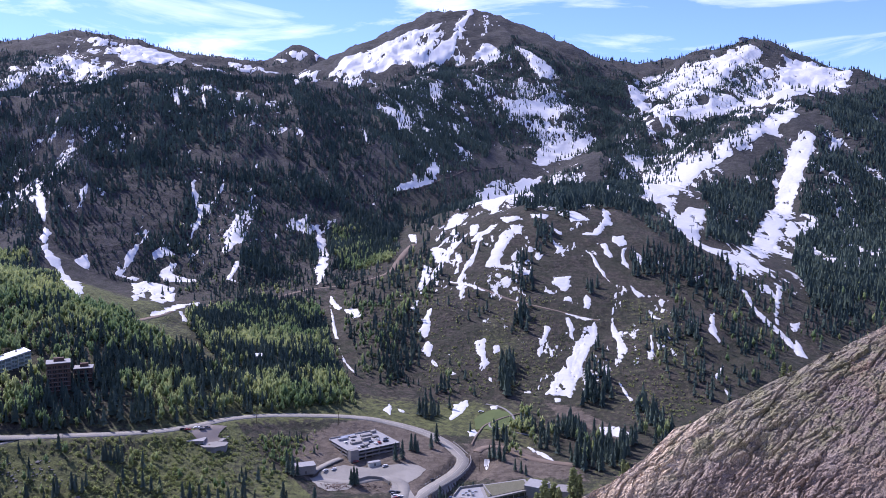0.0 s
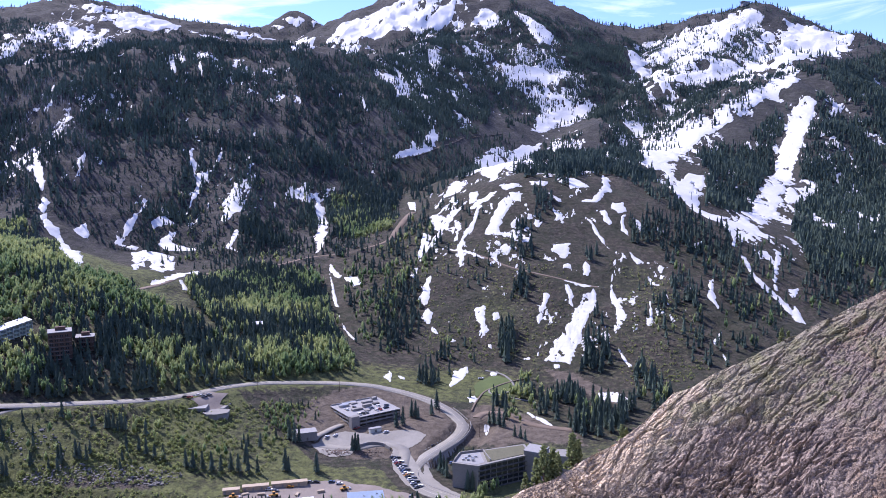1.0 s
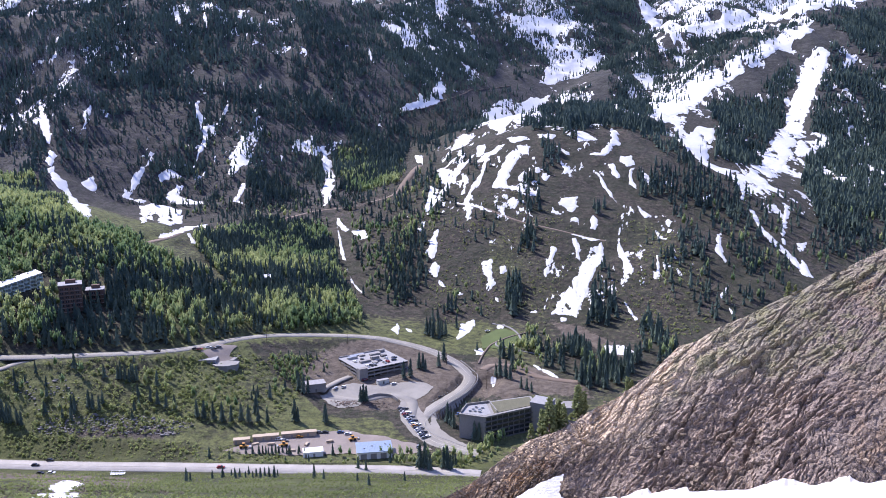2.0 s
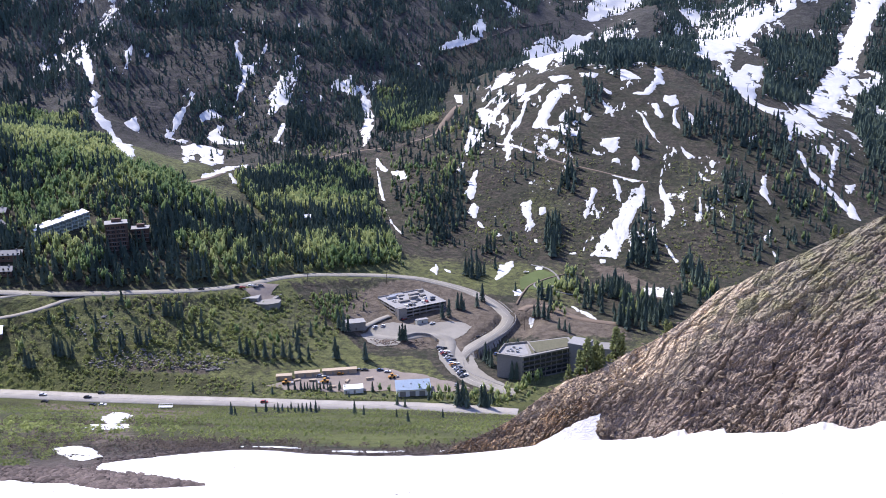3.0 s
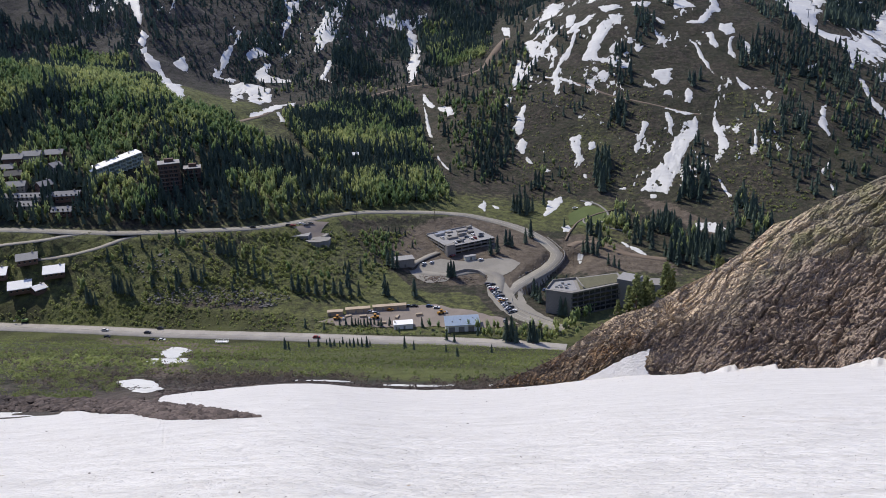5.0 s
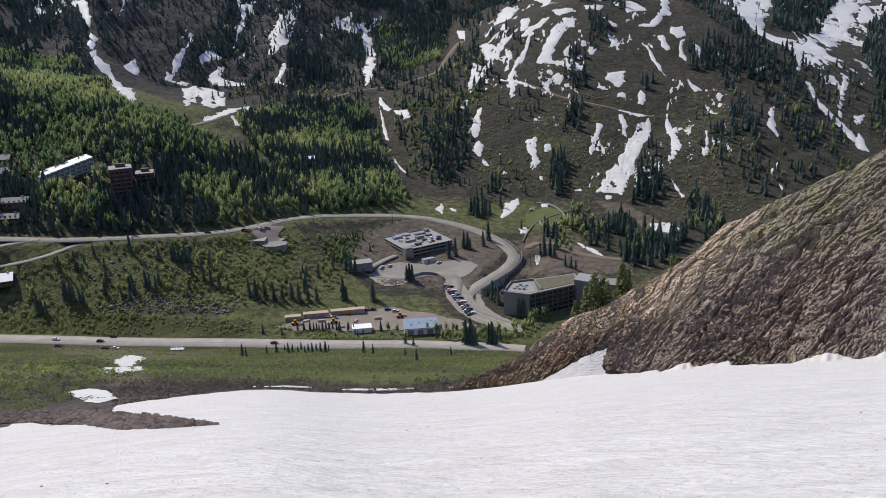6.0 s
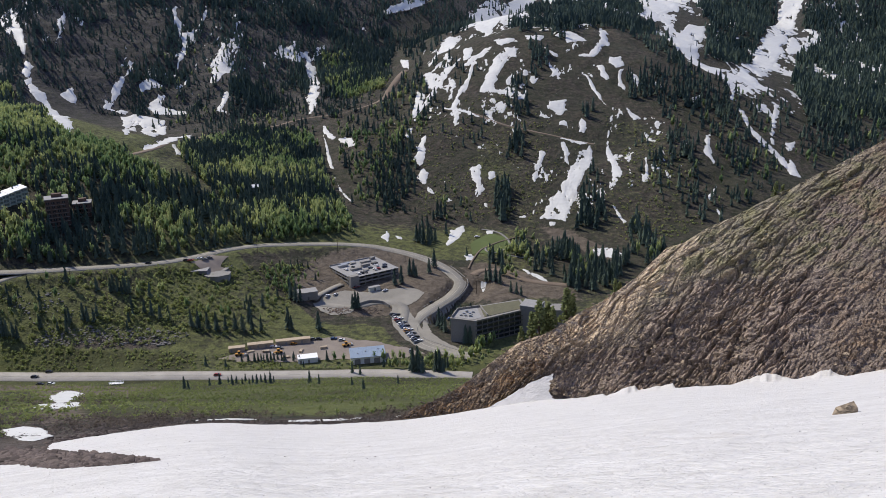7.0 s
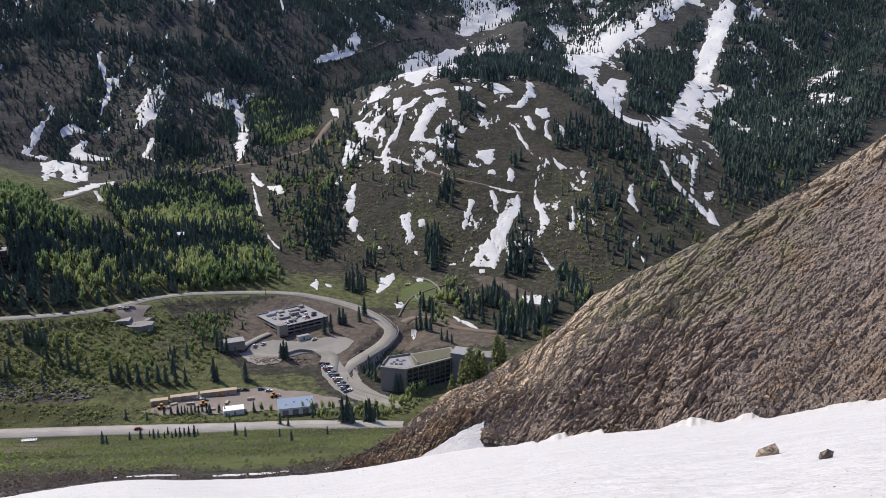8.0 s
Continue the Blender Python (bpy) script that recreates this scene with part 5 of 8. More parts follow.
GLASS.colour((0.02, 0.025, 0.03))
GLASS.b.inputs["Specular IOR Level"].default_value = 0.6
GLASS = GLASS.m
CURTAINED = plain("curtained_glass", (0.2, 0.25, 0.25), 0.25, 0, 0.3)
METAL = plain("grey_metal", (0.4, 0.41, 0.42), 0.45, 0.7, 0.15)


def part(name, bm, material, parent, label=""):
    me = bpy.data.meshes.new(name)
    bm.to_mesh(me)
    bm.free()
    me.materials.append(material)
    ob = new(name, me)
    ob.parent = parent
    if label:
        tagged(ob, label)
    return ob


def box(bm, x0, y0, z0, x1, y1, z1, bevel=0.0):
    r = bmesh.ops.create_cube(bm, size=1.0)["verts"]
    for v in r:
        v.co = Vector(((x0 + x1) / 2 + v.co.x * (x1 - x0), (y0 + y1) / 2 + v.co.y * (y1 - y0), (z0 + z1) / 2 + v.co.z * (z1 - z0)))
    if bevel:
        bmesh.ops.bevel(bm, geom=list({e for v in r for e in v.link_edges}), offset=bevel, segments=1, affect="EDGES")
    return bm


def thing(name, m, label, category, group=""):
    ob = new(name)
    ob.empty_display_size = 1
    ob.matrix_basis = m
    return tagged(ob, label, category, group)


def boxed(name, material, parent, *dims, label="", bevel=0.0):
    return part(name, box(bmesh.new(), *dims, bevel=bevel), material, parent, label)


def parking_deck():
    d = thing("parking_deck", pose(-67, 589, 6.4, 0, 0, 34), "three-level grey concrete parking deck beside the bend", "parking deck")
    L, D, H = 41.0, 36.0, 8.2
    for k, z in enumerate((0.0, 2.75, 5.5)):
        boxed("floor_slab", CONCRETE, d, 0, 0, z - 0.3, L, D, z)
    boxed("roof_slab", GREY_ROOF, d, -0.3, -0.3, H - 0.45, L + 0.3, D + 0.3, H)
    for z in (0.0, 2.75, 5.5):
        boxed("parapet", CONCRETE, d, 0, -0.15, z, L, 0.15, z + 1.05)
        boxed("parapet", CONCRETE, d, -0.15, 0.2, z, 0.15, D, z + 1.05)
        boxed("parapet", CONCRETE, d, L - 0.15, 0.2, z, L + 0.15, D, z + 1.05)
    for x in np.linspace(0.3, L - 0.3, 8):
        boxed("column", CONCRETE, d, x - 0.35, -0.22, 0, x + 0.35, 0.5, H - 0.45)
    for y in np.linspace(6, D - 0.5, 4):
        boxed("column", CONCRETE, d, -0.22, y - 0.35, 0, 0.5, y + 0.35, H - 0.45)
    boxed("back_wall", CONCRETE, d, 0, D - 0.3, 0, L, D, H - 0.45)
    boxed("stair_tower", CONCRETE, d, -1.0, -1.0, 0, 5.5, 3.0, H + 1.2)
    for x, y, w, h in ((8, 14, 9, 1.6), (19, 17, 7, 2.2), (29, 19, 5, 1.2), (16, 8, 4, 0.9), (4, 27, 8, 1.8), (15, 29, 5, 1.1), (23, 26, 9, 1.4), (34, 30, 4, 2.0), (9, 32, 12, 0.9)):
        boxed("roof_unit", (METAL, DARK_ROOF, CONCRETE)[int(x + w) % 3], d, x, y, H, x + w, y + 3, H + h, bevel=0.1)
    boxed("roof_wall", GREY_ROOF, d, 0, D - 0.4, H, L, D, H + 0.9)
    return d


def footprint(bm, pts, z0, z1):
    a = [bm.verts.new((x, y, z0)) for x, y in pts]
    b = [bm.verts.new((x, y, z1)) for x, y in pts]
    n = len(pts)
    for i in range(n):
        bm.faces.new((a[i], a[(i + 1) % n], b[(i + 1) % n], b[i]))
    bm.faces.new(b)
    bm.faces.new(a[::-1])
    bmesh.ops.recalc_face_normals(bm, faces=bm.faces)
    return bm


def concrete_lodge():
    """The long lodge below the bend: blank end wall, glazed front, sod roof and a square tower."""
    d = thing("concrete_lodge", pose(5.7, 499, -0.5), "long concrete lodge with glazed front, flat sod roof and tower", "lodge")
    pts = [(0, 0), (15.8, -5.5), (51, 14), (48, 31), (5, 15)]
    H = 16.5
    part("body", footprint(bmesh.new(), pts, 0, H), CONCRETE, d)
    rim = [(-0.4, -0.2), (15.8, -6.1), (51.6, 13.8), (48.3, 31.6), (4.6, 15.4)]
    part("roof_rim", footprint(bmesh.new(), rim, H, H + 0.5), CONCRETE, d)
    part("sod_roof", footprint(bmesh.new(), [(22, 0), (49, 14.6), (47, 29), (20, 19)], H + 0.5, H + 0.75), GRASS_ROOF, d, "olive sod roof")
    # terrace and well at the near end of the roof
    part("roof_well", footprint(bmesh.new(), [(2, 1), (15, -3.8), (20, -0.5), (18, 17), (6, 13.5)], H + 0.5, H + 0.6), GREY_ROOF, d)
    for a, b in (((5, 14), (20, 19)), ((20, 19), (24, 2)), ((1, 1), (5, 14))):
        w = (Vector(b) - Vector(a)).normalized()
        nrm = Vector((-w.y, w.x)) * 0.3
        q = [tuple(Vector(a) - nrm), tuple(Vector(b) - nrm), tuple(Vector(b) + nrm), tuple(Vector(a) + nrm)]
        part("roof_wall", footprint(bmesh.new(), q, H + 0.5, H + 1.9), CONCRETE, d)
    for k, (x, y) in enumerate(((6, 3), (9, 2.2), (12, 1.4), (8, 6), (12, 5), (10, 9), (14, 8))):
        boxed("roof_unit", METAL, d, x, y, H + 0.6, x + 1.8, y + 1.4, H + 1.5 + 0.2 * (k % 3))
    # glazed front, storey by storey
    a, b = Vector((15.8, -5.5)), Vector((51, 14))
    w = (b - a).normalized()
    out = Vector((w.y, -w.x))
    for k in range(5):
        z0 = 1.2 + 3.1 * k
        for j in range(9):
            p0, p1 = a + w * (1.2 + 4.2 * j), a + w * (4.9 + 4.2 * j)
            q = [tuple(p0), tuple(p1), tuple(p1 + out * 0.12), tuple(p0 + out * 0.12)]
            part("window", footprint(bmesh.new(), q, z0, z0 + 2.2), GLASS, d)
        q = [tuple(a), tuple(b), tuple(b + out * 1.3), tuple(a + out * 1.3)]
        part("balcony", footprint(bmesh.new(), q, z0 - 0.55, z0 - 0.2), DARK_ROOF, d)
    part("tower", footprint(bmesh.new(), [(46, 12), (57, 6.5), (63, 18), (51, 24)], 0, 19.6), CONCRETE, d)
    part("tower_roof", footprint(bmesh.new(), [(45.7, 12), (57, 6.1), (63.4, 18), (51, 24.4)], 19.6, 20.1), GREY_ROOF, d)
    part("wing", footprint(bmesh.new(), [(58, 12), (80, 10), (84, 22), (61, 24)], 0, 16.4), CONCRETE, d)
    return d


def metal_shed():
    d = thing("metal_shed", pose(-56, 466, 0.2, 0, 0, 9), "white shed with a pale blue metal roof in the yard", "shed")
    boxed("body", WHITE_ROOF, d, 0, 0, 0, 21, 15, 4.4)
    bm = bmesh.new()
    for k in range(22):
        box(bm, -0.4 + k, -0.5, 4.4, 0.45 + k, 15.5, 4.62 + 0.0)
    box(bm, -0.5, -0.55, 4.36, 21.6, 15.6, 4.5)
    part("roof", bm, BLUE_ROOF, d, "pale blue standing-seam roof")
    for x, y in ((4, 5), (9, 8), (14, 6), (17, 10)):
        boxed("roof_vent", METAL, d, x, y, 4.55, x + 0.8, y + 0.8, 5.2)
    for x in (2, 8, 14):
        boxed("door", GREY_WALL, d, x, -0.1, 0.05, x + 3.6, -0.02, 3.4)
    return d


def house(name, x, y, turn, w, dep, h, wall, roof, label, category, pitch=0.45, storeys=2, group=""):
    """A gabled house with eaves, windows, a door and a chimney."""
    z = float(land(np.array([x]), np.array([y]))[0]) - 1.2
    d = thing(name, pose(x, y, z, 0, 0, turn), label, category, group)
    h += 1.2
    boxed("body", wall, d, -w / 2, -dep / 2, 0, w / 2, dep / 2, h)
    bm = bmesh.new()
    rise = dep / 2 * pitch
    e = 0.7
    sec = [(-dep / 2 - e, h - e * pitch), (0, h + rise), (dep / 2 + e, h - e * pitch), (dep / 2 + e, h - e * pitch + 0.35), (0, h + rise + 0.4), (-dep / 2 - e, h - e * pitch + 0.35)]
    rows = [[bm.verts.new((sx, yy, zz)) for yy, zz in sec] for sx in (-w / 2 - e, w / 2 + e)]
    for i in range(6):
        bm.faces.new((rows[0][i], rows[0][(i + 1) % 6], rows[1][(i + 1) % 6], rows[1][i]))
    bm.faces.new(rows[0][::-1])
    bm.faces.new(rows[1])
    bmesh.ops.recalc_face_normals(bm, faces=bm.faces)
    part("roof", bm, roof, d)
    bm = bmesh.new()
    ends = [[bm.verts.new((sx, yy, zz)) for yy, zz in ((-dep / 2, h), (dep / 2, h), (0, h + rise))] for sx in (-w / 2 + 0.05, w / 2 - 0.05)]
    for i in range(3):
        bm.faces.new((ends[0][i], ends[0][(i + 1) % 3], ends[1][(i + 1) % 3], ends[1][i]))
    bm.faces.new(ends[0][::-1])
    bm.faces.new(ends[1])
    part("gable", bm, wall, d)
    for s in range(storeys):
        z0 = 2.0 + s * 2.9
        n = max(2, int(w / 3.2))
        for i in range(n):
            cx = -w / 2 + (i + 0.5) * w / n
            win = boxed("window", GLASS, d, cx - 0.6, -dep / 2 - 0.06, z0, cx + 0.6, -dep / 2 + 0.02, z0 + 1.4)
            boxed("sill", GREY_WALL, win, cx - 0.75, -dep / 2 - 0.16, z0 - 0.14, cx + 0.75, -dep / 2 + 0.02, z0 - 0.01)
        for cy in (-dep / 4, dep / 4):
            boxed("window", GLASS, d, -w / 2 - 0.06, cy - 0.6, z0, -w / 2 + 0.02, cy + 0.6, z0 + 1.4)
    boxed("chimney", GREY_WALL, d, w / 4, -0.5, h, w / 4 + 1, 0.5, h + rise + 1.2)
    return d


def terrace_lodge():
    """The pale lodge whose white roof steps down along its length, above a front of long balconies."""
    z = float(land(np.array([-330.0]), np.array([619.0]))[0]) - 2.5
    d = thing("terrace_lodge", pose(-349, 602, z, 0, 0, 44), "pale green terraced lodge with white stepped roof among the aspens", "lodge")
    bays, run, deep = 9, 4.6, 14.0
    for k in range(bays):
        x0, x1, h = run * k, run * (k + 1), 7.0 + 1.0 * k
        boxed("bay", PALE_WALL, d, x0, 0, -4, x1, deep, h)
        bm = bmesh.new()
        rows = [[bm.verts.new((x, y, zz + 0.85 * (x > x0 + 1))) for y, zz in ((-1.9, h), (deep + 0.5, h), (deep + 0.5, h + 0.4), (-1.9, h + 0.4))] for x in (x0 - 0.5, x1 + 0.1)]
        for i in range(4):
            bm.faces.new((rows[0][i], rows[0][(i + 1) % 4], rows[1][(i + 1) % 4], rows[1][i]))
        bm.faces.new(rows[0][::-1])
        bm.faces.new(rows[1])
        bmesh.ops.recalc_face_normals(bm, faces=bm.faces)
        part("roof", bm, WHITE_ROOF, d, "white sloping roof bay")
        if k % 2:
            boxed("chimney", GREY_WALL, d, x0 + 1, deep * 0.55, h, x0 + 2, deep * 0.55 + 1, h + 1.9)
        boxed("party_wall", PALE_WALL, d, x1 - 0.15, -1.6, -4, x1 + 0.15, 0, h - 0.1)
        for s in range(int((h + 1) / 2.9)):
            z0 = h - 2.75 - 2.9 * s
            win = boxed("window", CURTAINED, d, x0 + 0.4, -0.05, z0, x1 - 0.4, 0.03, z0 + 2.1)
            boxed("mullion", PALE_WALL, win, x0 + 2.2, -0.09, z0, x0 + 2.4, -0.04, z0 + 2.1)
            rail = boxed("balcony", TEAL_WALL, d, x0 + 0.15, -1.6, z0 - 0.35, x1 - 0.15, -0.02, z0 - 0.15)
            boxed("railing", TEAL_WALL, rail, x0 + 0.15, -1.6, z0 - 0.15, x1 - 0.15, -1.5, z0 + 0.75)
    return d


def brick_block(x, y, turn, w, dep, h, label):
    z = float(land(np.array([x]), np.array([y]))[0]) - 2
    d = thing("apartment_block", pose(x, y, z, 0, 0, turn), label, "apartment block", "apartment blocks")
    h += 2
    boxed("body", BROWN_WALL, d, -w / 2, -dep / 2, 0, w / 2, dep / 2, h)
    boxed("roof", GREY_ROOF, d, -w / 2 - 0.4, -dep / 2 - 0.4, h, w / 2 + 0.4, dep / 2 + 0.4, h + 0.5)
    boxed("roof_house", BROWN_WALL, d, -w / 5, -1, h + 0.5, w / 4, 3, h + 3)
    for s in range(int(h / 3.2)):
        z0 = 1.4 + 3.2 * s
        for i in range(max(2, int(w / 3.6))):
            cx = -w / 2 + 1.8 + 3.6 * i
            win = boxed("window", GLASS, d, cx - 1.1, -dep / 2 - 0.06, z0, cx + 1.1, -dep / 2 + 0.02, z0 + 1.8)
            boxed("mullion", GREY_WALL, win, cx - 0.06, -dep / 2 - 0.1, z0, cx + 0.06, -dep / 2 - 0.05, z0 + 1.8)
        bal = boxed("balcony", GREY_WALL, d, -w / 2 + 0.5, -dep / 2 - 1.3, z0 - 0.6, w / 2 - 0.5, -dep / 2, z0 - 0.3)
        boxed("railing", BROWN_WALL, bal, -w / 2 + 0.5, -dep / 2 - 1.3, z0 - 0.3, w / 2 - 0.5, -dep / 2 - 1.2, z0 + 0.5)
    return d


parking_deck()
concrete_lodge()
metal_shed()
terrace_lodge()
brick_block(-288, 610, 25, 16, 14, 19, "tall dark brick apartment block with grey balconies")
brick_block(-277, 628, 20, 13, 12, 9, "low brown apartment block with a grey flat roof")
for x, y, turn, w, dep, h, wall, roof in ((-419, 614, 10, 15, 9, 8, BROWN_WALL, GREY_ROOF),
                                          (-406, 619, 10, 14, 9, 9, GREY_WALL, GREY_ROOF),
                                          (-393, 629, 12, 14, 9, 6, BROWN_WALL, GREY_ROOF),
                                          (-386, 614, 70, 9, 9, 4, GREY_WALL, GREY_ROOF),
                                          (-421, 606, 15, 10, 8, 5, BROWN_WALL, GREY_ROOF),
                                          (-412, 599, 20, 12, 9, 5, BROWN_WALL, DARK_ROOF),
                                          (-400, 582, 15, 14, 9, 5, GREY_WALL, GREY_ROOF),
                                          (-378, 583, 60, 10, 9, 5, BROWN_WALL, GREY_ROOF),
                                          (-384, 571, 4, 38, 7, 3, GREY_WALL, GREY_ROOF),
                                          (-354, 574, 12, 18, 8, 4, BROWN_WALL, GREY_ROOF),
                                          (-378, 560, 6, 14, 8, 3, GREY_WALL, GREY_ROOF),
                                          (-350, 557, 8, 14, 8, 3, BROWN_WALL, GREY_ROOF)):
    house("town_house", x, y, turn, w, dep, h, wall, roof, "brown and grey hillside house among the aspens", "house", 0.62, 2, "hillside houses")
for x, y, turn, w, dep, h, roof in ((-331, 504, 24, 13, 15, 2.8, WHITE_ROOF), (-351, 493, 28, 14, 15, 2.8, WHITE_ROOF), (-353, 509, 30, 13, 13, 3, GREY_ROOF),
                                    (-372, 500, 20, 15, 15, 3, WHITE_ROOF), (-338, 492, 60, 8, 9, 2.6, WHITE_ROOF), (-378, 488, 20, 14, 14, 3, GREY_ROOF)):
    house("chalet", x, y, turn, w, dep, h, BROWN_WALL, roof, "dark wooden chalet with a pale metal roof", "chalet", 0.42, 1, "roadside chalets")
house("hut", -169, 741, 10, 8, 6, 4, GREY_WALL, WHITE_ROOF, "small hut with a white roof in the woods", "hut", 0.5, 1)
for x, y, w, dep, h, mat, name, label in ((-84, 474, 12, 7, 3.0, WHITE_ROOF, "tent_hall", "small white fabric hall in the gravel yard"),
                                          (-117, 493, 16, 4, 2.8, TAN_WALL, "site_trailer", "long tan site trailer in the gravel yard"),
                                          (-97, 499, 22, 4, 2.8, TAN_WALL, "site_trailer", "long tan site trailer in the gravel yard"),
                                          (-131, 488, 10, 4, 2.6, TAN_WALL, "site_trailer", "long tan site trailer in the gravel yard")):
    z = float(land(np.array([x]), np.array([y]))[0])
    d = thing(name, pose(x, y, z, 0, 0, 12), label, "shed")
    boxed("body", mat, d, -w / 2, -dep / 2, -0.4, w / 2, dep / 2, h, bevel=0.12)
    bm = box(bmesh.new(), -w / 2 - 0.2, -dep / 2 - 0.2, h, w / 2 + 0.2, dep / 2 + 0.2, h + 0.22)
    part("roof", bm, WHITE_ROOF if mat is WHITE_ROOF else TAN_WALL, d)
    for k in range(max(1, int(w / 5))):
        boxed("door", GREY_WALL, d, -w / 2 + 1 + 5 * k, -dep / 2 - 0.05, 0, -w / 2 + 2.2 + 5 * k, -dep / 2 + 0.02, 2.1)

# the station on the far summit
z = float(land(np.array([1166.0]), np.array([3268.2]))[0])
d = thing("summit_station", pose(1166, 3268, z + 4, 0, 0, 20), "dark flat-roofed lift station on the snowy summit", "lift station")
boxed("body", GREY_WALL, d, -16, -8, -8, 16, 8, 9)
boxed("roof", DARK_ROOF, d, -20, -10, 9, 18, 10, 11)
boxed("dock", GREY_WALL, d, 16, -5, -6, 30, 5, 5)
boxed("mast", METAL, d, -8, -0.6, 11, -7, 0.6, 20)


# ---- woods ----
def leaf_material(name, dark, light, rough=0.75, through_light=0.0):
    m = Mat(name, rough)
    tint = m.attr("tint")
    fine = m.noise(1.2, 4, 0.7)
    c = m.mix(tint, dark, light)
    c = m.mix(m.ramp(fine, 0.3, 0.7, 0.0, 0.5), c, tuple(q * 0.6 for q in dark))
    m.colour(c)
    m.b.inputs["Specular IOR Level"].default_value = 0.15
    if through_light:
        thin = m.t.nodes.new("ShaderNodeBsdfTranslucent")
        m.t.links.new(c, thin.inputs["Color"])
        both = m.t.nodes.new("ShaderNodeMixShader")
        both.inputs[0].default_value = through_light
        m.t.links.new(m.b.outputs[0], both.inputs[1])
        m.t.links.new(thin.outputs[0], both.inputs[2])
        m.t.links.new(both.outputs[0], m.t.nodes["Material Output"].inputs["Surface"])
    return m.m


NEEDLES = leaf_material("fir_needles", (0.053, 0.083, 0.068), (0.13, 0.174, 0.124), 0.75, 0.15)
ASPEN_LEAVES = leaf_material("aspen_leaves", (0.19, 0.29, 0.13), (0.54, 0.57, 0.25), 0.8, 0.55)
BRUSH_LEAVES = leaf_material("brush_leaves", (0.22, 0.26, 0.095), (0.4, 0.45, 0.165), 0.75, 0.5)
BARE_WOOD = leaf_material("bare_aspen_wood", (0.2, 0.185, 0.17), (0.4, 0.38, 0.35))
TWIGS = leaf_material("bare_twigs", (0.09, 0.07, 0.055), (0.17, 0.14, 0.11))
BARK = plain("bark", (0.1, 0.075, 0.055), 0.95, 0, 0.3, 3)


def fir_shape(seed, tiers, spokes, lean=0.04):
    """A fir crown of height 1: ragged skirts that narrow to the top, uneven to the sides."""
    rnd = random.Random(seed)
    v, f = [], []
    for k in range(tiers):
        t = k / tiers
        low, high = 0.06 + 0.94 * t * 0.97, min(1.0, 0.06 + 0.94 * (k + 1.75) / tiers)
        wide = 0.175 * (1 - t) ** 0.8 + 0.014
        ox, oy = rnd.uniform(-lean, lean) * (1 - t) * 0.5, rnd.uniform(-lean, lean) * (1 - t) * 0.5
        c = len(v)
        v.append((ox * 0.3, oy * 0.3, high))
        turn = rnd.uniform(0, 6)
        for s in range(spokes * 2):
            a = turn + math.pi * s / spokes
            r = wide * (rnd.uniform(0.85, 1.3) if s % 2 == 0 else rnd.uniform(0.42, 0.7))
            v.append((ox + r * math.cos(a), oy + r * math.sin(a), low + (0.0 if s % 2 == 0 else 0.055) + rnd.uniform(-0.02, 0.02)))
        n = spokes * 2
        for s in range(n):
            f.append((c, c + 1 + s, c + 1 + (s + 1) % n))
    return np.array(v, float), np.array(f, int)


def clump_shape(seed, leaves, wide, low, size):
    """A crown of height 1 from many small leaf sprays, open between, thicker in its middle."""
    rnd = random.Random(seed)
    v, f = [], []
    lobes = [(rnd.uniform(-0.5, 0.5) * wide, rnd.uniform(-0.5, 0.5) * wide, rnd.uniform(low + 0.1, 0.85)) for _ in range(6)]
    for k in range(leaves):
        lx, ly, lz = lobes[k % 6]
        g = [rnd.gauss(0, 0.33) for _ in range(3)]
        x, y, z = lx + g[0] * wide * 0.75, ly + g[1] * wide * 0.75, min(1.0, max(low, lz + g[2] * 0.42))
        taper = 1.0 if z < 0.6 else 1.0 - (z - 0.6) * 1.3
        x, y = x * taper, y * taper
        a, b = rnd.uniform(0, 6.3), rnd.uniform(-0.9, 0.9)
        s = size * rnd.uniform(0.6, 1.4)
        e1 = Vector((math.cos(a), math.sin(a), b * 0.6)) * s
        e2 = Vector((-math.sin(a) * 0.8, math.cos(a) * 0.8, rnd.uniform(-0.8, 0.8))) * s
        p = Vector((x, y, z))
        c = len(v)
        v += [tuple(p - e1 * 0.6), tuple(p + e2 * 0.7), tuple(p + e1), tuple(p - e2 * 0.7)]
        f += [(c, c + 1, c + 2), (c, c + 2, c + 3)]
    # a thin stem
    c = len(v)
    v += [(0.014, 0, 0), (-0.007, 0.012, 0), (-0.007, -0.012, 0), (0, 0, 0.8)]
    f += [(c, c + 1, c + 3), (c + 1, c + 2, c + 3), (c + 2, c, c + 3)]
    return np.array(v, float), np.array(f, int)


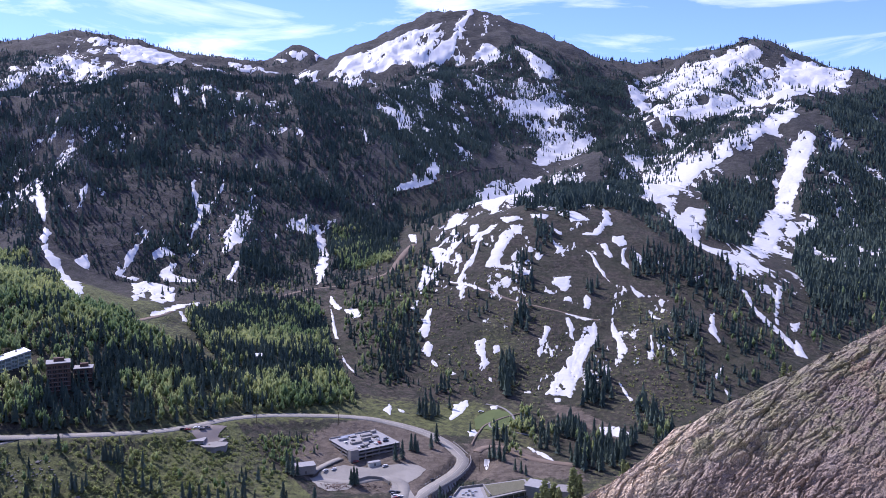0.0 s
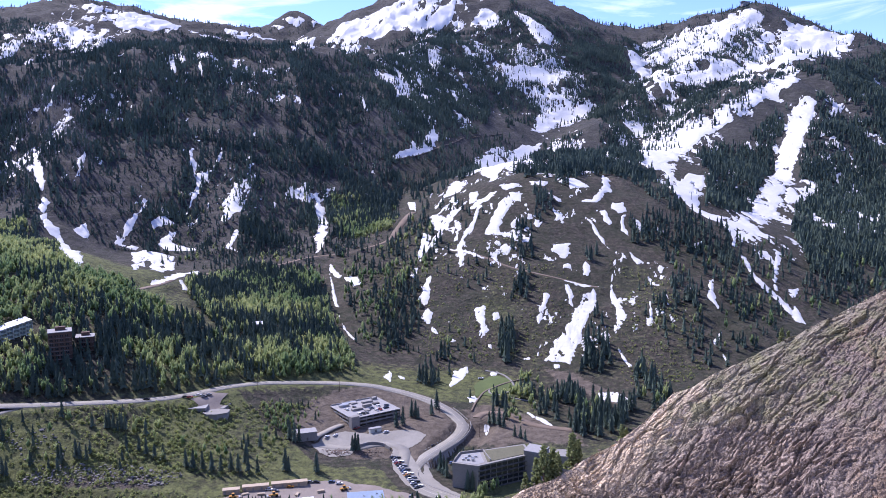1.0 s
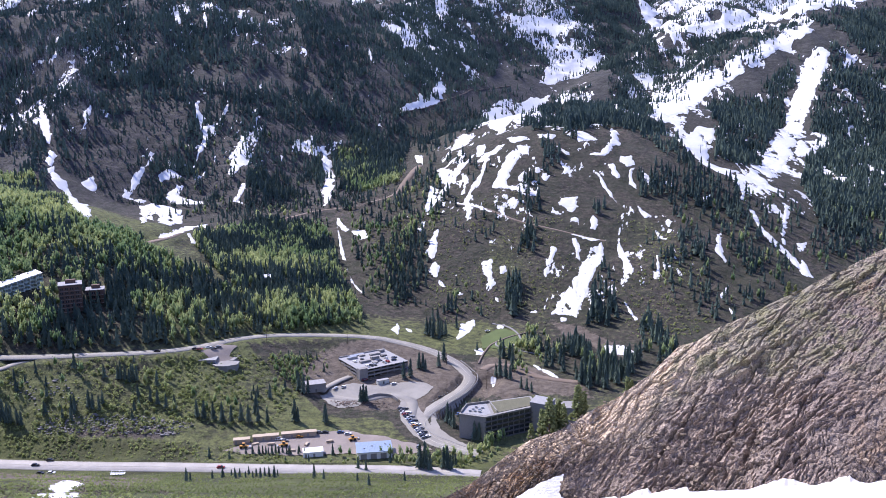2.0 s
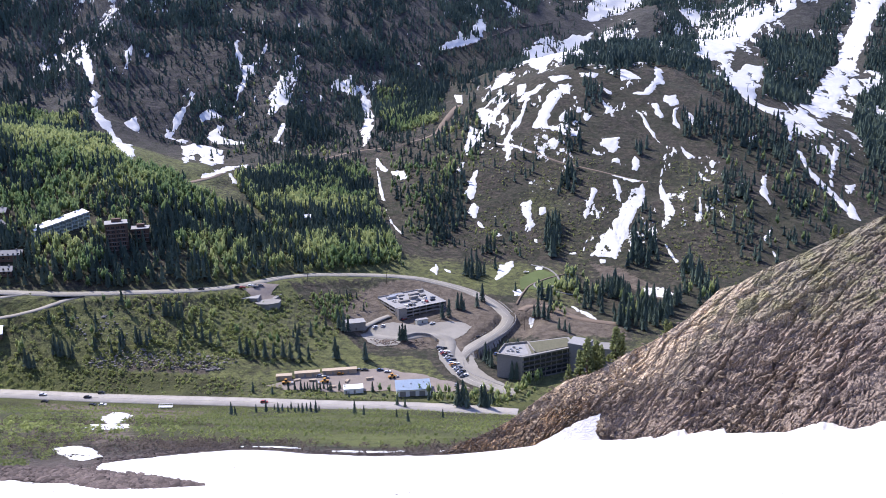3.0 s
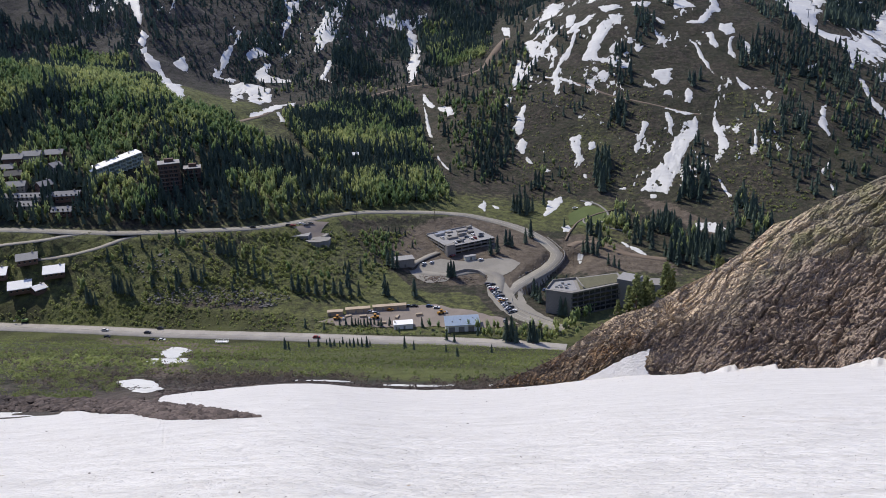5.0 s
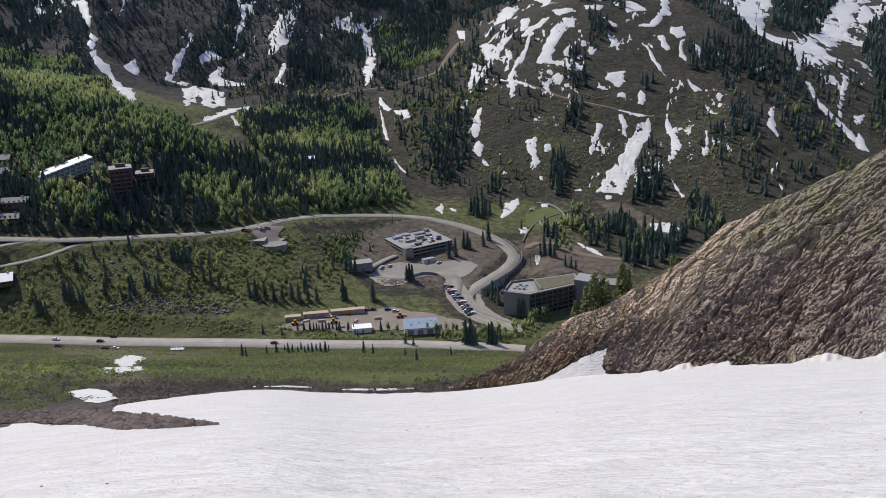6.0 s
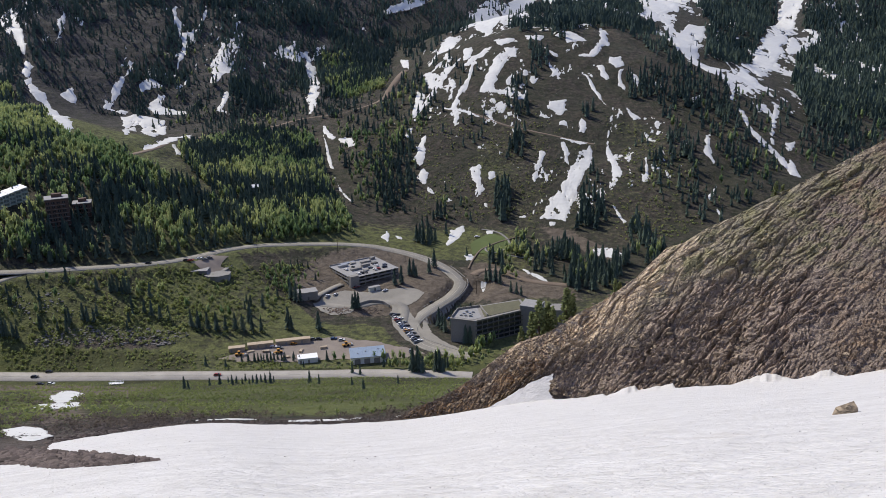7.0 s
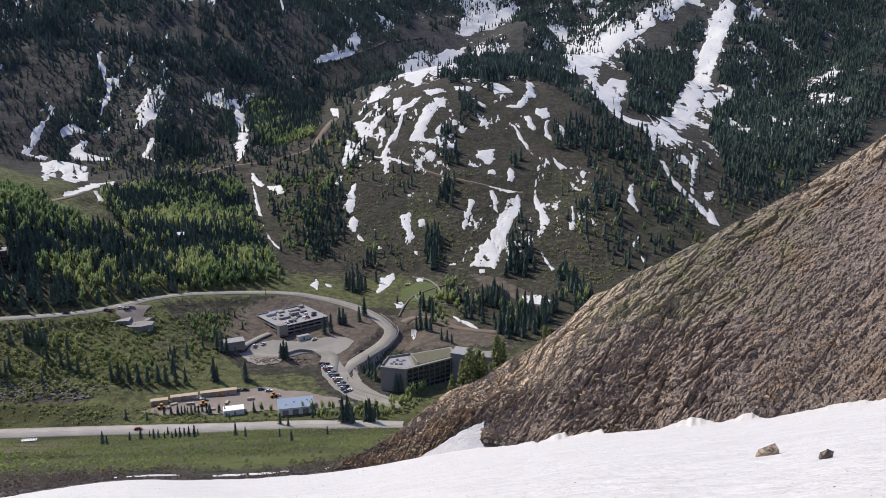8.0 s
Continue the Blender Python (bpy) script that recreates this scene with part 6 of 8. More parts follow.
def aspen_shape(seed):
    """A slim aspen of height 1: a few upright leaf masses on a thin stem, loose sprays standing out of them."""
    rnd = random.Random(seed)
    v, f = [], []
    for k in range(4):
        a, q = rnd.uniform(0, 6.3), (0.02 if k == 0 else rnd.uniform(0.05, 0.1))
        cx, cy = math.cos(a) * q, math.sin(a) * q
        low, high = (0.22, 0.97) if k == 0 else (rnd.uniform(0.16, 0.36), rnd.uniform(0.6, 0.88))
        w = rnd.uniform(0.075, 0.11)
        c = len(v)
        v += [(cx + rnd.uniform(-0.02, 0.02), cy + rnd.uniform(-0.02, 0.02), high), (cx, cy, low)]
        turn = rnd.uniform(0, 6)
        for s in range(5):
            t, g = turn + s * 1.2566, w * rnd.uniform(0.7, 1.3)
            v.append((cx + g * math.cos(t), cy + g * math.sin(t), low + (high - low) * rnd.uniform(0.28, 0.6)))
        for s in range(5):
            f += [(c, c + 2 + s, c + 2 + (s + 1) % 5), (c + 1, c + 2 + (s + 1) % 5, c + 2 + s)]
    for k in range(16):
        a, z = rnd.uniform(0, 6.3), rnd.uniform(0.2, 0.92)
        q = 0.17 * math.sin(math.pi * min(0.95, 0.25 + 0.72 * (z - 0.2))) * rnd.uniform(0.6, 1.2)
        p = Vector((math.cos(a) * q, math.sin(a) * q, z))
        c = len(v)
        side = Vector((rnd.uniform(-1, 1), rnd.uniform(-1, 1), rnd.uniform(-0.5, 0.5))).normalized()
        v += [tuple(p + Vector((0, 0, rnd.uniform(0.06, 0.12)))), tuple(p - side * 0.04 - Vector((0, 0, 0.03))), tuple(p + side * 0.045 - Vector((0, 0, 0.02)))]
        f.append((c, c + 1, c + 2))
    c = len(v)
    v += [(0.012, 0, 0), (-0.006, 0.01, 0), (-0.006, -0.01, 0), (0, 0, 0.8)]
    f += [(c, c + 1, c + 3), (c + 1, c + 2, c + 3), (c + 2, c, c + 3)]
    return np.array(v, float), np.array(f, int)


def bare_aspen_shape(seed):
    """A leafless aspen of height 1: a pale stem and a fan of thin rising limbs."""
    rnd = random.Random(seed)
    v, f = [(0.02, 0, 0), (-0.01, 0.017, 0), (-0.01, -0.017, 0), (0, 0, 0.95)], [(0, 1, 3), (1, 2, 3), (2, 0, 3)]
    for k in range(9):
        z, a = rnd.uniform(0.25, 0.75), rnd.uniform(0, 6.3)
        c = len(v)
        tip = (math.cos(a) * 0.15, math.sin(a) * 0.15, z + rnd.uniform(0.15, 0.3))
        v += [(0, 0, z), (0.015 * math.sin(a), -0.015 * math.cos(a), z + 0.05), tip]
        f.append((c, c + 1, c + 2))
    return np.array(v, float), np.array(f, int)


LAST_FIRS = [fir_shape(k, 2, 2) for k in range(6)]
FAR_FIRS = [fir_shape(k, 3, 3) for k in range(6)]
MID_FIRS = [fir_shape(20 + k, 5, 3) for k in range(6)]
BARE_T = [bare_aspen_shape(50 + k) for k in range(4)]
ASPENS_T = [aspen_shape(40 + k) for k in range(8)]
BUSHES_T = [clump_shape(60 + k, 22, 0.85, 0.05, 0.26) for k in range(5)]
FINE_T = [clump_shape(80 + k, 46, 0.95, 0.03, 0.13) for k in range(4)]

firs, aspens = [], []
wood_rnd = np.random.RandomState(12)
CLEAR = [(-52, 606, 30), (-40, 622, 22), (25, 506, 20), (48, 512, 22), (-46, 475, 16), (-340, 610, 12), (-328, 620, 14), (-316, 634, 13), (-288, 608, 10), (-277, 626, 8),
         (-419, 614, 8), (-406, 619, 8), (-393, 629, 8), (-386, 614, 6), (-421, 606, 6), (-412, 599, 7), (-400, 582, 8), (-378, 583, 6), (-384, 571, 11), (-354, 574, 10), (-378, 560, 8), (-350, 557, 8),
         (-331, 502, 11), (-351, 490, 12), (-353, 507, 9), (-372, 498, 10), (-338, 490, 7), (-378, 486, 10), (-169, 738, 8), (-85, 480, 10), (-110, 494, 14)]


OPEN_GROUND = [
    [(-140, 478), (-120, 490), (-97, 504), (-68, 508), (-45, 501), (-23, 490), (-12, 479), (-33, 473), (-64, 475), (-92, 472), (-120, 473)],
    [(-89, 565), (-86, 572), (-71, 583), (-55, 581), (-30, 589), (-18, 587), (-12, 580), (-18, 567), (-26, 559), (-21, 545), (-34, 546), (-36, 559), (-48, 566), (-60, 559), (-63, 546), (-77, 542), (-86, 548), (-93, 561)],
    [(-36, 551), (-21, 545), (-13, 519), (2, 497), (13, 485), (10, 476), (-5, 480), (-14, 493), (-24, 501), (-33, 525)],
    [(-13, 538), (-7, 558), (8, 582), (10, 595), (15, 592), (11, 575), (5, 561), (-6, 545), (-10, 527), (-6, 511), (6, 489), (1, 485), (-10, 504), (-13, 521)],
    [(-185, 584), (-175, 600), (-161, 602), (-165, 592), (-157, 588), (-158, 580), (-170, 576), (-179, 582)],
    [(24, 677), (32, 693), (47, 700), (58, 692), (60, 673), (44, 659), (28, 658)],
]


def clear_of_things(x, y):
    ok = np.ones(x.shape, bool)
    for path, width, _ in ROAD_LINES:
        q = path[::3]
        near = (x > q[:, 0].min() - 12) & (x < q[:, 0].max() + 12) & (y > q[:, 1].min() - 12) & (y < q[:, 1].max() + 12)
        if near.any():
            ok[near] &= line_distance(x[near], y[near], [tuple(p) for p in q]) > width / 2 + 2.5
    for cx, cy, r in CLEAR:
        ok &= np.hypot(x - cx, y - cy) > r
    for poly in OPEN_GROUND:
        ok &= ~inside(x, y, poly)
    for poly in (CLIFF_A, CLIFF_B):
        ok &= ~(inside(x, y, poly) & (lattice((x * 10).astype(np.int64), (y * 10).astype(np.int64), 45) > 0.3))
    for poly in (SITE_SOIL, BEND_SOIL, RUN_SOIL, GULLY_SOIL, BANK_SOIL):
        ok &= ~(inside(x, y, poly) & (lattice((x * 10).astype(np.int64), (y * 10).astype(np.int64), 44) > 0.1))
    return ok


def off_snow(x, y, keep):
    ok = np.ones(x.shape, bool)
    for poly in SNOW_LINES:
        px, py = [p[0] for p in poly], [p[1] for p in poly]
        near = (x > min(px)) & (x < max(px)) & (y > min(py)) & (y < max(py))
        if near.any():
            ok[near] &= ~inside(x[near], y[near], poly)
    thicket = (fbm(x, y * 0.5, 150, 4, 37) > 0.24) & (np.hypot(x, y) > 1500)
    return ok | thicket | (wood_rnd.rand(*x.shape) < keep)


def scatter(poly, per_hectare, patchy=0.5, seed=90, grain=60, sign=1):
    a = np.asarray(poly, float)
    x0, y0, x1, y1 = a[:, 0].min(), a[:, 1].min(), a[:, 0].max(), a[:, 1].max()
    n = int((x1 - x0) * (y1 - y0) / 1e4 * per_hectare * 1.6) + 1
    x, y = wood_rnd.uniform(x0, x1, n), wood_rnd.uniform(y0, y1, n)
    ok = inside(x, y, [tuple(p) for p in poly])
    x, y = x[ok], y[ok]
    dense_here = 0.62 + sign * patchy * 1.6 * fbm(x, y, grain, 3, seed)
    ok = wood_rnd.rand(len(x)) < dense_here
    x, y = x[ok], y[ok]
    ok = clear_of_things(x, y) & off_snow(x, y, 0.05 + 0.1 * smooth(1300, 2000, np.hypot(x, y)))
    return x[ok], y[ok]


def wood(conifers, broadleaf, low, high, poly):
    """A stretch of wood: its firs and aspens."""
    for per, store, k in ((conifers, firs, 1.05), (broadleaf, aspens, 0.8)):
        if per:
            cx, cy = np.mean(poly, 0)
            close = math.hypot(cx, cy) < 1000 and cx < -60
            floor = 480 < cy < 560
            more = (1.0 if floor else 1.75 if close else 0.9 if math.hypot(cx, cy) < 1200 else 1.25) if store is firs else (0.25 if floor else 2.1 if close else 0.35 if cx > 200 else 1.2)
            x, y = scatter(poly, per * more, 1.15 if close else 0.75, 90, 45, 1 if store is firs else -1)
            k = k * (1 - 0.12 * smooth(1150, 850, np.hypot(x, y))) if store is firs else k
            h = wood_rnd.uniform(low, high, len(x)) * k * (0.55 + 0.45 * wood_rnd.rand(len(x)) ** 0.5) * 1.2
            z = land(x, y) - 0.3
            store += list(zip(x, y, z, h))


# woods: conifers and aspens a hectare, least and most height, and the outline in plan
wood(140, 0, 8, 15, [(-899, 1425), (-805, 1522), (-701, 1589), (-1225, 3763), (-941, 4067), (-303, 2005), (-135, 2389), (12, 2874), (123, 2762), (161, 2479), (106, 2054), (19, 1768), (-91, 1585), (-177, 1586), (-225, 1476), (-291, 1510), (-364, 1471), (-466, 1416), (-561, 1366), (-670, 1362), (-818, 1290)])
wood(85, 0, 9, 16, [(-818, 1290), (-670, 1362), (-561, 1366), (-466, 1416), (-364, 1471), (-291, 1510), (-225, 1476), (-177, 1586), (-90, 1565), (-82, 1432), (-68, 1051), (-177, 1151), (-251, 1094), (-350, 1204), (-516, 1101), (-602, 1123), (-750, 1175)])
wood(80, 0, 10, 17, [(-225, 1476), (-91, 1585), (-62, 1417), (-66, 1151), (-138, 1398), (-183, 1381)])
wood(40, 420, 8, 13, [(-181, 1353), (-137, 1387), (-75, 1162), (-67, 1054), (-122, 1087), (-160, 1214)])
wood(150, 0, 8, 14, [(167, 3190), (256, 3285), (461, 3174), (638, 3204), (875, 3202), (667, 3035), (569, 2708), (477, 2550), (338, 2542), (170, 2162), (159, 2446), (119, 2669)])
wood(130, 0, 8, 14, [(-192, 3039), (34, 3197), (161, 3148), (139, 2719), (132, 2258), (-5, 1884), (-94, 1650), (-120, 1893)])
wood(80, 0, 9, 15, [(393, 2096), (581, 2344), (761, 2523), (805, 2181), (907, 2216), (706, 2020), (571, 1929), (402, 1615), (374, 1994)])
wood(95, 0, 9, 16, [(104, 1319), (244, 2033), (283, 1507), (380, 1614), (377, 1451), (274, 1094), (249, 1157), (167, 1135), (110, 1104)])
wood(60, 0, 9, 15, [(-91, 1585), (19, 1768), (104, 2017), (215, 2167), (153, 1932), (49, 1292), (5, 1189), (-35, 1173), (-74, 1467)])
wood(190, 0, 10, 17, [(987, 2197), (1280, 2424), (1400, 2262), (743, 1181), (505, 943), (448, 907), (415, 917), (467, 1105), (601, 1404), (699, 1561), (728, 1706), (860, 1934)])
wood(170, 0, 10, 17, [(562, 1851), (664, 1893), (782, 1969), (787, 1912), (714, 1805), (691, 1723), (547, 1440), (405, 1123), (364, 1116), (460, 1446)])
wood(140, 10, 10, 17, [(300, 1139), (313, 1025), (350, 1008), (324, 913), (329, 841), (283, 762), (293, 856), (269, 874), (275, 962)])
wood(110, 30, 9, 15, [(264, 921), (281, 876), (247, 773), (260, 724), (243, 690), (218, 703), (223, 775), (230, 841)])
wood(110, 30, 9, 16, [(447, 1005), (660, 1178), (494, 875), (367, 808), (378, 860)])
wood(60, 30, 9, 15, [(338, 973), (421, 993), (367, 835), (302, 730), (257, 715), (281, 803)])
wood(330, 0, 11, 18, [(149, 810), (159, 771), (146, 696), (120, 702), (133, 758)])
wood(260, 20, 11, 18, [(168, 720), (177, 695), (189, 642), (169, 609), (157, 650)])
wood(330, 30, 11, 19, [(57, 671), (80, 654), (121, 676), (152, 630), (133, 581), (92, 581), (64, 625)])
wood(60, 260, 9, 14, [(56, 688), (79, 702), (83, 660), (66, 644), (55, 656)])
wood(330, 0, 11, 18, [(53, 780), (69, 787), (65, 724), (51, 719)])
wood(380, 0, 11, 18, [(-20, 736), (6, 739), (8, 700), (-16, 690)])
wood(260, 0, 10, 16, [(81, 980), (106, 988), (101, 902), (76, 911)])
wood(260, 0, 10, 16, [(80, 885), (94, 873), (86, 820), (69, 828)])
wood(260, 0, 10, 16, [(160, 937), (175, 925), (165, 878), (153, 882)])
wood(260, 0, 10, 16, [(180, 1332), (237, 1347), (176, 1081), (149, 1089)])
wood(220, 0, 10, 16, [(114, 1065), (142, 1064), (138, 1005), (113, 990)])
wood(200, 0, 10, 15, [(226, 1013), (251, 999), (236, 940), (217, 940)])
wood(28, 0, 8, 14, [(-19, 1135), (48, 1057), (76, 958), (45, 863), (3, 805), (-20, 874), (-30, 999)])
wood(100, 40, 9, 15, [(-128, 956), (-61, 942), (-25, 876), (-24, 810), (-41, 738), (-61, 733), (-90, 798)])
wood(90, 40, 9, 15, [(-68, 1051), (-26, 1110), (-3, 947), (-14, 871), (-54, 930)])
wood(230, 250, 9, 16, [(-259, 809), (-246, 1040), (-149, 967), (-121, 859), (-82, 724), (-69, 685), (-139, 654), (-162, 659), (-188, 705), (-227, 756)])
wood(60, 170, 8, 13, [(-170, 672), (-136, 688), (-105, 670), (-160, 629)])
wood(60, 0, 8, 14, [(-2574, 3896), (-1718, 3254), (-1402, 3569), (-941, 4067), (-381, 1590), (-413, 1434), (-466, 1416), (-561, 1366), (-670, 1362), (-848, 1269)])
wood(110, 0, 8, 14, [(-466, 1416), (-225, 1476), (-92, 1431), (-68, 1051), (-177, 1151), (-251, 1094), (-350, 1204), (-413, 1248)])
wood(120, 240, 9, 16, [(-580, 773), (-512, 812), (-417, 791), (-367, 767), (-326, 746), (-274, 731), (-241, 725), (-367, 718), (-442, 728), (-539, 707)])
wood(150, 0, 9, 16, [(-884, 1213), (-570, 1179), (-505, 1036), (-417, 791), (-512, 812), (-580, 773)])
wood(110, 20, 7, 13, [(-463, 1221), (-225, 1362), (-70, 1175), (-45, 954), (-123, 948), (-180, 1016), (-286, 1067), (-369, 1043)])
wood(140, 30, 8, 14, [(-199, 1003), (-123, 948), (-84, 815), (-61, 722), (-81, 669), (-114, 737), (-156, 868)])
wood(150, 10, 9, 15, [(244, 1029), (277, 1020), (290, 905), (240, 759), (243, 848), (239, 926)])
wood(60, 60, 8, 14, [(300, 959), (346, 919), (357, 810), (272, 716), (261, 760)])
wood(60, 90, 7, 12, [(-138, 1398), (-71, 1236), (-45, 1031), (-68, 1051), (-116, 1176)])
wood(60, 40, 7, 12, [(-90, 906), (-40, 905), (-13, 807), (-23, 738), (-48, 737), (-74, 797)])
wood(110, 0, 5, 10, [(-550, 1161), (-394, 1270), (-263, 1147), (-166, 1077), (-149, 967), (-267, 958), (-303, 970), (-399, 1087), (-465, 1067)])
wood(150, 170, 9, 16, [(-539, 707), (-442, 728), (-367, 718), (-287, 738), (-241, 725), (-189, 701), (-155, 670), (-174, 618), (-204, 595), (-270, 561), (-350, 547), (-430, 535)])
wood(60, 330, 8, 13, [(-690, 1141), (-519, 1046), (-338, 761), (-288, 767), (-295, 731), (-446, 733)])
wood(70, 0, 9, 15, [(-2290, 3858), (-1891, 3838), (-1597, 3634), (-1405, 3577), (-1231, 4033), (-1026, 4193), (-486, 3226), (-998, 4078), (-1232, 3784), (-713, 1617), (-816, 1542), (-1810, 3035)])
wood(60, 0, 9, 14, [(263, 3382), (428, 3256), (653, 3281), (897, 3207), (875, 3202), (644, 3234), (367, 3100), (266, 3284)])
wood(45, 0, 9, 15, [(-455, 3156), (-295, 3041), (-111, 3059), (34, 3190), (139, 3136), (31, 2873), (-169, 2979), (-262, 2115)])
wood(45, 0, 8, 13, [(780, 3165), (917, 2922), (1052, 2861), (840, 2277), (767, 2545), (663, 2610)])
wood(60, 0, 9, 14, [(1131, 3085), (1136, 2986), (1052, 2861), (950, 2787), (1054, 2980)])
wood(55, 20, 8, 14, [(-13, 788), (25, 782), (33, 726), (3, 707), (-18, 748)])
wood(70, 30, 8, 14, [(204, 856), (228, 834), (219, 760), (196, 711), (189, 764)])
wood(30, 110, 6, 12, [(-314, 525), (-279, 540), (-218, 558), (-192, 551), (-106, 582), (-120, 524), (-170, 502), (-240, 501), (-284, 489), (-316, 500)])
wood(35, 70, 6, 12, [(-290, 506), (-248, 536), (-213, 541), (-171, 536), (-120, 524), (-117, 506), (-185, 500), (-245, 493)])
wood(45, 160, 5, 9, [(-136, 608), (-95, 630), (-90, 596), (-107, 567), (-130, 574)])
wood(110, 140, 6, 10, [(-59, 470), (4, 472), (22, 485), (31, 472), (4, 439), (-57, 446)])
wood(60, 30, 4, 8, [(-136, 458), (-105, 464), (-59, 466), (-57, 446), (-134, 450)])
wood(330, 80, 10, 17, [(41, 654), (61, 618), (47, 601), (37, 601), (38, 623)])
wood(330, 0, 9, 16, [(53, 522), (18, 498), (4, 521), (8, 555), (20, 537), (33, 507)])


# the bowl under the snowy summit and the ridges round it
wood(140, 0, 9, 16, [(600, 1843), (711, 1918), (834, 2016), (753, 1866), (662, 1698), (516, 1382), (353, 1107), (474, 1476)])
wood(130, 0, 9, 16, [(825, 1839), (935, 2012), (924, 1902), (935, 1755), (725, 1352), (613, 1344), (681, 1593), (776, 1767)])
wood(170, 0, 9, 16, [(931, 2222), (1006, 2241), (1281, 2451), (1160, 2199), (986, 1853), (982, 1997), (937, 2097)])
wood(130, 0, 9, 16, [(682, 2486), (828, 2574), (855, 2319), (678, 2060), (592, 2097), (599, 2352)])
wood(120, 0, 9, 16, [(406, 2053), (505, 2150), (384, 1583), (380, 1462), (306, 1036), (272, 1057), (284, 1408)])
wood(150, 0, 9, 16, [(442, 3040), (658, 3092), (669, 2864), (530, 2077), (418, 2079), (428, 2683)])
wood(45, 0, 8, 14, [(578, 3060), (750, 3329), (902, 3238), (1018, 3198), (1142, 3248), (1182, 3125), (1179, 3031), (1088, 2893), (1167, 2822), (1325, 2880), (1368, 2850), (1320, 2825), (1242, 2820), (936, 2299), (871, 2329), (910, 2621), (803, 2557), (729, 2509), (703, 2637), (720, 3006)])
wood(90, 0, 8, 14, [(627, 2901), (699, 2621), (731, 2326), (681, 2118), (597, 2022), (621, 2261), (654, 2446)])
wood(70, 0, 9, 15, [(389, 1607), (519, 2090), (576, 2095), (626, 2030), (707, 2068), (806, 2150), (918, 2271), (945, 2208), (911, 2196), (807, 2113), (764, 2016), (679, 1983), (631, 1956), (535, 1893), (422, 1568)])
wood(60, 0, 9, 15, [(249, 2279), (305, 2563), (374, 2558), (453, 2621), (482, 2584), (446, 2480), (372, 2428)])
wood(110, 0, 9, 15, [(255, 2135), (349, 2095), (392, 1666), (375, 1550), (263, 1401), (206, 1400)])
wood(170, 0, 9, 16, [(1229, 2174), (1376, 2166), (1196, 1868), (970, 1501), (855, 1309), (785, 1238), (784, 1318), (1037, 1788)])
# firs along the skylines
for crest, reach, per in ((HIGH_PEAK[5:], 90, 0.3), (HIGH_PEAK[:3], 60, 0.08), (FAR_HILLS, 130, 0.2), (EAST_SPUR, 60, 0.12), (WEST_FACE, 40, 0.1)):
    for (ax, ay, _), (bx, by, _) in zip(crest, crest[1:]):
        n = int(math.hypot(bx - ax, by - ay) * per)
        t = wood_rnd.rand(n)
        x, y = ax + (bx - ax) * t + wood_rnd.uniform(-reach, reach, n), ay + (by - ay) * t - wood_rnd.uniform(-10, reach, n)
        firs += list(zip(x, y, land(x, y) - 0.3, wood_rnd.uniform(9, 20, n)))
# single firs: x, y and height
LONE_FIRS = []
LONE_FIRS += [(-35, 594, 13), (-30, 597, 14), (-24, 612, 13), (-21, 611, 13), (-19, 609, 9), (-9, 617, 12), (-5, 629, 15), (-61, 552, 13), (-63, 552, 11), (-59, 552, 12), (-83, 521, 12), (38, 608, 16), (42, 601, 14), (45, 597, 11), (35, 610, 10), (52, 581, 9), (56, 578, 9), (59, 574, 8)]
LONE_FIRS += [(-2, 523, 14), (0, 519, 11), (2, 515, 12), (15, 494, 13), (18, 494, 12), (22, 498, 12), (29, 503, 13), (37, 508, 12), (42, 517, 11), (-18, 450, 15), (-15, 450, 16), (-12, 447, 11), (-4, 450, 13), (-2, 449, 14), (0, 448, 9), (22, 655, 8), (-54, 451, 7), (-49, 448, 6)]
LONE_FIRS += [(-20, 685, 15), (-17, 683, 16), (-14, 686, 16), (-10, 688, 15), (-7, 685, 13), (-4, 688, 12), (-15, 679, 12), (-9, 677, 12), (-224, 536, 13), (-221, 536, 11), (-217, 537, 12), (-214, 538, 11), (-218, 535, 9), (-103, 518, 15), (-101, 518, 10), (-83, 518, 13), (-108, 561, 13), (-104, 558, 14), (-101, 559, 11)]
LONE_FIRS += [(-125, 474, 5), (-121, 474, 5), (-117, 474, 6), (-113, 475, 5), (-109, 474, 6), (-105, 475, 5), (-100, 474, 5), (-98, 474, 6), (-93, 474, 5), (-89, 473, 5), (-166, 512, 12), (-161, 511, 13), (-155, 511, 12), (-149, 510, 13), (-143, 510, 11), (-137, 512, 12), (-132, 511, 12), (-126, 512, 11), (-120, 512, 10)]
LONE_FIRS += [(-284, 495, 14), (-280, 493, 13), (-278, 493, 12), (-274, 493, 11), (-271, 492, 10), (-285, 494, 9), (-299, 485, 13), (-296, 484, 11), (-293, 484, 9), (-226, 536, 10), (-245, 506, 10), (-243, 506, 11), (-235, 509, 12), (-232, 508, 11), (-228, 508, 10), (-264, 513, 8), (-208, 523, 9), (-199, 521, 10), (-194, 520, 11), (-188, 518, 10), (-182, 517, 11)]
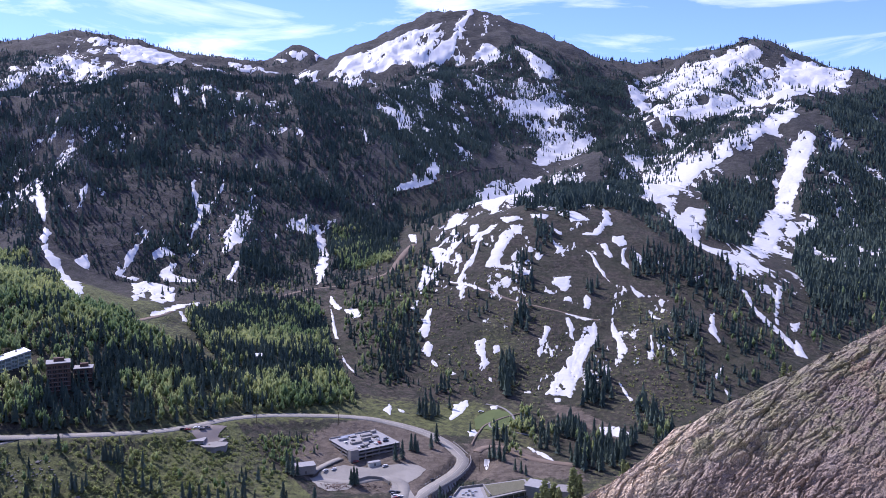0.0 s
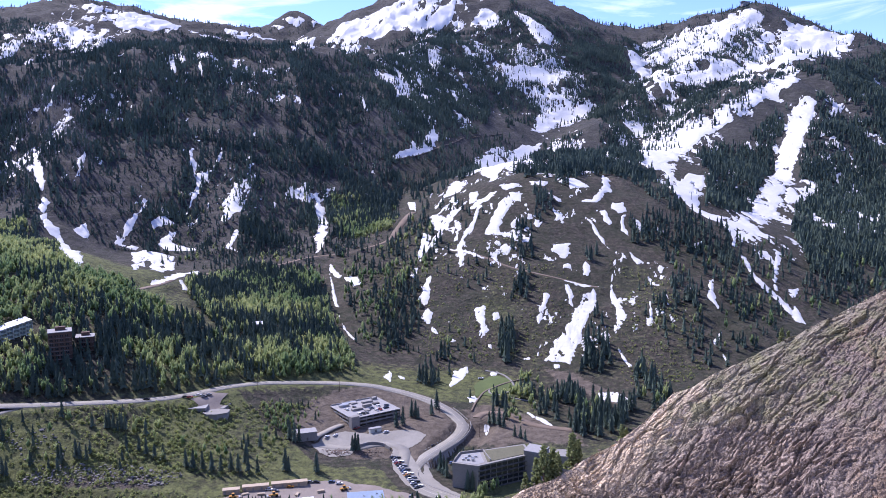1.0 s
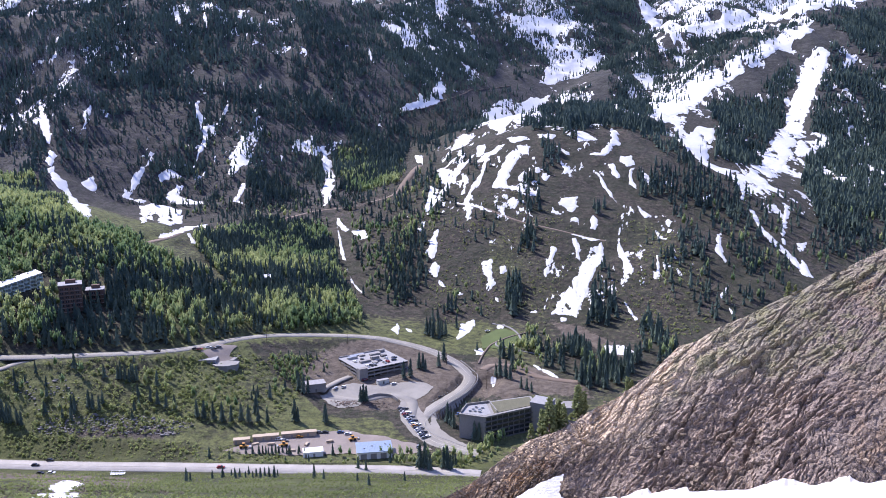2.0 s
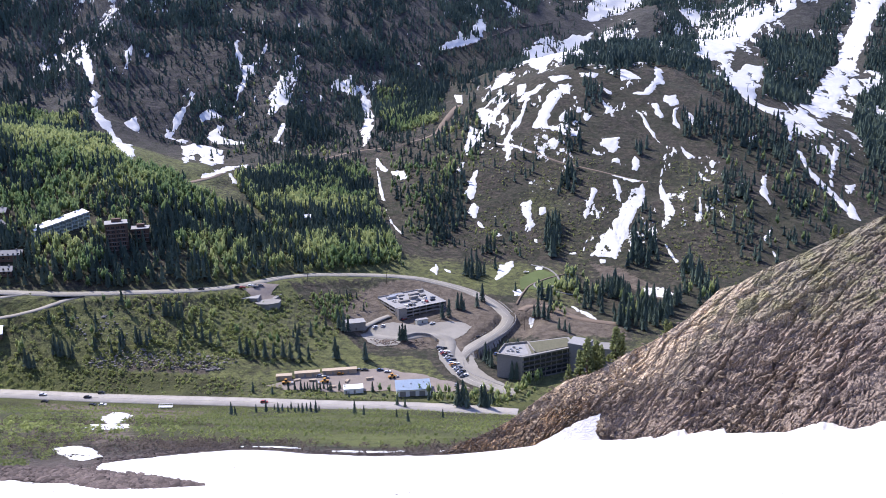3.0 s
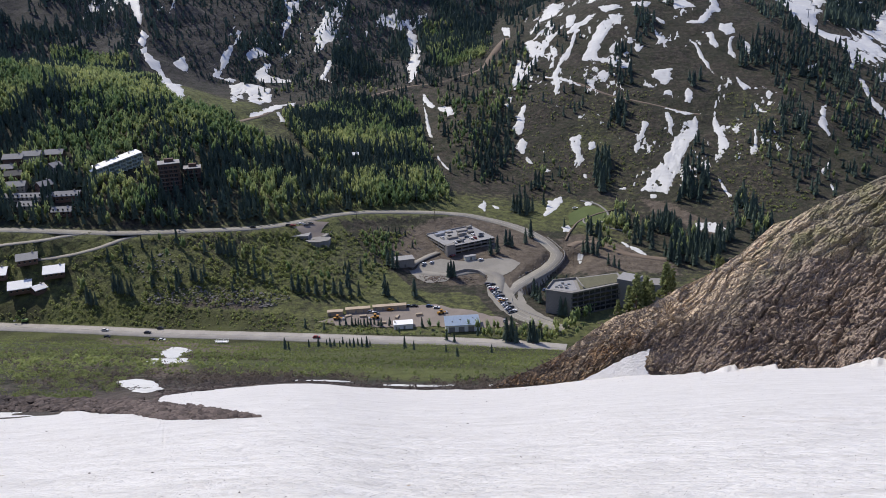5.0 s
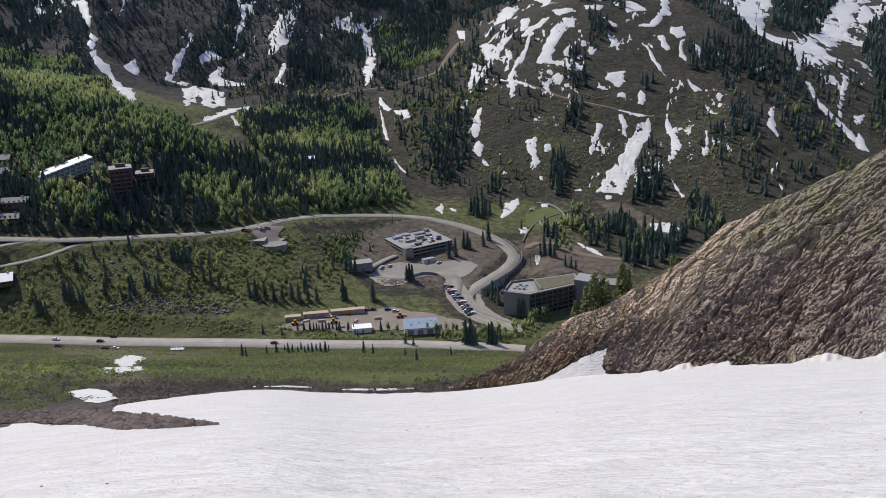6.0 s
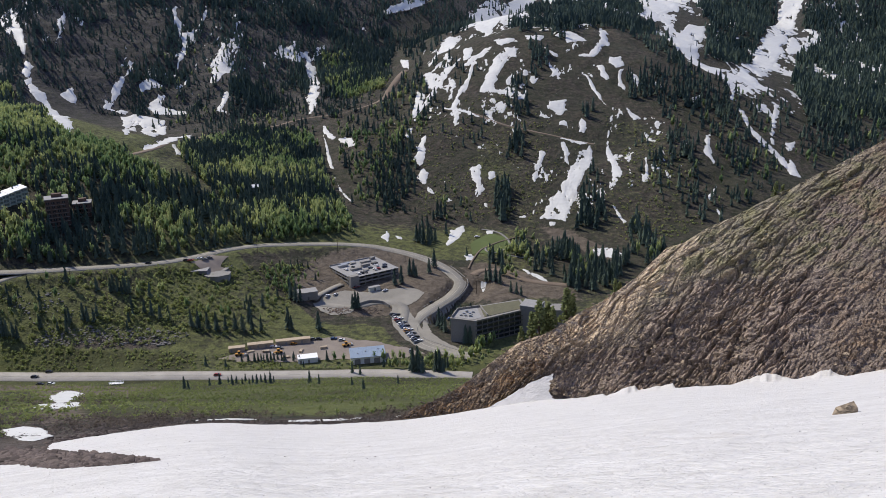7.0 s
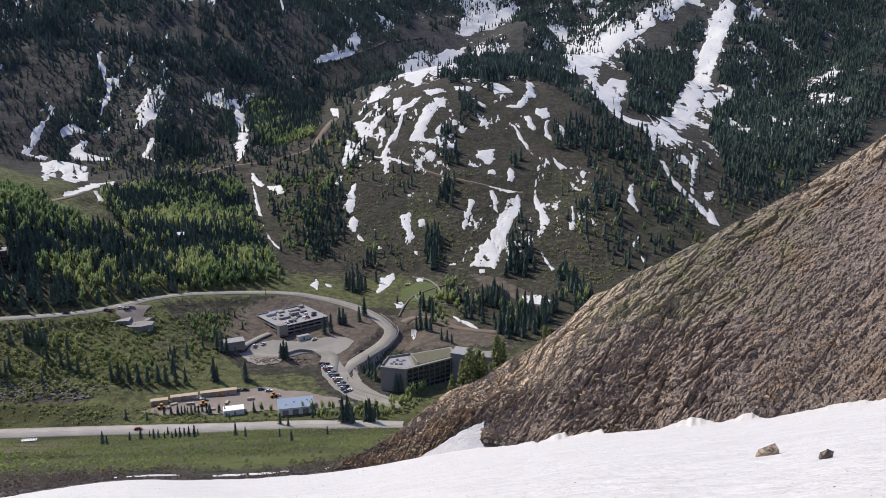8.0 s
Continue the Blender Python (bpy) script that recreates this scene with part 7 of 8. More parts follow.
LONE_FIRS += [(-131, 382, 7), (-127, 376, 5), (-127, 411, 5), (-124, 420, 7), (-123, 433, 4), (-117, 419, 6), (-117, 428, 5), (-113, 425, 4), (-116, 444, 5), (-108, 421, 4), (-108, 429, 5), (-103, 418, 6), (-104, 432, 5), (-99, 421, 6), (-95, 416, 7), (-95, 424, 4), (-65, 368, 7), (-59, 359, 5), (-41, 339, 4), (-121, 475, 5), (-117, 474, 6), (-115, 475, 5), (-111, 473, 5), (-107, 475, 6), (-103, 476, 5), (-99, 475, 4), (-93, 477, 5), (-72, 474, 7), (-146, 469, 7), (-133, 466, 6), (-33, 311, 5), (-22, 368, 5)]
# single aspens
LONE_ASPENS = [(-306, 495, 10), (-307, 493, 9), (-310, 496, 8), (-106, 585, 8), (-111, 588, 8), (-114, 582, 9), (-119, 588, 8), (-123, 581, 8), (-128, 585, 7), (-102, 591, 8), (-93, 598, 7), (56, 613, 11), (53, 618, 10), (50, 610, 10), (58, 604, 9), (51, 654, 10), (53, 642, 11), (56, 633, 11), (-24, 457, 7), (-27, 455, 6), (-30, 457, 7), (-10, 463, 8), (-7, 467, 8), (5, 463, 8), (9, 458, 8), (12, 469, 9), (17, 468, 9), (21, 474, 9), (25, 485, 11), (31, 489, 11)]

LONE_ASPENS += [(18, 472, 10), (22, 481, 10), (26, 485, 10), (30, 489, 10), (34, 494, 10), (24, 498, 10), (29, 503, 11), (37, 504, 11), (-24, 469, 8), (-19, 467, 8), (-14, 469, 8), (-8, 466, 8), (-3, 468, 10), (2, 469, 9), (6, 466, 7), (11, 472, 9), (-36, 468, 10), (-31, 472, 8), (-42, 470, 8), (-67, 472, 9), (-61, 470, 7)]
for x, y, h in LONE_ASPENS:
    aspens.append((x, y, float(land(np.array([x]), np.array([y]))[0]) - 0.2, h))
for x, y, h in LONE_FIRS:
    firs.append((x, y, float(land(np.array([x]), np.array([y]))[0]) - 0.2, h * 1.1))
lone = len(LONE_FIRS)
firs, aspens = np.array(firs), np.array(aspens)
fir_r = np.hypot(firs[:, 0], firs[:, 1])


def rows_of(a):
    return np.column_stack([a[:, 0], a[:, 1], a[:, 2], a[:, 3], wood_rnd.uniform(0, 6.3, len(a)), a[:, 3] * wood_rnd.uniform(0.9, 1.15, len(a))])


# firs that stand by themselves on the canyon floor and the lower slopes
order = np.argsort(np.where(np.arange(len(firs)) >= len(firs) - lone, 0, np.where((fir_r < 900) & (firs[:, 0] > -160), fir_r, 1e6)), kind="stable")
single, rest = order[:280], np.ones(len(firs), bool)
rest[single] = False
fir_meshes = []
for k in range(6):
    tv, tf = fir_shape(120 + k, 9, 6)
    me = mesh_from("crown", tv, tf, NEEDLES, True)
    at = me.attributes.new("tint", "FLOAT", "POINT")
    at.data.foreach_set("value", np.full(len(tv), 0.15 + 0.14 * k, np.float32))
    bm = bmesh.new()
    bmesh.ops.create_cone(bm, cap_ends=True, segments=6, radius1=0.018, radius2=0.004, depth=0.9, matrix=Matrix.Translation((0, 0, 0.45)))
    stem = bpy.data.meshes.new("trunk")
    bm.to_mesh(stem)
    bm.free()
    stem.materials.append(BARK)
    fir_meshes.append((me, stem))
for i, k in enumerate(single):
    x, y, z, h = firs[k]
    tree = thing("fir_tree", pose(x, y, z, 0, 0, (i * 67) % 360) @ Matrix.Scale(h, 4), "slender dark green fir on the lower slope" if y > 560 else "slender dark green fir on the canyon floor", "fir tree", "firs in the valley")
    for name, me in zip(("crown", "trunk"), fir_meshes[i % 6]):
        ob = new(name, me)
        ob.parent = tree
mid = rest & (fir_r < 1150)
tagged(new("fir_forest", spread("fir_forest", MID_FIRS, rows_of(firs[mid]), NEEDLES)), "dark green fir wood on the lower slopes", "forest", kind="stuff")
tagged(new("far_forest", spread("far_forest", FAR_FIRS, rows_of(firs[rest & (fir_r >= 1150) & (fir_r < 1700)]), NEEDLES)), "dark fir forest across the mountain face", "forest", kind="stuff")
tagged(new("far_forest", spread("far_forest", LAST_FIRS, rows_of(firs[rest & (fir_r >= 1700)]), NEEDLES)), "dark fir forest across the high slopes", "forest", kind="stuff")
tagged(new("aspen_grove", spread("aspen_grove", ASPENS_T, rows_of(aspens), ASPEN_LEAVES, False)), "fresh green aspen groves on the hillside", "forest", kind="stuff")


# low dark scrub on the ledges of the western face
x, y = scatter([(-660, 1160), (-560, 1110), (-450, 1080), (-330, 1090), (-200, 1060), (-110, 1040), (-120, 1250), (-200, 1420), (-420, 1400), (-560, 1400), (-700, 1330)], 360, 0.9, 96, 40)
low = wood_rnd.uniform(2.0, 5.5, len(x))
rows = np.column_stack([x, y, land(x, y) - 0.3, low * 1.7, wood_rnd.uniform(0, 6.3, len(x)), low])
tagged(new("ledge_scrub", spread("ledge_scrub", LAST_FIRS, rows, NEEDLES)), "low dark scrub on the rocky ledges", "brush", kind="stuff")
# leafless pale aspens on the cliff-side
x, y = scatter([(-640, 1130), (-560, 1130), (-500, 1190), (-560, 1330), (-640, 1490), (-770, 1540), (-830, 1480), (-720, 1260)], 330, 0.7, 95, 60)
rows = np.column_stack([x, y, land(x, y) - 0.3, wood_rnd.uniform(7, 12, len(x)), wood_rnd.uniform(0, 6.3, len(x)), wood_rnd.uniform(7, 12, len(x))])
tagged(new("bare_grove", spread("bare_grove", BARE_T, rows, BARE_WOOD)), "pale leafless aspen grove on the cliff side", "forest", kind="stuff")


# ---- brush ----
def brush(name, poly, per, low, high, shapes, material, label, patchy=0.6, grain=25):
    x, y = scatter(poly, per, patchy, 130, grain)
    h = wood_rnd.uniform(low, high, len(x))
    z = land(x, y) - 0.1
    rows = np.column_stack([x, y, z, h, wood_rnd.uniform(0, 6.3, len(x)), h * wood_rnd.uniform(0.8, 1.2, len(x))])
    return tagged(new(name, spread(name, shapes, rows, material)), label, "brush", kind="stuff")


brush("valley_brush", [(-400, 511), (-312, 520), (-220, 562), (-136, 608), (-94, 626), (-97, 584), (-118, 510), (-169, 496), (-241, 481), (-385, 482)], 1000, 0.9, 2.6, BUSHES_T, BRUSH_LEAVES, "low green brush on the canyon floor")
brush("roadside_brush", [(-381, 475), (-243, 486), (-159, 487), (-66, 461), (-17, 457), (4, 484), (25, 485), (4, 443), (-85, 454), (-234, 464), (-375, 465)], 1100, 0.7, 2.0, BUSHES_T, BRUSH_LEAVES, "bright green brush beside the highway")
brush("meadow_brush", [(-330, 446), (-330, 300), (-150, 130), (-40, 130), (30, 130), (20, 432), (-150, 442)], 1000, 0.45, 1.05, BUSHES_T, BRUSH_LEAVES, "fresh green brush on the slope below the highway")
brush("willow_brush", [(-100, 142), (-85, 112), (-62, 100), (-30, 106), (30, 112), (40, 135), (-40, 138)], 1500, 0.6, 1.4, FINE_T, TWIGS, "grey-brown leafless willow brush below the snow")
brush("willow_brush", [(-110, 130), (-90, 95), (-62, 74), (-52, 78), (-62, 104), (-74, 130)], 3000, 0.6, 1.2, FINE_T, BRUSH_LEAVES, "olive green brush below the snow")
brush("hill_brush", [(-230, 210), (-150, 118), (-95, 100), (-72, 130), (-62, 190), (-110, 270), (-200, 300)], 380, 0.7, 1.7, BUSHES_T, BRUSH_LEAVES, "olive green brush on the hillside below the snow")
brush("hill_brush", [(-230, 210), (-150, 118), (-95, 100), (-72, 130), (-62, 190), (-110, 270), (-200, 300)], 420, 0.6, 1.5, FINE_T, TWIGS, "grey-brown leafless brush on the hillside below the snow")
brush("slope_brush", [(-90, 906), (-16, 989), (76, 958), (160, 838), (128, 718), (86, 704), (49, 734), (-2, 707), (-43, 737)], 330, 0.8, 2.0, BUSHES_T, BRUSH_LEAVES, "low dark brush on the open slope")
brush("slope_brush", [(184, 903), (243, 848), (229, 689), (154, 656), (148, 718)], 360, 0.8, 2.0, BUSHES_T, BRUSH_LEAVES, "low dark brush on the open slope")



snow_region([(386, 2057), (627, 3041), (970, 3096), (1152, 3146), (1300, 3043), (1429, 2808), (1108, 2293), (850, 2038), (647, 1921), (306, 1130), (332, 1542)], 0.05, 60)
snow_region([(-310, 3202), (15, 3631), (212, 3688), (378, 3196), (538, 3006), (386, 2057), (166, 2102), (-28, 1744), (-107, 1882), (-211, 2177)], 0.2, 55)
snow_region([(-37, 1213), (81, 1792), (224, 1526), (366, 1552), (233, 1011), (167, 950), (72, 904), (-3, 944), (-38, 1025)], 0.12, 26)
snow_region([(-93, 1013), (141, 948), (297, 928), (301, 766), (153, 695), (-12, 726), (-90, 903)], 0.25, 20)
snow_region([(-1954, 3280), (-577, 1771), (-300, 1988), (-119, 2090), (-82, 1426), (-295, 1118), (-696, 1151)], 0.36, 40)
snow_region([(534, 1885), (668, 1906), (1246, 2357), (1351, 2180), (662, 1049), (373, 879), (306, 957)], 0.13, 40)
snow_region([(-1772, 4173), (-946, 4087), (-549, 1796), (-1658, 3136), (-1910, 3205)], 0.14, 80)
snow_region([(-849, 4150), (-395, 3196), (-185, 3288), (-171, 3032), (-264, 2134), (-393, 1922)], 0.05, 70)
snow_region([(497, 2052), (697, 1994), (667, 1828), (337, 1056), (306, 1130)], 0.1, 50)
# broad old snow in the high bowl and under the peaks
snow_region([(1229, 2174), (1376, 2166), (1196, 1868), (970, 1501), (855, 1309), (785, 1238), (784, 1318), (1037, 1788)], 0.12, 35)
snow_region([(578, 3060), (750, 3329), (902, 3238), (1018, 3198), (1142, 3248), (1182, 3125), (1179, 3031), (1088, 2893), (1167, 2822), (1325, 2880), (1368, 2850), (1320, 2825), (1242, 2820), (936, 2299), (871, 2329), (910, 2621), (803, 2557), (729, 2509), (703, 2637), (720, 3006)], -0.08, 60)
snow_region([(627, 2901), (699, 2621), (731, 2326), (681, 2118), (597, 2022), (621, 2261), (654, 2446)], -0.35, 50)
snow_region([(389, 1607), (519, 2090), (576, 2095), (626, 2030), (707, 2068), (806, 2150), (918, 2271), (945, 2208), (911, 2196), (807, 2113), (764, 2016), (679, 1983), (631, 1956), (535, 1893), (422, 1568)], -0.42, 45)
snow_region([(192, 2685), (266, 2799), (344, 2908), (421, 2902), (445, 2802), (467, 2705), (392, 2692), (303, 2712), (233, 2638)], -0.38, 45)
snow_region([(249, 2279), (305, 2563), (374, 2558), (453, 2621), (482, 2584), (446, 2480), (372, 2428)], -0.42, 40)
snow_region([(-369, 3173), (-298, 3338), (-189, 3386), (-100, 3447), (15, 3516), (36, 3242), (-90, 3089), (-258, 3117)], -0.12, 45)
snow_region([(-270, 3005), (-108, 2731), (30, 2745), (109, 2436), (138, 2126), (19, 1782), (-91, 1592), (-169, 1740)], 0.08, 30)
snow_region([(255, 2135), (349, 2095), (392, 1666), (375, 1550), (263, 1401), (206, 1400)], -0.25, 35)
lay_snow()



# ---- cars ----
CAR_PAINT = [plain("white_paint", (0.7, 0.7, 0.7), 0.3, 0, 0.04), plain("black_paint", (0.03, 0.03, 0.033), 0.3, 0, 0.1), plain("grey_paint", (0.22, 0.225, 0.23), 0.3, 0.2, 0.08),
             plain("red_paint", (0.28, 0.04, 0.03), 0.35, 0, 0.1), plain("blue_paint", (0.06, 0.1, 0.2), 0.35, 0, 0.1), plain("orange_paint", (0.5, 0.22, 0.04), 0.45, 0, 0.1)]
CAR_WORDS = ["white", "black", "grey", "red", "blue", "orange"]
TYRE = plain("tyre", (0.02, 0.02, 0.02), 0.9)


def car(k):
    """A parked car 4.6 m long: body, glazed cabin, four wheels."""
    c = thing("car", pose(0, 0, -60), CAR_WORDS[k] + " car parked beside the road", "car", "parked cars")
    bm = box(bmesh.new(), -2.3, -0.9, 0.35, 2.3, 0.9, 0.95, bevel=0.16)
    part("body", bm, CAR_PAINT[k], c)
    bm = bmesh.new()
    low = [(-1.9, -0.84), (1.0, -0.84), (1.0, 0.84), (-1.9, 0.84)]
    top = [(-1.5, -0.68), (0.3, -0.68), (0.3, 0.68), (-1.5, 0.68)]
    a, b = [bm.verts.new((x, y, 0.93)) for x, y in low], [bm.verts.new((x, y, 1.42)) for x, y in top]
    for i in range(4):
        bm.faces.new((a[i], a[(i + 1) % 4], b[(i + 1) % 4], b[i]))
    bm.faces.new(b)
    part("cabin_glass", bm, GLASS, c)
    part("roof", box(bmesh.new(), -1.5, -0.69, 1.41, 0.32, 0.69, 1.49, bevel=0.03), CAR_PAINT[k], c)
    for x in (-1.45, 1.45):
        for y in (-0.85, 0.85):
            bm = bmesh.new()
            bmesh.ops.create_cone(bm, cap_ends=True, segments=12, radius1=0.34, radius2=0.34, depth=0.22, matrix=pose(x, y, 0.34, 90))
            part("wheel", bm, TYRE, c)
    return c


PARKED = [(-275.5, 459.4, 0, 2), (-268.0, 448.3, 1, 2), (-245.6, 456.6, 1, 2), (-240.0, 463.4, 1, 2), (-233.8, 439.3, 1, 0), (-228.5, 441.0, 0, 0), (-134.5, 452.1, 3, 2), (-83.3, 570.6, 0, 60), (-77.8, 574.0, 0, 65), (-7.6, 568.9, 1, 55), (-20.1, 483.7, 2, 80), (-3.7, 480.6, 0, 100), (-87.4, 503.2, 1, 0), (-84.4, 503.5, 2, 5), (-81.0, 503.8, 1, 0), (-71.2, 504.3, 4, 15), (-66.0, 502.1, 0, 10), (5.4, 550.0, 4, 60), (32.6, 694.2, 0, 10), (-188.4, 586.5, 1, 20), (-184.9, 586.3, 3, 25), (-180.1, 591.6, 0, 30), (-176.1, 591.3, 2, 30), (-173.5, 594.9, 2, 30)]
PARKED += [(-212.6, 576.1, 1, 10), (-122.3, 493.1, 1, 0), (-119.2, 494.1, 4, 0), (-93.5, 503.3, 3, 0), (-63.6, 588.7, 3, 40), (-41.9, 583.4, 0, 40), (-96.1, 496.3, 5, 10), (-108.5, 492.0, 0, 0), (-104.5, 490.7, 2, 0), (-34.7, 544.2, 1, 35), (-33.4, 540.9, 2, 35), (-31.1, 543.1, 1, 35), (-32.1, 537.6, 0, 35), (-30.9, 534.3, 3, 35), (-28.6, 536.5, 0, 35), (-29.6, 531.1, 1, 35), (-28.4, 527.8, 0, 35), (-26.2, 530.0, 2, 35), (-27.2, 524.6, 2, 35), (-26.0, 521.4, 4, 35), (-23.8, 523.6, 1, 35), (-24.9, 518.3, 0, 35), (-23.7, 515.2, 5, 35), (-21.5, 517.3, 0, 35), (-22.5, 512.1, 1, 35), (-21.4, 509.1, 0, 35), (-19.2, 511.1, 2, 35), (-20.3, 506.1, 2, 35), (-19.1, 503.1, 0, 35), (-17.0, 505.0, 1, 35), (-18.0, 500.1, 1, 35), (-16.9, 497.1, 2, 35), (-14.8, 498.9, 0, 35)]

first = {}
for x, y, k, turn in PARKED:
    z = float(land(np.array([x]), np.array([y]))[0]) + 0.4
    m = pose(x, y, z, 0, 0, turn)
    if k not in first:
        first[k] = car(k)
        first[k].matrix_basis = m
    else:
        copy_thing(first[k], m)

# ---- walls and rails along the bend ----
path, width, level = ROAD_LINES[1]
turn_in = int(np.argmin(np.hypot(path[:, 0] + 5, path[:, 1] - 636)))
turn_out = int(np.argmin(np.hypot(path[:, 0] + 20, path[:, 1] - 528)))


def road_wall(side, i0, i1, low, high, label):
    """A concrete wall that follows the road's edge."""
    p, z = path[i0:i1], level[i0:i1]
    d = np.gradient(p, axis=0)
    d /= np.hypot(d[:, 0], d[:, 1])[:, None]
    out = np.stack([d[:, 1], -d[:, 0]], -1) * side
    cols = []
    for off, h in ((5.9, low), (5.9, high), (6.4, high), (6.6, low)):
        q = p + out * off
        cols.append(np.column_stack([q, z + h]))
    v = np.stack(cols, 1).reshape(-1, 3)
    f = grid_faces(len(p), 4)
    me = mesh_from("road_wall", v, f if side > 0 else f[:, ::-1], CONCRETE, True)
    return tagged(new("road_wall", me), label, "wall", kind="structure")


road_wall(-1, turn_in + 3, turn_out - 4, -7.5, 1.0, "grey concrete retaining wall along the outside of the bend")
road_wall(1, turn_in + 12, turn_out - 6, -2.0, 1.0, "low grey concrete wall along the inside of the bend")


# ---- the flat-roofed house at the turnout ----
def turnout_house():
    d = thing("turnout_house", pose(-163, 577, 20.5, 0, 0, 15), "low concrete house with a flat many-sided terrace roof", "house")
    ring = [(9.5 * math.cos(radians(a)), 6.5 * math.sin(radians(a))) for a in (20, 80, 130, 180, 225, 270, 320)]
    part("body", footprint(bmesh.new(), ring, -3, 3.6), GREY_WALL, d)
    part("terrace_roof", footprint(bmesh.new(), [(x * 1.06, y * 1.06) for x, y in ring], 3.6, 4.0), CONCRETE, d, "flat concrete terrace roof")
    part("wing", footprint(bmesh.new(), [(-26, 6), (-8, 2), (-6, 10), (-24, 14)], -3, 6.2), GREY_WALL, d)
    part("wing_roof", footprint(bmesh.new(), [(-26.5, 5.6), (-7.6, 1.6), (-5.6, 10.4), (-24.3, 14.5)], 6.2, 6.6), GREY_ROOF, d)
    part("ramp", footprint(bmesh.new(), [(2, 6), (5, 5.4), (13, 22), (10, 23)], 2.5, 4.2), CONCRETE, d)
    for k in range(4):
        part("window", box(bmesh.new(), -22 + 4 * k, 3.2 - 0.9 * k, 2.0, -19.6 + 4 * k, 4.6 - 0.9 * k, 4.2), GLASS, d)
    return d


turnout_house()


# ---- low stone terraces by the lawn and kerbs ----
def path_strip(line, half, material, name, label):
    p = dense(line, 2.0)
    z = land(p[:, 0], p[:, 1])
    return tagged(new(name, ribbon(name, p, z, half, 0.75, material)), label, "path", kind="structure")


path_strip([(22.4, 628.1), (27.6, 649.2), (35.3, 668.1), (47.6, 679.6), (59.9, 687.3), (72.2, 693.0)], 0.7, PALE_DIRT, "path", "pale winding gravel path round the lawn")
path_strip([(59.9, 670.9), (54.1, 667.5), (46.7, 661.6), (39.0, 664.2), (38.5, 672.4)], 0.8, CONCRETE, "path", "pale curved stone terrace wall beside the lawn")
path_strip([(55.5, 656.3), (66.3, 649.6), (74.7, 643.7)], 0.8, CONCRETE, "path", "pale stone wall below the lawn")
path_strip([(37.6, 710.2), (49.5, 702.9), (58.1, 688.4), (60.3, 675.3)], 0.9, CONCRETE, "path", "pale curving path above the lawn")


path_strip([(-93, 564), (-88, 574), (-81, 585), (-75, 593)], 2.6, ASPHALT, "ramp", "grey ramp up to the parking deck")
path_strip([(-17, 521), (-16, 513), (-10, 502), (2, 491), (12, 482)], 0.5, CONCRETE, "kerb", "pale concrete kerb along the drive")


# ---- low walls and huts on the forecourt ----
def low_wall(line, high, label):
    p = dense(line, 1.5)
    z = land(p[:, 0], p[:, 1])
    d = np.gradient(p, axis=0)
    d /= np.hypot(d[:, 0], d[:, 1])[:, None]
    side = np.stack([d[:, 1], -d[:, 0]], -1) * 0.3
    v = np.stack([np.column_stack([p - side, z - 0.5]), np.column_stack([p - side, z + high]), np.column_stack([p + side, z + high]), np.column_stack([p + side, z - 0.5])], 1)
    me = mesh_from("low_wall", v.reshape(-1, 3), grid_faces(len(p), 4, True), CONCRETE, True)
    return tagged(new("low_wall", me), label, "wall", kind="structure")


low_wall([(-59, 558), (-52, 564), (-43, 563), (-37, 556)], 2.4, "dark curved retaining wall below the forecourt")
for x, y, turn, w, dep, h, mat, label in ((-97, 565, 20, 14, 9, 5.5, CONCRETE, "small square concrete service building"), (-50, 585, 30, 9, 3.2, 2.8, PALE_WALL, "pale box trailer beside the parking deck")):
    z = float(land(np.array([x]), np.array([y]))[0])
    d = thing("service_hut", pose(x, y, z - 0.5, 0, 0, turn), label, "shed")
    boxed("body", mat, d, -w / 2, -dep / 2, 0, w / 2, dep / 2, h + 0.5, bevel=0.06)
    boxed("roof", GREY_ROOF, d, -w / 2 - 0.25, -dep / 2 - 0.25, h + 0.5, w / 2 + 0.25, dep / 2 + 0.25, h + 0.8)
    boxed("door", DARK_ROOF, d, -0.6, -dep / 2 - 0.05, 0.5, 0.6, -dep / 2 + 0.02, 2.6)

# spoil and rubble dumped on the forecourt
rows = []
for cx, cy, n in ((-73, 549, 170), (-53, 551, 60), (-75, 622, 160), (-62, 634, 120)):
    for k in range(n):
        x, y = cx + rnd.gauss(0, 5), cy + rnd.gauss(0, 2.5)
        size = rnd.uniform(0.4, 1.3)
        rows.append((x, y, float(land(np.array([x]), np.array([y]))[0]) + 0.2, size, rnd.uniform(0, 6.3), size * 0.9))
tagged(new("spoil_heap", spread("spoil_heap", STONE_T, rows, RUBBLE)), "heap of brown spoil and rubble on the forecourt", "rubble", kind="stuff")


# ---- poles and lift towers ----
def pole(x, y, h, label):
    z = float(land(np.array([x]), np.array([y]))[0])
    d = thing("utility_pole", pose(x, y, z - 0.3), label, "pole", "poles along the road")
    bm = bmesh.new()
    bmesh.ops.create_cone(bm, cap_ends=True, segments=8, radius1=0.2, radius2=0.12, depth=h, matrix=Matrix.Translation((0, 0, h / 2)))
    part("shaft", bm, BARK, d)
    boxed("cross_arm", BARK, d, -1.1, -0.08, h - 0.9, 1.1, 0.08, h - 0.7)
    return d


for x, y in ((-90, 650), (-10, 628), (20, 600), (-150, 628), (-200, 570), (-260, 545), (4, 540)):
    pole(x + 7, y - 7, 11, "brown wooden utility pole beside the road")


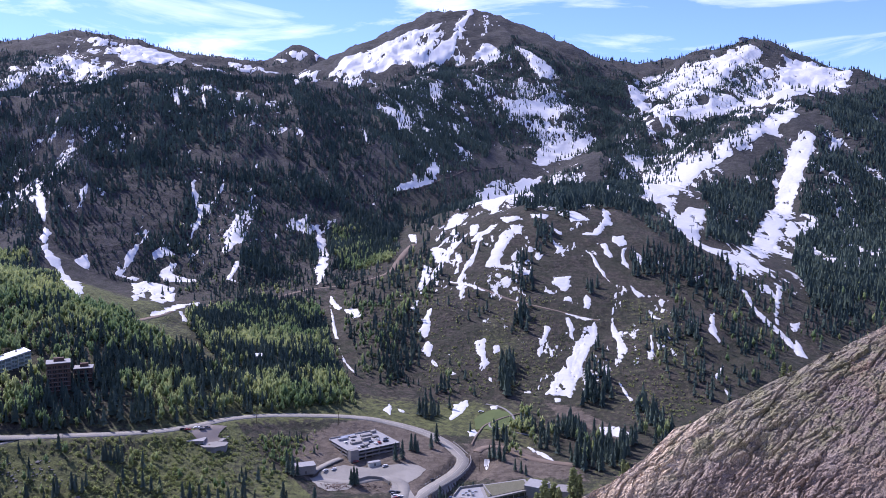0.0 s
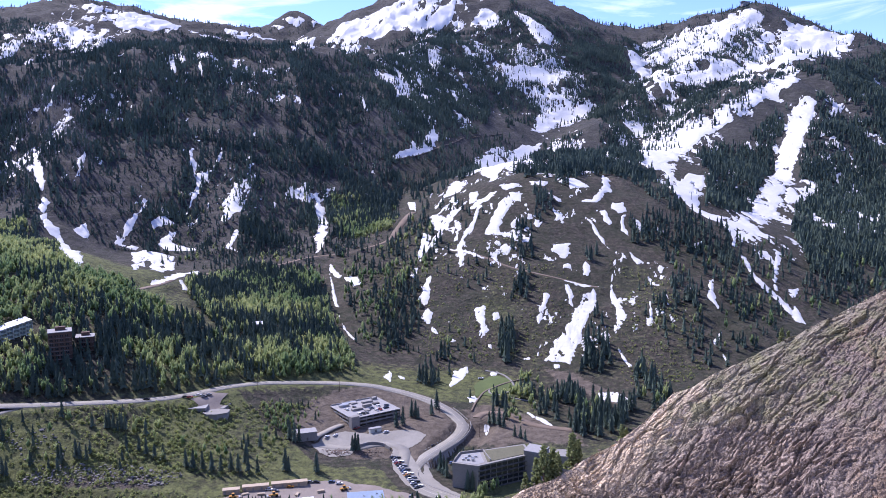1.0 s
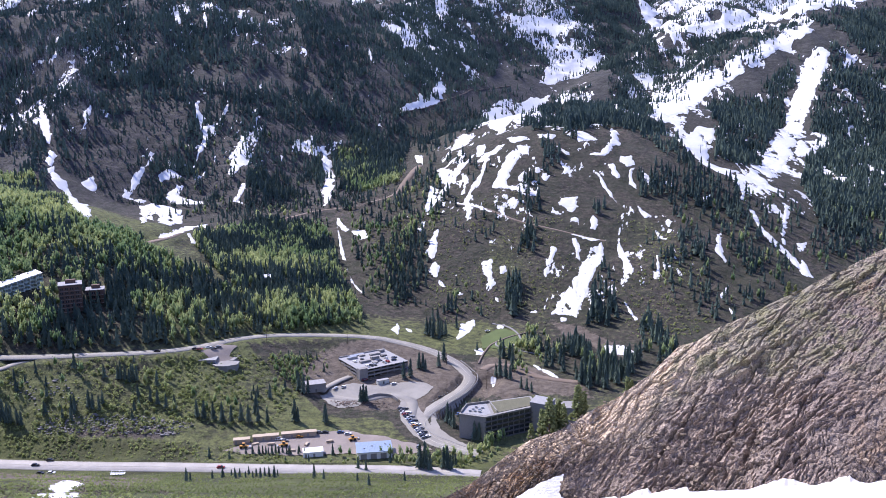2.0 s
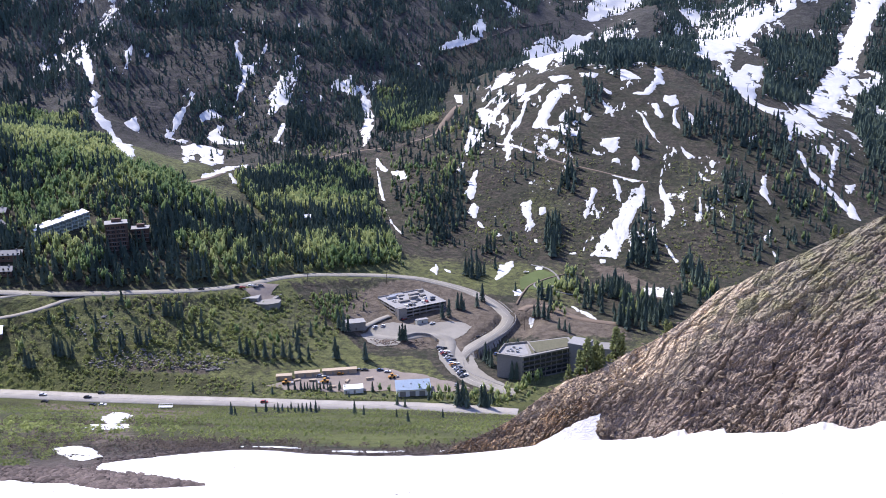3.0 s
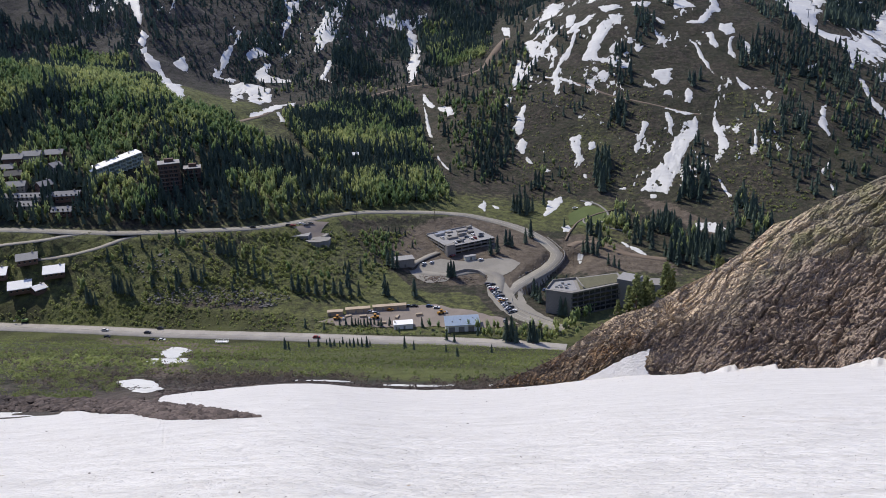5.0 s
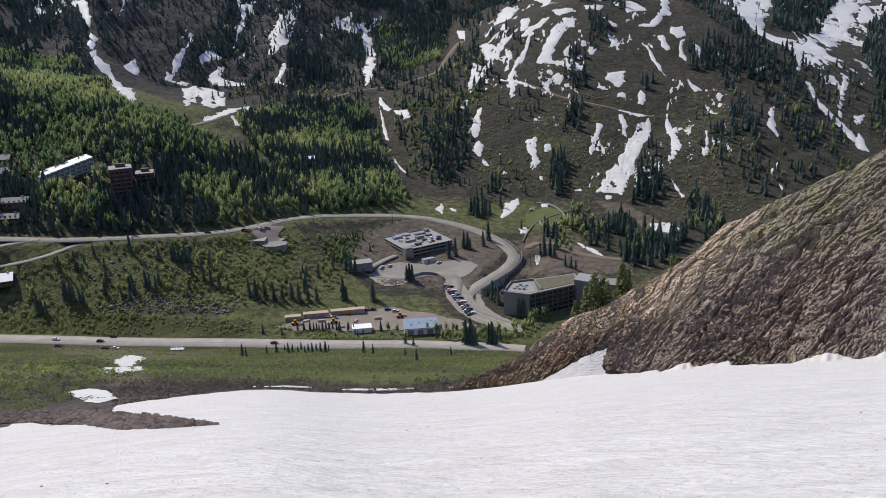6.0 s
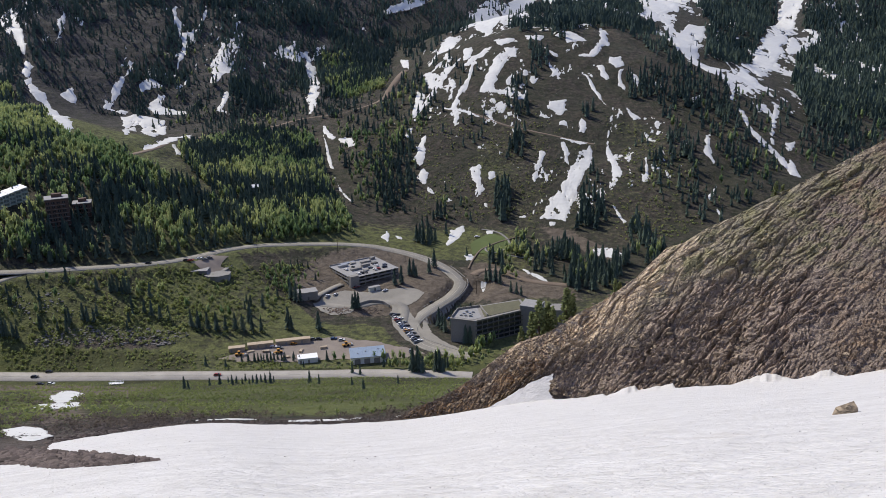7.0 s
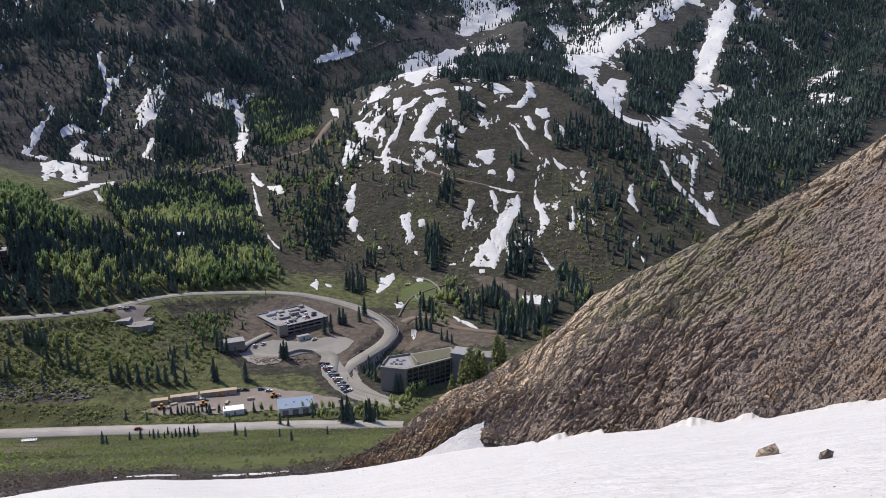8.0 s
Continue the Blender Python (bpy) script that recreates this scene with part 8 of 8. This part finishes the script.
def lift_tower(x, y, h=12):
    z = float(land(np.array([x]), np.array([y]))[0])
    d = thing("lift_tower", pose(x, y, z - 0.5, 0, 0, 12), "grey steel chairlift tower standing in the snow", "lift tower", "chairlift towers")
    bm = bmesh.new()
    bmesh.ops.create_cone(bm, cap_ends=True, segments=10, radius1=0.55, radius2=0.35, depth=h, matrix=Matrix.Translation((0, 0, h / 2)))
    part("shaft", bm, METAL, d)
    boxed("cross_arm", METAL, d, -3.2, -0.25, h - 0.3, 3.2, 0.25, h + 0.25)
    for sx in (-3, 3):
        boxed("sheave_train", TYRE, d, sx - 0.15, -1.4, h - 0.1, sx + 0.15, 1.4, h + 0.15)
    return d


for x, y in ((335, 1113), (372, 1210), (430, 1420), (485, 1640), (539, 1880), (610, 2120)):
    lift_tower(x, y)

# ---- boulders in the creek bed ----
PALE_STONE = plain("pale_boulder", (0.2, 0.19, 0.18), 0.9, 0, 0.35, 2)
rows = []
for poly, n in (([(-256, 501), (-203, 508), (-163, 506), (-175, 492), (-214, 491), (-263, 487)], 900), ([(-297, 522), (-258, 528), (-240, 512), (-264, 501)], 160)):
    a = np.array(poly, float)
    k = 0
    while k < n:
        x, y = rnd.uniform(a[:, 0].min(), a[:, 0].max()), rnd.uniform(a[:, 1].min(), a[:, 1].max())
        k += 1
        if inside(np.array([x]), np.array([y]), poly)[0]:
            s = rnd.uniform(0.5, 1.7) * (1.6 if rnd.random() < 0.07 else 1)
            rows.append((x, y, float(land(np.array([x]), np.array([y]))[0]) - 0.1, s, rnd.uniform(0, 6.3), s))
tagged(new("creek_boulders", spread("creek_boulders", STONE_T, rows, PALE_STONE)), "pale grey boulders strewn along the creek bed", "boulders", kind="stuff")


# ---- pines behind the spur's crest ----
PINE = leaf_material("pine_needles", (0.12, 0.145, 0.055), (0.26, 0.29, 0.12), 0.75, 0.35)


def pine(az, beyond, h, seed):
    foot, top, near, far = [float(q) for q in spur_lines(np.array(az))]
    r = far + beyond
    x, y = r * math.sin(radians(az)), r * math.cos(radians(az))
    z = float(spur_height(np.array(x), np.array(y))[0]) - 0.4
    d = thing("pine_tree", pose(x, y, z, 0, 0, seed * 50) @ Matrix.Scale(h, 4), "stunted olive-green pine on the rocky crest", "pine tree", "pines on the crest")
    rn = random.Random(seed)
    bm = bmesh.new()
    bmesh.ops.create_cone(bm, cap_ends=True, segments=7, radius1=0.03, radius2=0.006, depth=1.0, matrix=Matrix.Translation((0, 0, 0.5)))
    part("trunk", bm, BARK, d)
    v, f = [], []
    for k in range(150):
        t = rn.random() ** 0.8
        reach = (0.17 * (1 - t) + 0.03) * rn.uniform(0.2, 1.15)
        a = rn.uniform(0, 6.3)
        c = Vector((reach * math.cos(a), reach * math.sin(a), 0.12 + 0.86 * t + 0.05 * rn.uniform(-1, 1)))
        e1 = Vector((math.cos(a), math.sin(a), rn.uniform(-0.2, 0.5))) * 0.075
        e2 = Vector((-math.sin(a), math.cos(a), rn.uniform(-0.4, 0.4))) * 0.05
        n = len(v)
        v += [tuple(c - e1), tuple(c + e2), tuple(c + e1), tuple(c - e2), tuple(c + Vector((0, 0, 0.05)))]
        f += [(n, n + 1, n + 4), (n + 1, n + 2, n + 4), (n + 2, n + 3, n + 4), (n + 3, n, n + 4)]
    me = mesh_from("crown", v, f, PINE, True)
    at = me.attributes.new("tint", "FLOAT", "POINT")
    at.data.foreach_set("value", np.repeat([rn.random() for _ in range(150)], 5).astype(np.float32))
    ob = new("crown", me)
    ob.parent = d
    return d


for k, (az, beyond, h) in enumerate(((6.7, 3.5, 5.0), (7.2, 2.6, 6.0), (7.8, 3.2, 5.6), (8.2, 2.0, 4.2), (9.2, 2.4, 5.8), (9.6, 3.0, 4.6), (5.9, 3.0, 3.2), (12.6, 1.5, 3.0), (12.9, 2.2, 2.4), (22.7, 1.0, 3.0), (23.1, 1.4, 2.3), (17.0, 1.5, 1.6))):
    pine(az, beyond, h, k)


# ---- the tongue of snow that reaches up the rock ----
def snow_tongue(outline, lift):
    n = 26
    us = [p[0] for p in outline]
    vs_ = [p[1] for p in outline]
    ga, gv = np.meshgrid(np.linspace(min(us), max(us), 60), np.linspace(min(vs_), max(vs_), 40))
    ga, gv = ga.ravel(), gv.ravel()
    ok = inside(ga, gv, outline)
    edge = []
    for (a0, v0), (a1, v1) in zip(outline, outline[1:] + outline[:1]):
        for i in range(12):
            t = i / 12
            edge.append((a0 + (a1 - a0) * t + 0.1 * float(fbm(t * 9 + a0, v0 * 7, 1.0, 2, 3)), v0 + (v1 - v0) * t + 0.02 * float(fbm(t * 9 + a0, v0 * 7, 1.0, 2, 4))))
    pts = [Vector(p) for p in edge] + [Vector(p) for p in zip(ga[ok], gv[ok])]
    m = len(edge)
    res = geometry.delaunay_2d_cdt(pts, [(i, (i + 1) % m) for i in range(m)], [], 1, 0.0001)
    a, v = np.array([p[0] for p in res[0]]), np.array([p[1] for p in res[0]])
    foot, top, near, far = spur_lines(a)
    r = near + (far - near) * v
    x, y = r * np.sin(np.radians(a)), r * np.cos(np.radians(a))
    z = spur_height(x, y)[0] + lift
    me = bpy.data.meshes.new("snow_patch")
    me.from_pydata(np.stack([x, y, z], -1).tolist(), [], [list(q) for q in res[2]])
    me.polygons.foreach_set("use_smooth", np.full(len(me.polygons), True))
    me.materials.append(SLOPE_SNOW)
    tagged(new("snow_patch", me), "white tongue of snow reaching up the rock", "snow patch", "snow patches", "stuff")


snow_tongue(TONGUE, 0.4)



# ---- machines and stores in the yard ----
ORANGE = plain("machine_orange", (0.5, 0.25, 0.05), 0.5, 0, 0.2)


def loader(x, y, turn):
    """A wheeled loader: chassis, cab, four wheels, lift arm and bucket."""
    z = float(land(np.array([x]), np.array([y]))[0]) + 0.35
    d = thing("wheel_loader", pose(x, y, z, 0, 0, turn), "orange wheel loader parked on the gravel", "loader", "yard machines")
    boxed("chassis", ORANGE, d, -2.6, -0.9, 0.6, 1.6, 0.9, 1.7, bevel=0.12)
    boxed("cab", GLASS, d, -0.8, -0.75, 1.7, 0.7, 0.75, 3.1, bevel=0.08)
    boxed("cab_roof", ORANGE, d, -0.9, -0.85, 3.1, 0.8, 0.85, 3.25)
    for wx in (-1.7, 1.1):
        for wy in (-1.05, 1.05):
            bm = bmesh.new()
            bmesh.ops.create_cone(bm, cap_ends=True, segments=14, radius1=0.7, radius2=0.7, depth=0.5, matrix=pose(wx, wy, 0.7, 90))
            part("wheel", bm, TYRE, d)
    boxed("lift_arm", ORANGE, d, 1.4, -0.5, 1.0, 3.2, 0.5, 1.35)
    bm = bmesh.new()
    footprint(bm, [(3.0, -1.25), (4.2, -1.25), (4.2, 1.25), (3.0, 1.25)], 0.15, 1.1)
    part("bucket", bm, METAL, d)
    return d


def excavator(x, y, turn):
    z = float(land(np.array([x]), np.array([y]))[0]) + 0.35
    d = thing("excavator", pose(x, y, z, 0, 0, turn), "green tracked excavator at the roadside with raised arm", "excavator")
    green = plain("machine_green", (0.12, 0.2, 0.06), 0.5)
    for sy in (-1.2, 1.2):
        boxed("track", TYRE, d, -2, sy - 0.35, 0, 2, sy + 0.35, 0.95, bevel=0.25)
    boxed("house", green, d, -2, -1.3, 1.0, 1.6, 1.3, 2.3, bevel=0.15)
    boxed("cab", GLASS, d, 0.2, -1.3, 2.3, 1.6, -0.2, 3.3, bevel=0.08)
    for a, b, name in (((1.4, 1.8), (4.2, 5.0), "boom"), ((4.2, 5.0), (6.0, 2.6), "stick")):
        w = Vector((b[0] - a[0], b[1] - a[1]))
        m = Matrix.Translation((a[0], 0.3, a[1])) @ Matrix.Rotation(-math.atan2(w.y, w.x), 4, "Y")
        bm = box(bmesh.new(), 0, -0.22, -0.28, w.length, 0.22, 0.28, bevel=0.06)
        bm.transform(m)
        part(name, bm, green, d)
    boxed("bucket", METAL, d, 5.5, -0.3, 1.6, 6.6, 0.9, 2.6, bevel=0.15)
    return d


def rack_trailer(x, y, turn):
    z = float(land(np.array([x]), np.array([y]))[0]) + 0.2
    d = thing("rack_trailer", pose(x, y, z, 0, 0, turn), "white tubular rack trailer beside the highway", "trailer")
    boxed("deck", WHITE_ROOF, d, -4, -1.2, 0.7, 4, 1.2, 0.9)
    for k in range(6):
        boxed("upright", WHITE_ROOF, d, -3.9 + 1.5 * k, -1.15, 0.9, -3.75 + 1.5 * k, -1.0, 2.0)
        boxed("upright", WHITE_ROOF, d, -3.9 + 1.5 * k, 1.0, 0.9, -3.75 + 1.5 * k, 1.15, 2.0)
    for sy in (-1.1, 1.1):
        boxed("top_rail", WHITE_ROOF, d, -4, sy - 0.08, 2.0, 4, sy + 0.08, 2.15)
        for wx in (-0.6, 0.6):
            bm = bmesh.new()
            bmesh.ops.create_cone(bm, cap_ends=True, segments=10, radius1=0.38, radius2=0.38, depth=0.25, matrix=pose(wx, sy * 0.95, 0.38, 90))
            part("wheel", bm, TYRE, d)
    return d


for x, y, turn in ((-62, 494, 30), (-104, 484, 200), (-128, 481, 10)):
    loader(x, y, turn)
excavator(-337, 470, 200)
rack_trailer(-190, 440, 4)


def timber_stack(x, y, turn, n):
    z = float(land(np.array([x]), np.array([y]))[0]) + 0.35
    d = thing("timber_stack", pose(x, y, z, 0, 0, turn), "stack of pale sawn timber on the gravel", "timber stack", "timber stacks")
    for k in range(n):
        for j in range(3):
            boxed("plank", TAN_WALL, d, -2.4 + 0.1 * j, -0.9 + 0.62 * j, 0.25 * k, 2.4 - 0.1 * k, -0.35 + 0.62 * j, 0.25 * k + 0.2)
    return d


for x, y, turn, n in ((-112, 486, 10, 5), (-90, 487, 80, 4), (-76, 491, 15, 6), (-122, 486, 30, 3), (-98, 478, 5, 4)):
    timber_stack(x, y, turn, n)

# ---- cars and plant on the deck's roof ----
deck = pose(-67, 589, 14.65, 0, 0, 34)
for k, (x, y, turn) in enumerate(((9, 5, 90), (12, 5, 92), (15, 5, 88), (24, 6, 90), (27, 6, 90), (33, 7, 0), (36, 12, 5), (6, 20, 90), (13, 21, 88), (23, 12, 3), (30, 14, 90))):
    kind = (0, 1, 2, 0, 3, 1, 2, 0, 1, 2, 0)[k]
    copy_thing(first[kind], deck @ pose(x, y, 0, 0, 0, turn))
